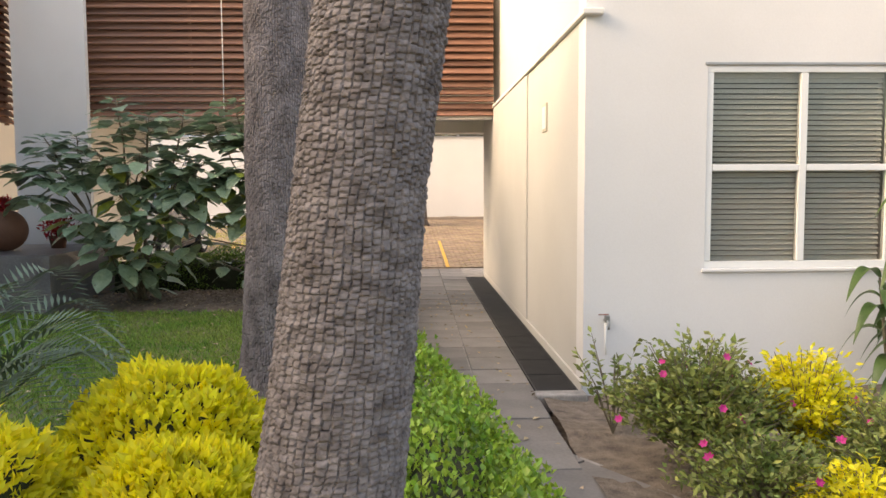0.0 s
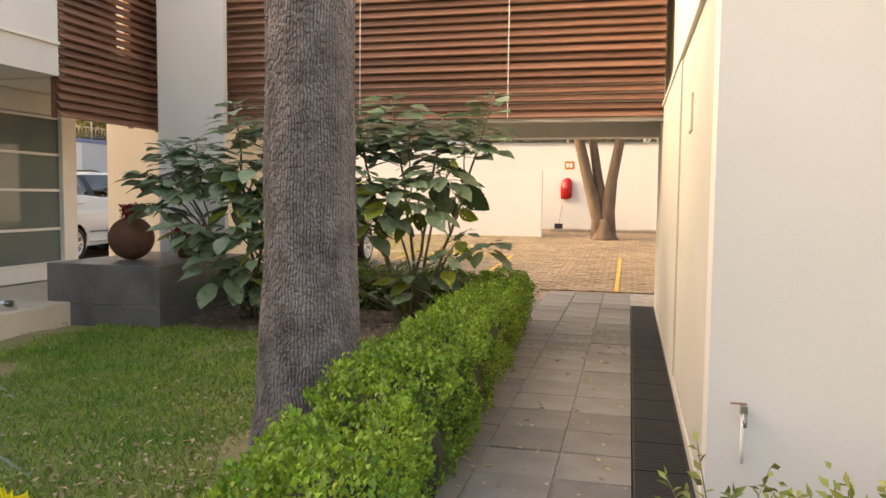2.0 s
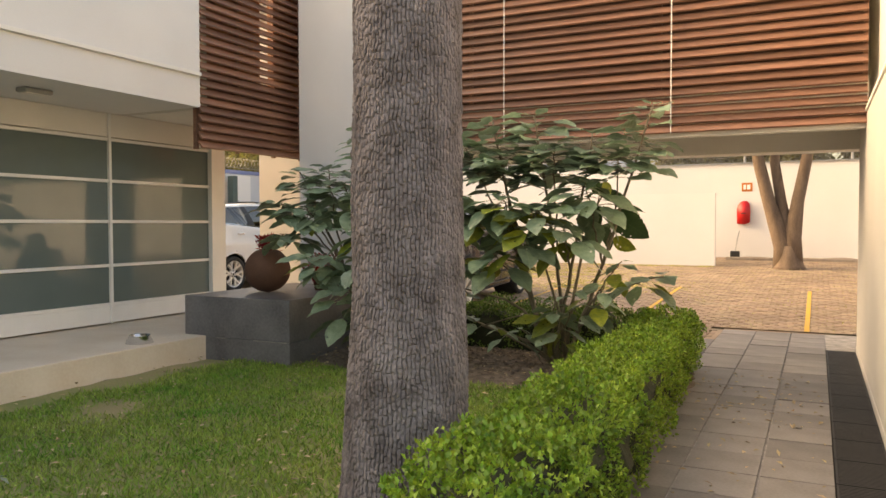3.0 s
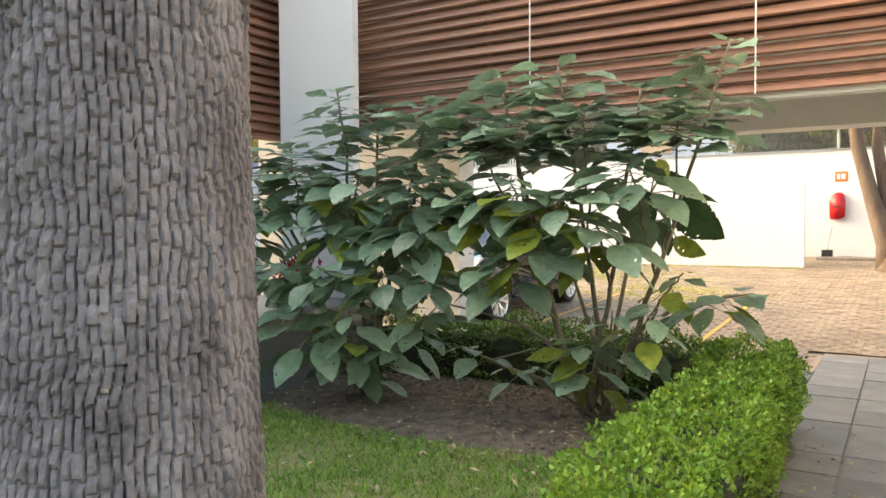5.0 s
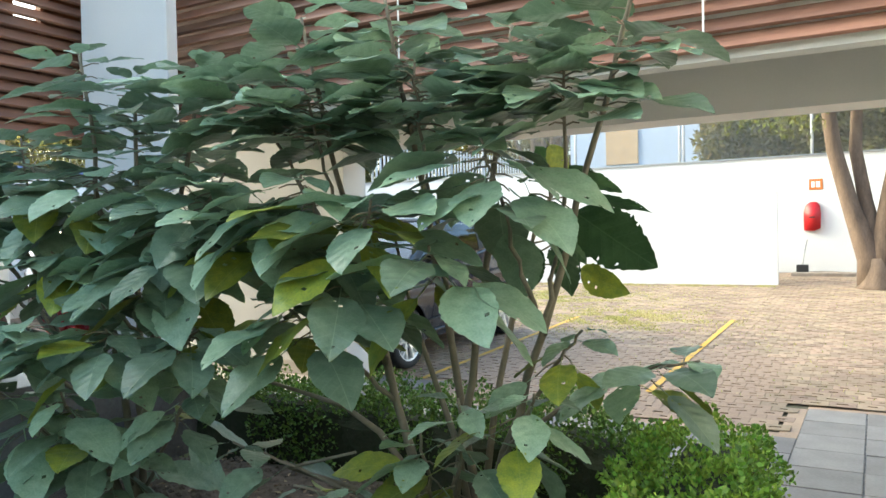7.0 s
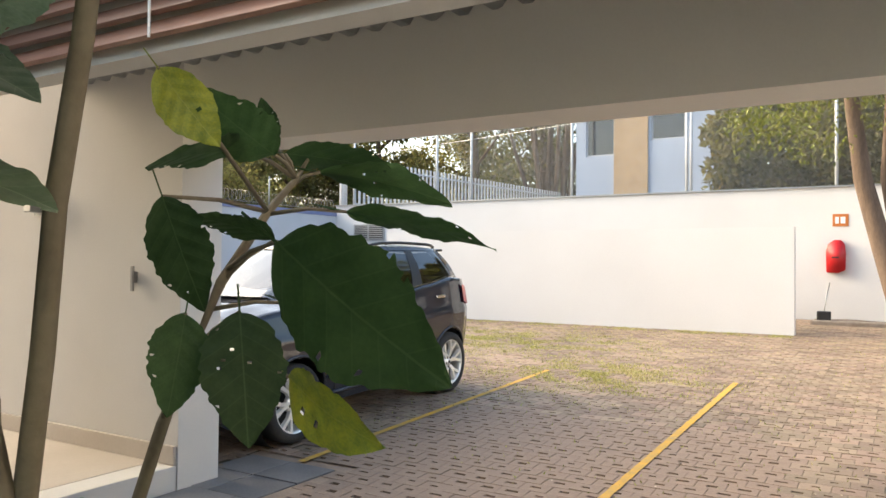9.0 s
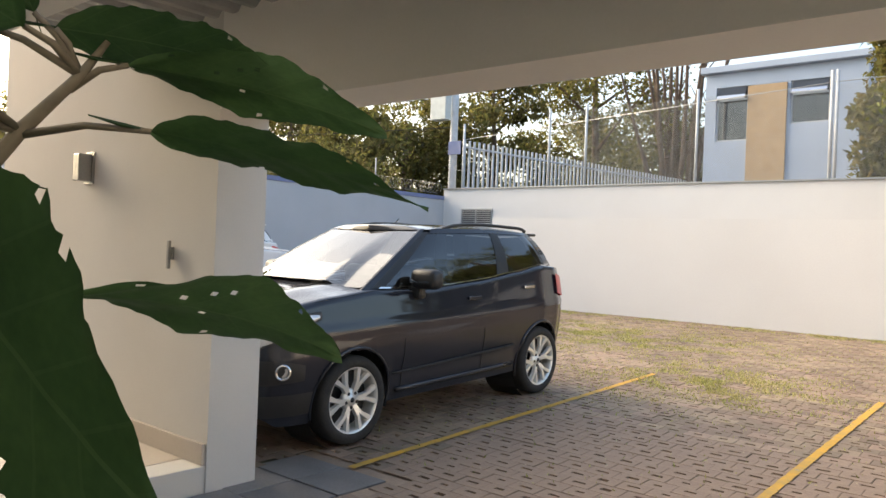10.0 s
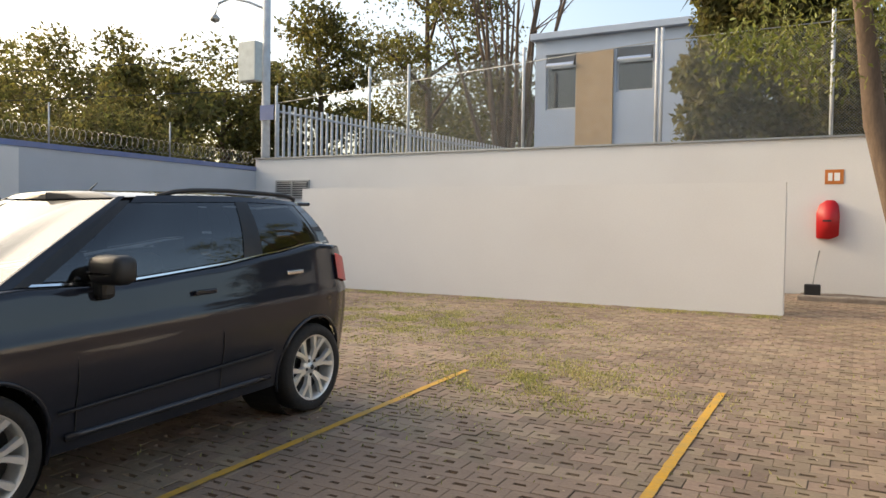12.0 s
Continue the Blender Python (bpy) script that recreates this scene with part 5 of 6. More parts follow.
WHEEL = wheel_meshes()
M["tyre"] = mat("tyre_rubber", (0.018, 0.018, 0.018), 0.85, (0.03, 0.028, 0.026), 20, 80, 0.2)
M["alloy"] = mat("silver_alloy", (0.80, 0.79, 0.76), 0.3, (0.70, 0.69, 0.66), 8, 60, 0.02, metal=0.5)
M["car_glass"] = glass_mat("car_glass", (0.22, 0.24, 0.24), alpha=0.55)
M["screen_glass"] = glass_mat("windscreen_glass", (0.42, 0.52, 0.54), alpha=0.1)
M["chrome"] = mat("chrome", (0.75, 0.75, 0.75), 0.12, (0.65, 0.65, 0.65), 6, 40, 0, metal=1.0)
M["lamp_red"] = mat("red_lens", (0.60, 0.012, 0.02), 0.3, (0.45, 0.01, 0.012), 10, 60, 0)
M["lamp_clear"] = mat("headlamp_lens", (0.78, 0.78, 0.76), 0.12, (0.60, 0.60, 0.58), 10, 60, 0, metal=0.5, coat=1.0)
M["seat_cloth"] = mat("seat_cloth", (0.16, 0.15, 0.14), 0.9, (0.1, 0.1, 0.1), 8, 60, 0.1)


def car(name, label, paint, m, plate=True):
    t = thing(name, label, "car")
    t.matrix_basis = m
    car_body(paint, paint, t)
    for sg in (-1, 1):
        for names, us, vr, out, mt in (
                ("windscreen", span(0.0, 0.222), (0.02, 0.98), 0.0, M["screen_glass"]),
                ("side_window", span(0.28, 0.515), (0.04, 0.93), 0.0, M["car_glass"]), ("side_window", span(0.535, 0.70), (0.04, 0.93), 0.0, M["car_glass"]),
                ("rear_window", span(0.76, 0.80), (0.2, 0.9), 0.0, M["car_glass"]), ("tailgate_window", span(0.86, 1.0), (0.2, 0.95), 0.0, M["car_glass"]),
                ("a_pillar", span(0.214, 0.247), (-0.06, 1.02), 0.004, paint), ("corner_trim", span(0.244, 0.283), (0.0, 0.96), 0.003, M["black"]), ("b_pillar", span(0.512, 0.538), (0.0, 1.0), 0.005, M["black"]), ("c_pillar", span(0.698, 0.762), (0.0, 1.0), 0.005, paint),
                ("d_pillar", span(0.798, 0.862), (-0.05, 1.0), 0.005, M["black"]), ("window_rail", span(0.29, 0.80, 14), (0.93, 1.02), 0.006, paint), ("tailgate_panel", span(0.86, 1.0), (-0.08, 0.21), 0.003, paint),
                ("quarter_panel", span(0.72, 0.80), (-0.05, 0.13), 0.003, paint), ("belt_trim", span(0.27, 0.79, 14), (0.0, 0.025), 0.008, M["chrome"])):
            v, f = cabin_patch(us, vr, out, sg)
            raw(names, v, f, mt, t, smooth=True)
        # roof rails
        pts = [cabin_point(u, 1.0) for u in span(0.36, 0.80, 12)]
        ends = [1 - (abs(i - 6) / 6) ** 6 for i in range(13)]
        v, f = tube([(p.x, sg * (p.y - 0.035), p.z + 0.005 + 0.045 * e) for p, e in zip(pts, ends)], [0.016] * 13, 8)
        raw("roof_rail", v, f, M["black"], t, smooth=True)
        # mirrors, handles, lamps
        mir = part("mirror", box(1.45, 1.60, sg * 0.97 - 0.13, sg * 0.97 + 0.13, 1.15, 1.31, 0.045), M["black"], t, smooth=True)
        part("mirror_strip", box(1.450, 1.48, sg * 0.96 - 0.10, sg * 0.96 + 0.118, 1.195, 1.225, 0.008), M["chrome"], mir)
        part("mirror_stalk", box(1.50, 1.60, sg * 0.86 - 0.05, sg * 0.86 + 0.06, 1.06, 1.18, 0.03), M["black"], mir)
        for hx, hz in ((2.28, 1.03), (3.16, 1.09)):
            y = side_y(hx, 0.87, hz)
            part("door_handle", box(hx - 0.09, hx + 0.09, sg * (y + 0.022) - 0.014, sg * (y + 0.022) + 0.014, hz - 0.016, hz + 0.016, 0.008), M["chrome"] if hx > 3 else paint, t, "metal door handle")
        for dx in (1.36, 2.42, 3.22):
            pts = [(dx + (0.10 * max(0, 0.62 - z) if dx > 3 else 0), sg * (side_y(dx, (z - 0.24) / 0.85, z) + 0.0012), z) for z in [0.36 + 0.77 * k / 10 for k in range(11)]] if dx < 3 else \
                  [(3.30 + 0.03 * math.sin(k), sg * (side_y(3.3, (z - 0.24) / 0.85, z) + 0.0012), z) for k, z in enumerate([0.76 + 0.34 * q / 6 for q in range(7)])]
            v, f = tube(pts, [0.0035] * len(pts), 5)
            raw("door_gap", v, f, M["black"], t)
        pts = [(x, sg * (side_y(x, 0.12, 0.33) + 0.004), 0.33 + 0.01 * x) for x in span(1.3, 2.9, 10)]
        v, f = tube(pts, [0.022] * 11, 8)
        raw("sill_trim", v, f, paint, t, smooth=True)
        pts = [(x, sg * (side_y(x, 0.33, 0.5 + 0.03 * x) + 0.002), 0.44 + 0.035 * x) for x in span(1.25, 2.92, 10)]
        v, f = tube(pts, [0.009] * 11, 6)
        raw("door_moulding", v, f, M["black"], t, smooth=True)
        # headlamp, fog lamp, tail lamp
        v, f = flank_patch(sg, 0.03, 0.50, lambda g, top: (top - 0.185 + 0.075 * g ** 1.6, top - 0.05 - 0.03 * g ** 3), 0.012)
        raw("headlamp", v, f, M["lamp_clear"], t, "clear headlamp glass", smooth=True)
        v, f = flank_patch(sg, 0.02, 0.525, lambda g, top: (top - 0.20 + 0.08 * g ** 1.6, top - 0.038 - 0.025 * g ** 3), 0.005)
        raw("lamp_surround", v, f, M["black"], t, smooth=True)
        v, f = flank_patch(sg, 0.03, 0.36, lambda g, top: (0.53 + 0.02 * g, 0.71 - 0.05 * g * g), 0.005)
        raw("fog_recess", v, f, M["black"], t, smooth=True)
        v, f = flank_patch(sg, 0.03, 0.45, lambda g, top: (0.30, 0.46), 0.006)
        raw("lower_bumper", v, f, M["black"], t, smooth=True)
        x, z = 0.20, 0.625
        y = side_y(x, 0.5, z)
        rot = Matrix.Translation((x, sg * (y - 0.008), z)) @ Matrix.Rotation(-sg * math.radians(58), 4, "Z") @ Matrix.Rotation(math.radians(-90), 4, "Y")
        v, f = lathe([(0.0, 0.012), (0.03, 0.014), (0.036, 0.012), (0.04, 0.0)], 24)
        raw("fog_lamp", [rot @ Vector(p) for p in v], f, M["lamp_clear"], t, smooth=True)
        v, f = lathe([(0.037, 0.012), (0.043, 0.035), (0.055, 0.035), (0.06, 0.0)], 24)
        raw("fog_ring", [rot @ Vector(p) for p in v], f, M["chrome"], t, "chrome ring", smooth=True)
        pts = [(x, sg * (side_y(x, 1.0, lerp_table(TOP, x)) - 0.012), lerp_table(TOP, x) + 0.004) for x in span(0.5, 1.3, 10)]
        v, f = tube(pts, [0.0045] * 11, 5)
        raw("bonnet_gap", v, f, M["black"], t)
        vs, fs = [], []
        for i in range(6):
            x = 3.70 + 0.25 * i / 5
            b0, t0 = lerp_table(BOT, x), lerp_table(TOP, x)
            for j in range(6):
                z = 0.95 + 0.05 * (1 - i / 5) + 0.20 * j / 5
                vs.append((x, sg * (side_y(x, min(1, (z - b0) / (t0 - b0)), z) + 0.022), z))
        for i in range(5):
            for j in range(5):
                a = 6 * i + j
                fs.append((a, a + 1, a + 7, a + 6) if sg < 0 else (a + 6, a + 7, a + 1, a))
        raw("tail_lamp", vs, fs, M["lamp_red"], t, "red tail lamp", smooth=True)
        part("front_seat", box(2.05, 2.2, sg * 0.38 - 0.24, sg * 0.38 + 0.24, 0.6, 1.28, 0.06), M["seat_cloth"], t, smooth=True)
        # wheels
        for w in WHEELS:
            e = part("wheel", box(-0.01, 0.01, -0.01, 0.01, -0.01, 0.01), M["black"], t)
            e.matrix_basis = Matrix.Translation((w, sg * 0.775, 0.337)) @ Matrix.Rotation(math.radians(-90 * sg), 4, "X") @ Matrix.Rotation(R.uniform(0, 6), 4, "Z")
            for nm, (v, f), mt in zip(("tyre", "rim", "spokes", "hub", "hub_cap", "brake_disc"), WHEEL, (M["tyre"], M["alloy"], M["alloy"], M["alloy"], M["black"], M["black"])):
                raw(nm, v, f, mt, e, smooth=nm not in ("spokes",))
            for v, f in WHEEL[6]:
                raw("wheel_nut", v, f, M["black"], e)
    # roof skin
    vs, fs = [], []
    us = span(0.0, 1.0, 36)
    for u in us:
        p = cabin_point(u, 1.0)
        for j in range(9):
            k = j / 8
            vs.append((p.x * (1 - 0.0) + (2.8 - p.x) * (1 - abs(2 * k - 1)) * 0.0, p.y * (1 - 2 * k), p.z + 0.045 * (1 - (2 * k - 1) ** 2) ** 0.6 + 0.004))
    for i in range(36):
        for j in range(8):
            a = 9 * i + j
            fs.append((a, a + 9, a + 10, a + 1))
    raw("roof", vs, fs, paint, t, smooth=True)
    part("spoiler", box(3.56, 3.79, -0.53, 0.53, 1.575, 1.605, 0.014), paint, t)
    v, f = tube([(2.02, -0.1, 1.66), (2.10, -0.1, 1.73)], [0.008, 0.003], 6)
    raw("aerial", v, f, M["black"], t)
    for y0 in (-0.42, 0.12):
        v, f = tube([(1.02, y0, 1.165), (1.13, y0 + 0.25, 1.215), (1.16, y0 + 0.55, 1.22)], [0.012, 0.009, 0.006], 6)
        raw("wiper", v, f, M["black"], t)
    part("grille", box(-0.012, 0.03, -0.42, 0.42, 0.56, 0.66, 0.008), M["black"], t)
    if plate:
        part("number_plate", box(-0.03, -0.013, -0.16, 0.16, 0.42, 0.53, 0.004), M["white_paint"], t)
    return t


def parked(x, y, scale=(1, 1, 1), turn=90):
    s = math.atan(0.033)
    return Matrix.Translation((x, y, ground_z(y + 0.6) - 0.012)) @ Matrix.Rotation(s, 4, "X") @ Matrix.Rotation(math.radians(turn), 4, "Z") @ Matrix.Diagonal((*scale, 1))


M["paint_grey"] = mat("dark_grey_car_paint", (0.019, 0.021, 0.029), 0.6, (0.016, 0.018, 0.025), 3, 200, 0.0, metal=0.0, coat=1.0, spec=0.05)
M["paint_white"] = mat("white_car_paint", (0.76, 0.76, 0.75), 0.35, (0.74, 0.74, 0.73), 3, 100, 0.0, coat=1.0)
car("car", "dark grey compact car parked on brown pavers", M["paint_grey"], parked(-4.41, 12.83))
car("car", "white car with roof rails parked against the side wall", M["paint_white"], parked(-12.4, 15.1, (1.05, 0.98, 1.04)))
car("car", "white sport utility car parked near the boundary wall", M["paint_white"], Matrix.Translation((0, 0, 0.03)) @ parked(-10.05, 18.05, (1.08, 1.08, 1.09), -90))


# ---- beyond the court: fence, net, pole, building ----
def tube_part(name, points, radii, material, parent, sides=8, label=""):
    v, f = tube(points, radii, sides)
    return raw(name, v, f, material, parent, label, smooth=True)


M["fence_white"] = mat("weathered_white_steel", (0.58, 0.60, 0.62), 0.6, (0.45, 0.46, 0.48), 6, 60, 0.05)
fence = thing("picket_fence", "pale steel picket fence behind the boundary wall", "fence", (0, 0, 0))
a, b = Vector((-13.45, 27.2, 0)), Vector((-11.9, 41.4, 0))
me = bpy.data.meshes.new("picket")
bm = box(-0.035, 0.035, -0.02, 0.02, 3.0, 4.75, 0.004)
bm.to_mesh(me)
bm.free()
me.materials.append(M["fence_white"])
for i in range(70):
    ob = new("picket", me)
    ob.parent = fence
    p = a.lerp(b, i / 69)
    ob.matrix_basis = pose(p.x, p.y, 0, 0, 0, 84)
for z in (3.35, 4.55):
    tube_part("rail", [(a.x, a.y, z), (b.x, b.y, z)], [0.03, 0.03], M["fence_white"], fence)

net = thing("net_fence", "tall chain-link fence on top of the white wall", "fence", (0, 26.85, 3.25))
for x, h in ((-13.2, 1.9), (-10.3, 2.1), (-9.2, 2.1), (-6.3, 2.2), (-3.46, 2.3), (-3.36, 2.3), (-0.35, 2.3), (2.5, 2.3), (5.2, 2.3)):
    tube_part("post", [(x, 0, -0.02), (x, 0, h)], [0.035, 0.035], M["fence_white"], net)
tube_part("top_rail", [(-13.2, 0, 1.45), (-3.4, 0, 2.05), (6, 0, 2.15)], [0.010] * 3, M["steel"], net)
tube_part("base_rail", [(-13.2, 0, 0.02), (6, 0, 0.03)], [0.02] * 2, M["black"], net)
pieces = []
for i in range(330):
    x = -10.5 + i * 0.055
    for s in (-1, 1):
        x1 = x + s * 2.0
        if -10.5 < x1 < 6.0:
            pieces.append(tube([(x, s * 0.004, 0.03), (x1, s * 0.004, 2.0)], [0.0022, 0.0022], 3, cap=False))
v, f = join(pieces)
tagged(raw("chain_link", v, f, M["steel"], net), kind="stuff")

pole = thing("utility_pole", "grey utility pole with metal box and lamp arm", "pole", (-14.05, 27.4, 0.3))
tube_part("shaft", [(0, 0, 0), (0, 0, 9.5)], [0.13, 0.10], M["fence_white"], pole, 14)
part("meter_box", box(-0.62, -0.02, -0.42, -0.12, 5.1, 6.15, 0.02), mat("pale_box", (0.6, 0.64, 0.62), 0.5), pole)
part("sign_board", box(-0.05, 0.42, -0.18, -0.15, 4.05, 4.45, 0.006), M["blue_paint"], pole, "small blue street sign")
arm = tube_part("lamp_arm", [(0, 0, 7.05), (-0.55, -0.1, 7.30), (-1.1, -0.2, 7.45), (-1.5, -0.25, 7.35), (-1.62, -0.28, 7.05)], [0.035] * 5, M["fence_white"], pole)
v, f = lathe([(0.0, 0.1), (0.05, 0.09), (0.14, 0.0), (0.12, -0.08), (0.0, -0.14)], 16)
raw("lamp_head", [(x - 1.62, y - 0.28, z + 6.95) for x, y, z in v], f, M["steel"], arm, smooth=True)

M["blue_render"] = mat("blue_grey_render", (0.45, 0.52, 0.63), 0.9, (0.39, 0.45, 0.55), 0.5, 30, 0.1)
M["board"] = mat("tan_board", (0.50, 0.36, 0.22), 0.8, (0.42, 0.29, 0.17), 1.5, 30, 0.1)
hs = thing("house", "two-storey blue-grey building behind the wall", "building", (-10.7, 38.5, 0))
for b_ in ((0, 0.42, 0, 0.3, 0, 8.6), (1.80, 3.10, 0, 0.3, 0, 8.05), (4.42, 5.6, 0, 0.3, 0, 8.6), (0.421, 1.799, 0, 0.3, 0, 6.0), (3.101, 4.419, 0, 0.3, 0, 6.5), (0.421, 4.419, 0, 0.3, 8.06, 8.6), (0, 0.3, 0.301, 8, 0, 8.6), (5.3, 5.6, 0.301, 8, 0, 8.6)):
    part("wall", box(*b_), M["blue_render"], hs)
part("roof", box(-0.15, 5.75, -0.25, 8.1, 8.605, 8.85, 0.02), M["blue_render"], hs)
# Dark sheet put in for the dim rooms behind the panes.
part("dim_room_sheet", box(0.31, 5.2, 1.2, 1.3, 0.1, 8.4), M["dark"], hs)
part("board", box(1.62, 3.0, -0.08, -0.005, 4.4, 8.02, 0.01), M["board"], hs, "tan boarded panel between windows")
for x0, x1, z0 in ((0.422, 1.61, 6.0), (3.102, 4.418, 6.5)):
    wn_ = part("window", box(x0, x1, 0.10, 0.15, z0, z0 + 0.07), M["fence_white"], hs)
    part("frame", box(x0, x1, 0.10, 0.15, 7.55, 7.62), M["fence_white"], wn_)
    part("frame", box(x0, x0 + 0.06, 0.10, 0.15, z0 + 0.071, 8.05), M["fence_white"], wn_)
    part("frame", box(x1 - 0.06, x1, 0.10, 0.15, z0 + 0.071, 8.05), M["fence_white"], wn_)
    part("pane", box(x0 + 0.061, x1 - 0.061, 0.12, 0.13, z0 + 0.071, 7.549), M["dark_pane"], wn_)
    sash = part("sash", box(x0 + 0.06, x1 - 0.06, -0.25, -0.21, 7.55, 7.60), M["fence_white"], wn_)
    vs = [(x0 + 0.07, 0.09, 8.03), (x1 - 0.07, 0.09, 8.03), (x1 - 0.07, -0.21, 7.60), (x0 + 0.07, -0.21, 7.60)]
    vs += [(x, y + 0.012, z + 0.01) for x, y, z in vs]
    raw("tilted_pane", vs, [(0, 1, 2, 3), (7, 6, 5, 4), (0, 4, 5, 1), (1, 5, 6, 2), (2, 6, 7, 3), (3, 7, 4, 0)], M["pane"], wn_)


# ---- trees ----
def tree(label, base, height, radius, material, count, leaf, crown_from=0.35, limbs=9, lean=(0, 0), trunk_r=0.2, clumps=26, squash=0.8, group="trees beyond the wall"):
    t = thing("tree", label, "tree", base, group)
    pts = [Vector((lean[0] * f * f + 0.12 * math.sin(5 * f + base[0]), lean[1] * f * f, height * 0.82 * f)) for f in [k / 8 for k in range(9)]]
    tube_part("trunk", pts, [trunk_r * (1 - 0.75 * k / 8) for k in range(9)], M["bark_far"], t, 10)
    cs = []
    for k in range(limbs):
        f = crown_from * 0.7 + (0.95 - crown_from * 0.7) * k / limbs
        p0 = Vector((lean[0] * f * f, lean[1] * f * f, height * 0.82 * f))
        a = k * 2.4 + R.uniform(-0.4, 0.4)
        ln = radius * R.uniform(0.55, 0.95) * (1.1 - 0.5 * f)
        p2 = p0 + Vector((math.cos(a) * ln, math.sin(a) * ln, ln * R.uniform(0.35, 0.9)))
        p1 = p0.lerp(p2, 0.5) + Vector((0, 0, ln * 0.12))
        tube_part("limb", [p0, p1, p2], [trunk_r * 0.35, trunk_r * 0.2, trunk_r * 0.06], M["bark_far"], t, 6)
        cs += [p2, p1]
    while len(cs) < clumps:
        d = Vector(unit(1)[0])
        z = height * (crown_from + (1 - crown_from) * R.random())
        r = radius * math.sqrt(max(0.05, 1 - ((z / height - crown_from) / (1 - crown_from) * 1.6 - 0.7) ** 2))
        k = R.random() ** 0.4
        cs.append(Vector((lean[0] * 0.6 + d.x * r * k, lean[1] * 0.6 + d.y * r * k, z)))
    per = count // len(cs)
    P = []
    for c in cs:
        s = radius * R.uniform(0.16, 0.36)
        q = unit(per) * (rng.random(per) ** 0.45)[:, None] * s * np.array([1.15, 1.15, squash])
        P.append(q + np.array(c))
    P = np.concatenate(P)
    P = P[P[:, 2] > height * crown_from * 0.4]
    n = len(P)
    leaf_cloud("crown", P, unit(n) + np.array([0, 0, -0.25]), unit(n) + np.array([0, 0, 0.8]), leaf * (0.6 + 0.8 * rng.random(n)), leaf * 0.55 * (0.6 + 0.8 * rng.random(n)), material, t)
    return t


dark = "dark leafy tree beyond the boundary wall"
for x, y, h, r in ((-33, 27, 7.8, 4.2), (-29, 33, 9.0, 4.6), (-24, 36, 8.6, 4.0), (-38, 36, 10.0, 5.0), (-20.5, 38, 10.5, 3.6), (-27, 24, 6.6, 3.4), (-42, 26, 9.0, 4.8), (-22, 30.5, 6.8, 3.2), (-47, 16, 11, 5), (-36, 18, 9.5, 4.5)):
    tree(dark, (x, y, 0.2), h, r, M["tree_leaf"], 12000, 0.26, 0.12, 10, trunk_r=0.28, clumps=46)
tree("tall airy tree with small leaves behind the picket fence", (-18.5, 44, 0.3), 17, 5.2, M["tree_leaf"], 15000, 0.24, 0.25, 14, trunk_r=0.28, clumps=60)
tree("dark dense round tree behind the picket fence", (-13.0, 43, 0.3), 8.2, 3.2, M["tree_leaf"], 14000, 0.20, 0.05, 8, trunk_r=0.2, clumps=50)
for x, y, h, r in ((-62, 50, 13, 6), (-48, 62, 15, 7), (-30, 70, 14, 7), (-12, 75, 14, 7), (8, 70, 13, 7), (24, 55, 13, 7)):
    tree("distant dark leafy tree far beyond the wall", (x, y, 0.3), h, r, M["tree_leaf"], 7000, 0.42, 0.08, 8, trunk_r=0.3, clumps=40)


def bare_tree(label, base, stems, height, spread):
    t = thing("tree", label, "tree", base, "trees beyond the wall")
    for i in range(stems):
        a = i * 2.4
        r = spread * (0.25 + 0.75 * (i / stems))
        tip = Vector((math.cos(a) * r, math.sin(a) * r * 0.6, height * R.uniform(0.75, 1.05)))
        pts = [Vector((tip.x * f ** 1.5, tip.y * f ** 1.5, tip.z * f)) + Vector((math.cos(a), math.sin(a), 0)) * 0.3 + Vector((0.08 * math.sin(9 * f + i), 0, 0)) for f in [k / 7 for k in range(8)]]
        tube_part("stem", pts, [0.16 * (1 - 0.85 * k / 7) for k in range(8)], M["bark_far"], t, 7)
        for k in range(3, 8):
            for q in range(2):
                p = pts[k]
                d = Vector((R.gauss(0, 1), R.gauss(0, 0.6), R.uniform(0.5, 1.6))).normalized() * R.uniform(0.8, 2.2)
                tube_part("twig", [p, p + d * 0.5, p + d], [0.035, 0.022, 0.008], M["bark_far"], t, 5)
    return t


bare_tree("bare many-stemmed tree behind the wall", (-12.6, 40.5, 0.3), 15, 14, 3.6)


# vines and shrubs behind the net
def bush_mass(name, label, x0, x1, y, z0, z1, count, leaf, material):
    t = thing(name, label, "shrub", ((x0 + x1) / 2, y, 0.3))
    hx = (x1 - x0) / 2
    for k in range(7):
        x = -hx * 0.9 + 1.8 * hx * k / 6
        tube_part("trunk", [(x, 0, 0), (x + 0.2, 0.1, z1 * 0.4), (x - 0.1, 0, z1 * 0.75)], [0.09, 0.06, 0.03], M["bark_far"], t, 6)
    P = []
    for i in range(200):
        c = np.array([R.uniform(-hx, hx), R.uniform(-0.9, 0.9), z0 + (z1 - z0) * R.random()])
        s = R.uniform(0.5, 1.0)
        q = unit(count // 200) * (rng.random(count // 200) ** 0.5)[:, None] * s
        P.append(q + c)
    P = np.concatenate(P)
    n = len(P)
    leaf_cloud("foliage", P, unit(n) + np.array([0, 0, -0.5]), unit(n) + np.array([0, -0.5, 0.4]), leaf * (0.5 + rng.random(n)), leaf * 0.5 * (0.5 + rng.random(n)), material, t)
    return t


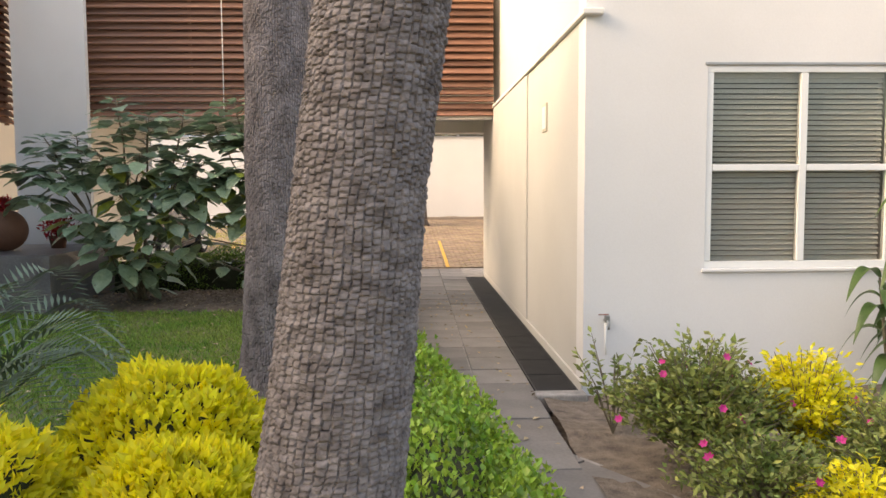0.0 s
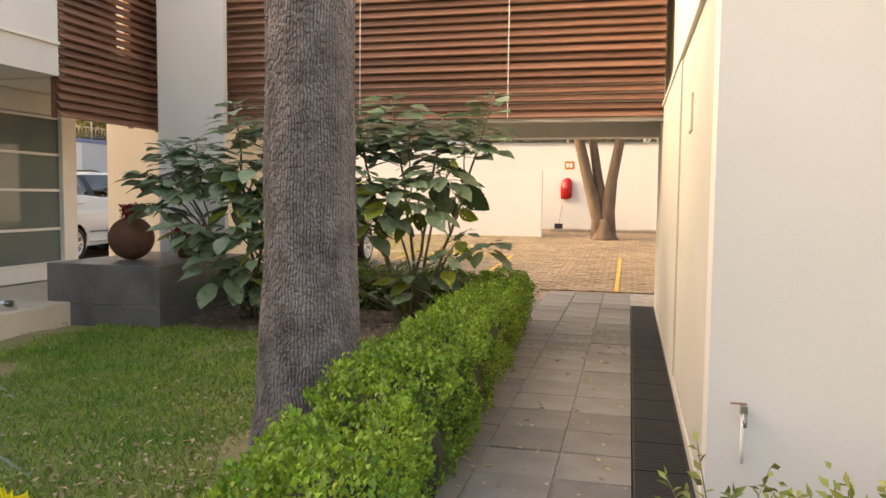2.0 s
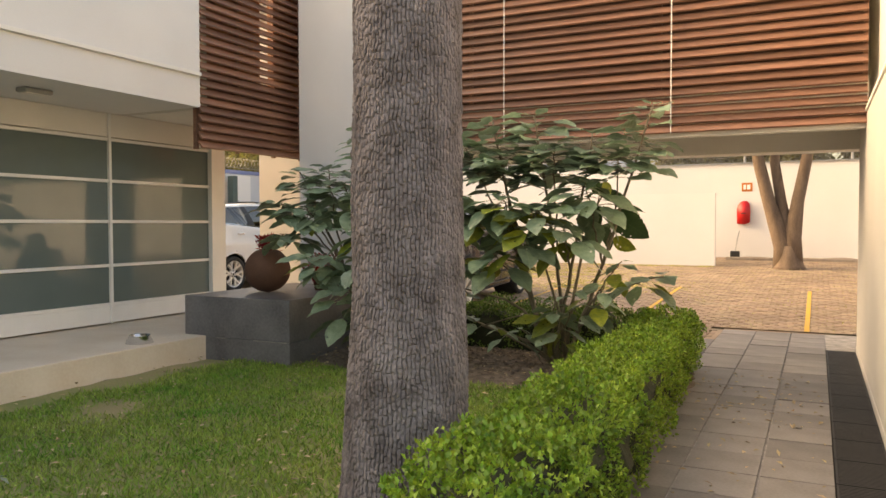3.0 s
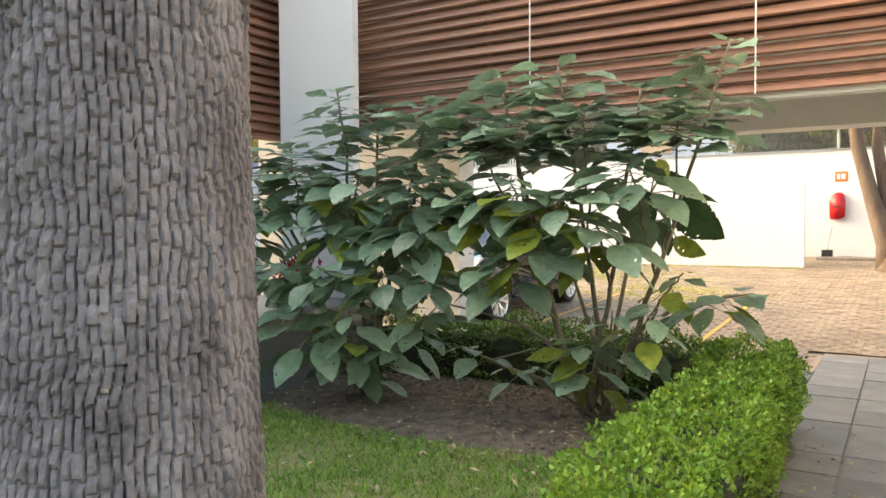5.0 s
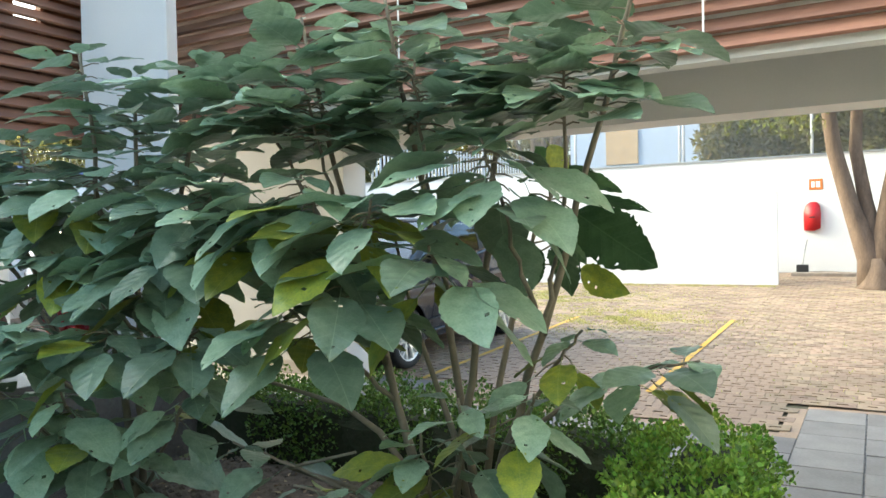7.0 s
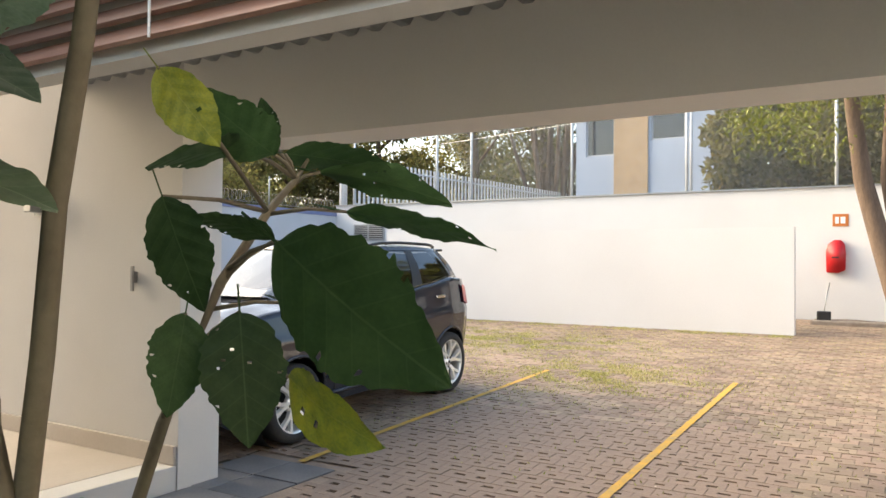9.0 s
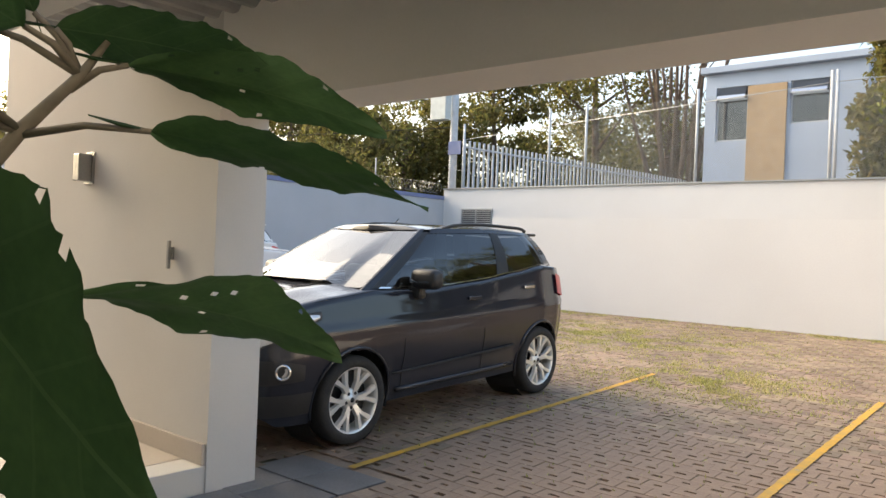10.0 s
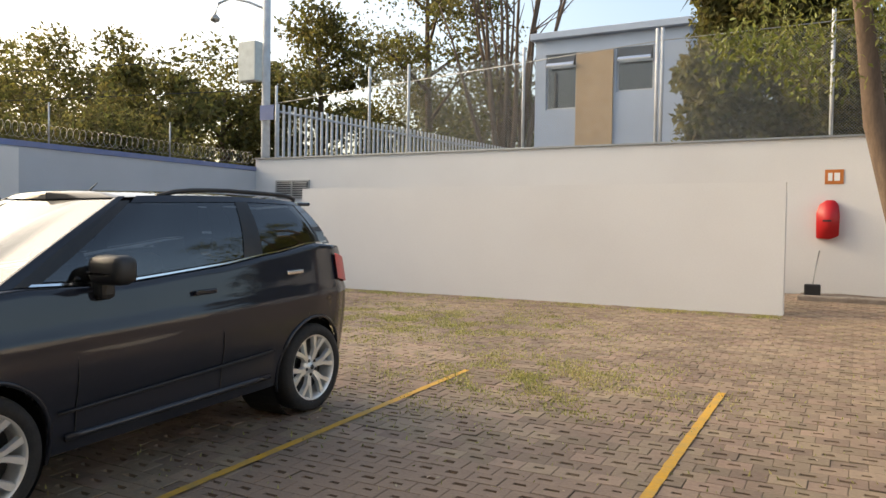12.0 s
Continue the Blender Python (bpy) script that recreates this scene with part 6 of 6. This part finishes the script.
bush_mass("vine_thicket", "dense dark vine thicket behind the chain-link fence", -3.5, 9.5, 29.4, 2.0, 7.6, 150000, 0.18, M["tree_leaf"])
bush_mass("wall_creeper", "tangled creeper hanging along the wall top", -16.8, -15.2, 24.0, 2.2, 3.6, 9000, 0.13, M["tree_leaf"])
cr = bush_mass("wall_creeper", "dark creeper growing along the side wall top", -7.5, 7.5, 0.0, 2.2, 3.45, 20000, 0.13, M["tree_leaf"])
cr.matrix_basis = Matrix.Translation((-16.15, 18.8, 0.2)) @ Matrix.Rotation(radians(90), 4, "Z")
yu = thing("yucca", "spiky yucca head above the thicket", "yucca", (-3.3, 30.2, 0.3))
tube_part("trunk", [(0, 0, 0), (0.1, 0, 4), (0.2, 0, 7.4)], [0.14, 0.12, 0.1], M["bark_far"], yu)
n = 130
leaf_cloud("leaves", np.tile([0.2, 0, 7.4], (n, 1)), unit(n) + np.array([0, 0, 0.35]), unit(n), 0.9 + 0.4 * rng.random(n), np.full(n, 0.06), M["tree_leaf"], yu)

# tree in the court
ct = thing("tree", "three-stemmed tree inside the court with light green leaves", "tree", (1.0, 23.2, 0.3))
tube_part("trunk", [(0, 0, -0.05), (0, 0, 0.1), (-0.01, 0, 0.3), (-0.02, 0, 0.6)], [0.46, 0.36, 0.30, 0.24], M["bark_far"], ct, 18)
for pts, r in (([(-0.09, 0, -0.05), (-0.14, 0, 0.6), (-0.45, -0.05, 1.6), (-0.72, -0.1, 2.7), (-0.9, -0.2, 4.2), (-1.2, -0.6, 5.6)], 0.17), ([(-0.0, 0.05, -0.05), (-0.02, 0.05, 0.7), (-0.20, 0.1, 1.7), (-0.36, 0.1, 2.7), (-0.3, 0.2, 4.4), (-0.1, 0.3, 6.2)], 0.14),
               ([(0.08, 0, -0.05), (0.07, 0, 0.8), (0.18, 0, 1.7), (0.36, 0, 2.7), (0.6, -0.1, 4.2), (1.1, -0.2, 6.0)], 0.16)):
    tube_part("stem", pts, [r * 1.7, r * 1.35, r * 0.95, r * 0.85, r * 0.65, r * 0.35], M["bark_far"], ct, 14)
P = []
for i in range(46):
    c = np.array([R.uniform(-2.3, 2.6), R.uniform(-1.8, 1.2), R.uniform(3.7, 6.2)])
    if c[0] < -0.9 and c[1] < -0.2:
        c[2] -= 0.4
    q = unit(190) * (rng.random(190) ** 0.5)[:, None] * R.uniform(0.4, 0.8) * np.array([1, 1, 0.6])
    P.append(q + c)
P = np.concatenate(P)
n = len(P)
leaf_cloud("crown", P, unit(n) + np.array([0, 0, -0.8]), unit(n) + np.array([0, 0, 0.6]), 0.10 * (0.6 + 0.8 * rng.random(n)), 0.035 * (0.6 + 0.8 * rng.random(n)), M["sunny_leaf"], ct)
structure(part("bed_kerb", box(-0.75, 8.7, 25.6, 25.75, 0.2, 0.50, 0.03), mat("stone_kerb", (0.2, 0.16, 0.13), 0.95, (0.28, 0.24, 0.2), 8, 40, 0.6)), "low rough stone kerb in front of the wall", "kerb")
sheet("bed_north", [(-0.75, 25.7), (8.7, 26.75)], 0.46, M["soil"], "soil bed along the white wall", "planting bed", 30, 0.04)

# ---- fittings on the boundary wall ----
ex = thing("extinguisher_cover", "red fabric fire extinguisher cover hung on the wall", "extinguisher", (-0.36, 26.75, 1.45))
outline = [(-0.16, 0.0), (-0.17, 0.45), (-0.13, 0.60), (-0.02, 0.68), (0.10, 0.68), (0.17, 0.60), (0.19, 0.4), (0.18, 0.05), (0.05, -0.01)]
bm = bmesh.new()
top_ = [bm.verts.new((x * 1.05, -0.16, z)) for x, z in outline]
bot_ = [bm.verts.new((x, -0.005, z)) for x, z in outline]
bm.faces.new(top_)
bm.faces.new(bot_[::-1])
for i in range(len(outline)):
    j = (i + 1) % len(outline)
    bm.faces.new((top_[j], top_[i], bot_[i], bot_[j]))
bmesh.ops.bevel(bm, geom=list(bm.edges), offset=0.012, segments=2, affect="EDGES")
bmesh.ops.recalc_face_normals(bm, faces=bm.faces)
part("cover", bm, M["red_plastic"], ex, smooth=True)
part("label", box(-0.07, 0.07, -0.164, -0.1605, 0.30, 0.33), M["black"], ex, "dark unreadable lettering bar")
sg_ = thing("safety_sign", "small orange fire extinguisher sign on the wall", "sign", (-0.27, 26.75, 2.55))
part("plate", box(-0.15, 0.15, -0.012, -0.001, -0.13, 0.13, 0.003), mat("orange_sign", (0.55, 0.17, 0.03), 0.5), sg_)
part("symbol", box(-0.10, -0.03, -0.0165, -0.0125, -0.07, 0.07), M["white_paint"], sg_, "white arrow bar")
part("symbol", box(0.0, 0.09, -0.0165, -0.0125, -0.07, 0.07), M["white_paint"], sg_, "white square symbol")
dp = thing("dustpan", "black dustpan with thin handle leaning on the wall", "dustpan", (-0.55, 26.3, 0.43))
part("pan", box(-0.13, 0.13, -0.08, 0.08, 0.0, 0.22, 0.02), M["black"], dp)
tube_part("handle", [(0.0, 0.05, 0.2), (0.04, 0.2, 0.55), (0.08, 0.4, 0.80)], [0.014] * 3, M["steel"], dp)
vt = thing("wall_vent", "louvred metal vent in the boundary wall", "vent", (-12.55, 26.75, 2.45))
part("frame", box(-0.55, 0.55, -0.03, -0.001, -0.24, 0.24, 0.004), M["steel"], vt)
part("backing", box(-0.50, 0.50, -0.034, -0.0305, -0.20, 0.20), M["black"], vt)
for k in range(7):
    part("slat", box(-0.50, 0.50, -0.06, -0.0345, -0.19 + k * 0.057, -0.165 + k * 0.057, 0.003), M["steel"], vt)
part("mullion", box(-0.02, 0.02, -0.062, -0.0345, -0.2, 0.2), M["steel"], vt)
structure(part("wall_cap", box(-13.8, 9, 26.70, 27.0, 3.252, 3.285), M["steel"]), "thin dark metal cap on the white wall", "wall cap")
structure(part("wall_cap_blue", box(-14.03, -13.77, 10, 26.74, 2.952, 3.06), M["blue_paint"]), "blue painted cap on the grey wall", "wall cap")
wall_obj("wall_west_near", [(-13.79, -13.6, 10, 20.2, 0, 2.90)], M["far_wall"], "white section of the side boundary wall")
cl = thing("coiled_wire", "coil of security wire along the side wall top", "wire", (-13.9, 10, 3.28))
tube_part("coil", [(0.15 * math.cos(k * 0.55), k * 0.0125, 0.15 * math.sin(k * 0.55)) for k in range(1330)], [0.0035] * 1330, M["steel"], cl, 3)
for y in (2, 5, 8, 11, 14):
    tube_part("stake", [(0, y, -0.25), (0, y, 0.6)], [0.02, 0.02], M["steel"], cl, 6)
gp = thing("gate_post", "dark green steel post against the side wall", "post", (-13.4, 19.2, 0.1))
part("shaft", box(-0.1, 0.1, -0.1, 0.1, 0, 2.75, 0.01), mat("dark_green_paint", (0.06, 0.09, 0.08), 0.6), gp)
wr = thing("overhead_wire", "thin overhead wires crossing the sky", "wire", (0, 0, 0))
for z0, z1 in ((6.1, 4.6), (5.2, 4.2)):
    tube_part("wire", [(-14.05, 27.4, z0), (-30, 20, (z0 + z1) / 2 - 0.3), (-46, 12, z1)], [0.012] * 3, M["black"], wr, 4)

# ---- parking lines ----
for x in (-3.16, -0.86, 1.51):
    bm = bmesh.new()
    prev = None
    for k in range(60):
        y = (13.28 if x < -3 else 13.5) + 4.8 * k / 59
        w = 0.032 + 0.002 * math.sin(k * 1.7) + 0.002 * math.sin(k * 4.1)
        q = (bm.verts.new((x - w, y, ground_z(y) + 0.0075)), bm.verts.new((x + w, y, ground_z(y) + 0.0075)))
        if prev:
            bm.faces.new((prev[0], prev[1], q[1], q[0]))
        prev = q
    structure(part("parking_line", bm, M["yellow"]), "worn yellow parking line painted on the pavers", "parking line")

# moss and weeds in the paving
n = 60000
P = np.empty((n, 3))
k = 0
while k < n:
    x, y = R.uniform(-12, 7), R.uniform(13.6, 23.4)
    patch = max(math.exp(-(((x + 2.5) / 1.1) ** 2 + ((y - 18.1) / 1.0) ** 2)), math.exp(-(((x + 5.3) / 2.0) ** 2 + ((y - 20.6) / 1.3) ** 2)), 0.9 * math.exp(-((y - 23.3) / 0.25) ** 2) * (x < -0.8))
    if R.random() < patch * (0.42 + 1.3 * lumps((x, y, 0), 2.3)) + 0.006:
        P[k] = (x, y, ground_z(y) - 0.012)
        k += 1
tagged(leaf_cloud("weeds", P, unit(n) * 0.9 + np.array([0, 0, 0.7]), unit(n), 0.018 + 0.034 * rng.random(n), np.full(n, 0.011),
                  mat("dry_weeds", (0.34, 0.35, 0.09), 0.8, (0.46, 0.40, 0.18), 1.5, 20, 0, island=0.4, translucent=0.2), fold=0.0), "yellow-green weeds between the pavers", "weeds", kind="stuff")
n = 700
P = np.column_stack([rng.uniform(-6, 5, n), rng.uniform(13.6, 24, n), np.zeros(n)])
P[:, 2] = np.array([ground_z(y) + 0.008 for y in P[:, 1]])
tagged(leaf_cloud("leaf_litter", P, unit(n) * np.array([1, 1, 0.15]), np.array([[0, 0, 1.0]]).repeat(n, 0) + unit(n) * 0.3, 0.015 + 0.035 * rng.random(n), 0.01 + 0.015 * rng.random(n),
                  mat("pale_litter", (0.45, 0.38, 0.28), 0.8, (0.3, 0.22, 0.14), 8, 60, 0, island=0.4)), "small dry leaves scattered on the pavers", "leaves", kind="stuff")

# ---- drain grates ----
grate = structure(new("drain_grates"), "black slotted drain grates along the wall", "drain")
me = bpy.data.meshes.new("grate")
bm = bmesh.new()
for k in range(20):
    add_box(bm, 0.012, 0.288, 0.008 + k * 0.0245, 0.008 + k * 0.0245 + 0.014, -0.02, 0.0)
add_box(bm, 0.0, 0.012, 0, 0.49, -0.022, 0.002)
add_box(bm, 0.288, 0.30, 0, 0.49, -0.022, 0.002)
bm.to_mesh(me)
bm.free()
me.materials.append(M["drain"])
for k in range(14):
    ob = new("grate", me)
    ob.parent = grate
    ob.location = (1.728, 5.06 + 0.503 * k, 0.0)
structure(part("drain_kerb", box(1.70, 2.05, 4.90, 5.03, -0.1, 0.02, 0.01), M["grout"]), "pale mortar edge at the drain end", "kerb")
structure(part("wall_plinth", box(2.031, 2.048, 5.04, 12.1, -0.06, 0.07, 0.004), M["cream_wall"]), "low cream plinth along the drain", "plinth")

# ---- paving tiles of the path ----
path = structure(new("path"), "dark grey basalt tile path with pale joints", "path")
tile_me = []
for i in range(4):
    bm = box(-0.208, 0.208, -0.208, 0.208, -0.03, 0.0, 0.004)
    me = bpy.data.meshes.new("tile")
    bm.to_mesh(me)
    bm.free()
    me.materials.append(M["tile"])
    tile_me.append(me)
for j in range(23):
    for i in range(3):
        ob = new("tile", tile_me[(i + j) % 4])
        ob.parent = path
        w = 0.93 if i == 2 else 1
        ob.matrix_basis = pose(0.685 + 0.4275 * i - (0.012 if i == 2 else 0), 3.92 + 0.4275 * j - 0.10, R.uniform(-0.003, 0.003), R.uniform(-0.35, 0.35), R.uniform(-0.3, 0.3), 0) @ Matrix.Diagonal((w, 1, 1, 1))
bend = Matrix.Translation((1.0, 3.62, -0.004)) @ Matrix.Rotation(radians(34), 4, "Z")
for j in range(14):
    for i in range(3):
        ob = new("tile", tile_me[(i + j) % 4])
        ob.parent = path
        ob.matrix_basis = bend @ pose(-0.36 + 0.4275 * i, -0.12 - 0.4275 * j, R.uniform(-0.003, 0.003), R.uniform(-0.3, 0.3), R.uniform(-0.3, 0.3), 0)
vs = [bend @ Vector(p) for p in ((-0.62, 0.35, -0.014), (0.75, 0.35, -0.014), (0.75, -6, -0.014), (-0.62, -6, -0.014))]
structure(raw("path_bed_bend", vs, [(3, 2, 1, 0)], M["grout"]), "pale mortar under the bent part of the path", "path")
apron = [(0.26 - 0.4275 * c, 10.92 + 0.4275 * r) for r in range(4) for c in range(9)] + [(-3.02 - 0.4275 * c, 12.63 + 0.4275 * r) for r in range(2) for c in range(2)]
for k, (x, y) in enumerate(apron):
    ob = new("tile", tile_me[k % 4])
    ob.parent = path
    ob.matrix_basis = pose(x, y, R.uniform(-0.002, 0.002), R.uniform(-0.3, 0.3), R.uniform(-0.3, 0.3), 0)
structure(part("apron_bed", box(-3.38, 0.46, 10.65, 12.42, -0.1, -0.012), M["grout"]), "mortar bed of the tile apron by the parking court", "path")

# ---- parking court pavers ----
court = structure(new("paved_court"), "worn brown grid pavers of the parking court", "pavement")
cx, cy, hx, hy = 0.206, 0.158, 0.042, 0.021


def paver_geo(g, hx, hy, px, py):
    """One grid paver with a worn hole of half-size hx, hy that sits px, py off its middle."""
    ox, oy = cx / 2 - g, cy / 2 - g
    top = [(-ox + .003, -oy + .003, 0), (ox - .003, -oy + .003, 0), (ox - .003, oy - .003, 0), (-ox + .003, oy - .003, 0), (px - hx, py - hy * 0.7, 0), (px + hx, py - hy * 0.7, 0), (px + hx * 0.8, py + hy, 0), (px - hx * 0.8, py + hy, 0)]
    low = [(-ox, -oy, -0.004), (ox, -oy, -0.004), (ox, oy, -0.004), (-ox, oy, -0.004), (px - hx * 0.8, py - hy * 0.5, -0.04), (px + hx * 0.8, py - hy * 0.5, -0.04), (px + hx * 0.6, py + hy * 0.8, -0.04), (px - hx * 0.6, py + hy * 0.8, -0.04)]
    fs = []
    for k in range(4):
        n_ = (k + 1) % 4
        fs += [(k, n_, 4 + n_, 4 + k), (8 + k, 8 + n_, n_, k), (4 + k, 4 + n_, 12 + n_, 12 + k)]
    return top + low, fs


PAVERS = [paver_geo(0.0008, hx * R.uniform(0.7, 1.25), hy * R.uniform(0.6, 1.35), R.uniform(-0.014, 0.014), R.uniform(-0.012, 0.012)) for _ in range(14)]
paver_meshes = []
for pv, pf in PAVERS:
    me = bpy.data.meshes.new("paver")
    me.from_pydata(pv, [], pf)
    me.update()
    me.materials.append(M["paver"])
    paver_meshes.append(me)
tilt = math.degrees(math.atan(0.033))
rest_v, rest_f = [], []
near = 0
j = 0
y = 12.44 + cy / 2
while y < 26.7:
    gz_ = ground_z(y)
    nxc = int(22.5 / cx)
    for i in range(nxc):
        x = -13.7 + cx * (i + 0.5 + (0.5 if j % 2 else 0))
        if (y < 13.5 and 0.36 < x) or (y < 13.35 and -3.7 < x < -2.72) or (y < 12.52 and x > -3.7):
            continue
        if -3.0 < x < 0.2 and y < 16.3 and near < 300 and (y - 13.4) < 3.0:
            ob = new("paver", R.choice(paver_meshes))
            ob.parent = court
            ob.matrix_basis = pose(x, y, gz_ + R.uniform(-0.003, 0.004), tilt + R.uniform(-0.8, 0.8), R.uniform(-0.8, 0.8), R.uniform(-1, 1))
            near += 1
            continue
        o = len(rest_v)
        pv, pf = R.choice(PAVERS)
        dz, sx, sy = R.uniform(-0.004, 0.004), R.uniform(-0.03, 0.03), R.uniform(-0.02, 0.02)
        rest_v += [(x + a, y + b, gz_ + c + dz + sx * a + (0.033 + sy) * b) for a, b, c in pv]
        rest_f += [tuple(q + o for q in g) for g in pf]
    y += cy
    j += 1
tagged(raw("pavers", rest_v, rest_f, M["paver"], court), kind="stuff")
vs = [(x, yy, ground_z(yy) - 0.020) for yy in (13.2, 26.75) for x in (-13.8, 8.8)]
structure(raw("paver_bed", vs, [(0, 1, 3, 2)], M["paver_gap"]), "soil and moss in the paver holes", "pavement")
structure(raw("paver_bed_near", [(-13.8, 12.43, -0.020), (0.46, 12.43, -0.020), (0.46, 13.2, -0.020), (-13.8, 13.2, -0.020)], [(0, 1, 2, 3)], M["paver_gap"]), "soil under the nearest pavers", "pavement")
structure(part("apron_east", box(1.722, 9.0, 12.46, 13.47, -0.1, -0.002), M["grout"]), "pale concrete strip at the path end", "path")
structure(part("apron_east_sill", box(1.722, 2.05, 12.105, 12.459, -0.1, -0.002), M["grout"]), "pale concrete strip at the drain end", "path")

for name, x0, x1, y0, y1 in (("west", -3.7, -2.80, 13.27, 13.42), ("step", -2.80, -2.66, 12.43, 13.42), ("path", 0.34, 0.468, 12.43, 13.44), ("end", 0.468, 1.72, 13.44, 13.6), ("north", -2.66, 0.34, 12.425, 12.56)):
    structure(part("paver_edge_" + name, box(x0, x1, y0, y1, -0.1, -0.007), M["paver"]), "mortared edge of the grid paving", "pavement")
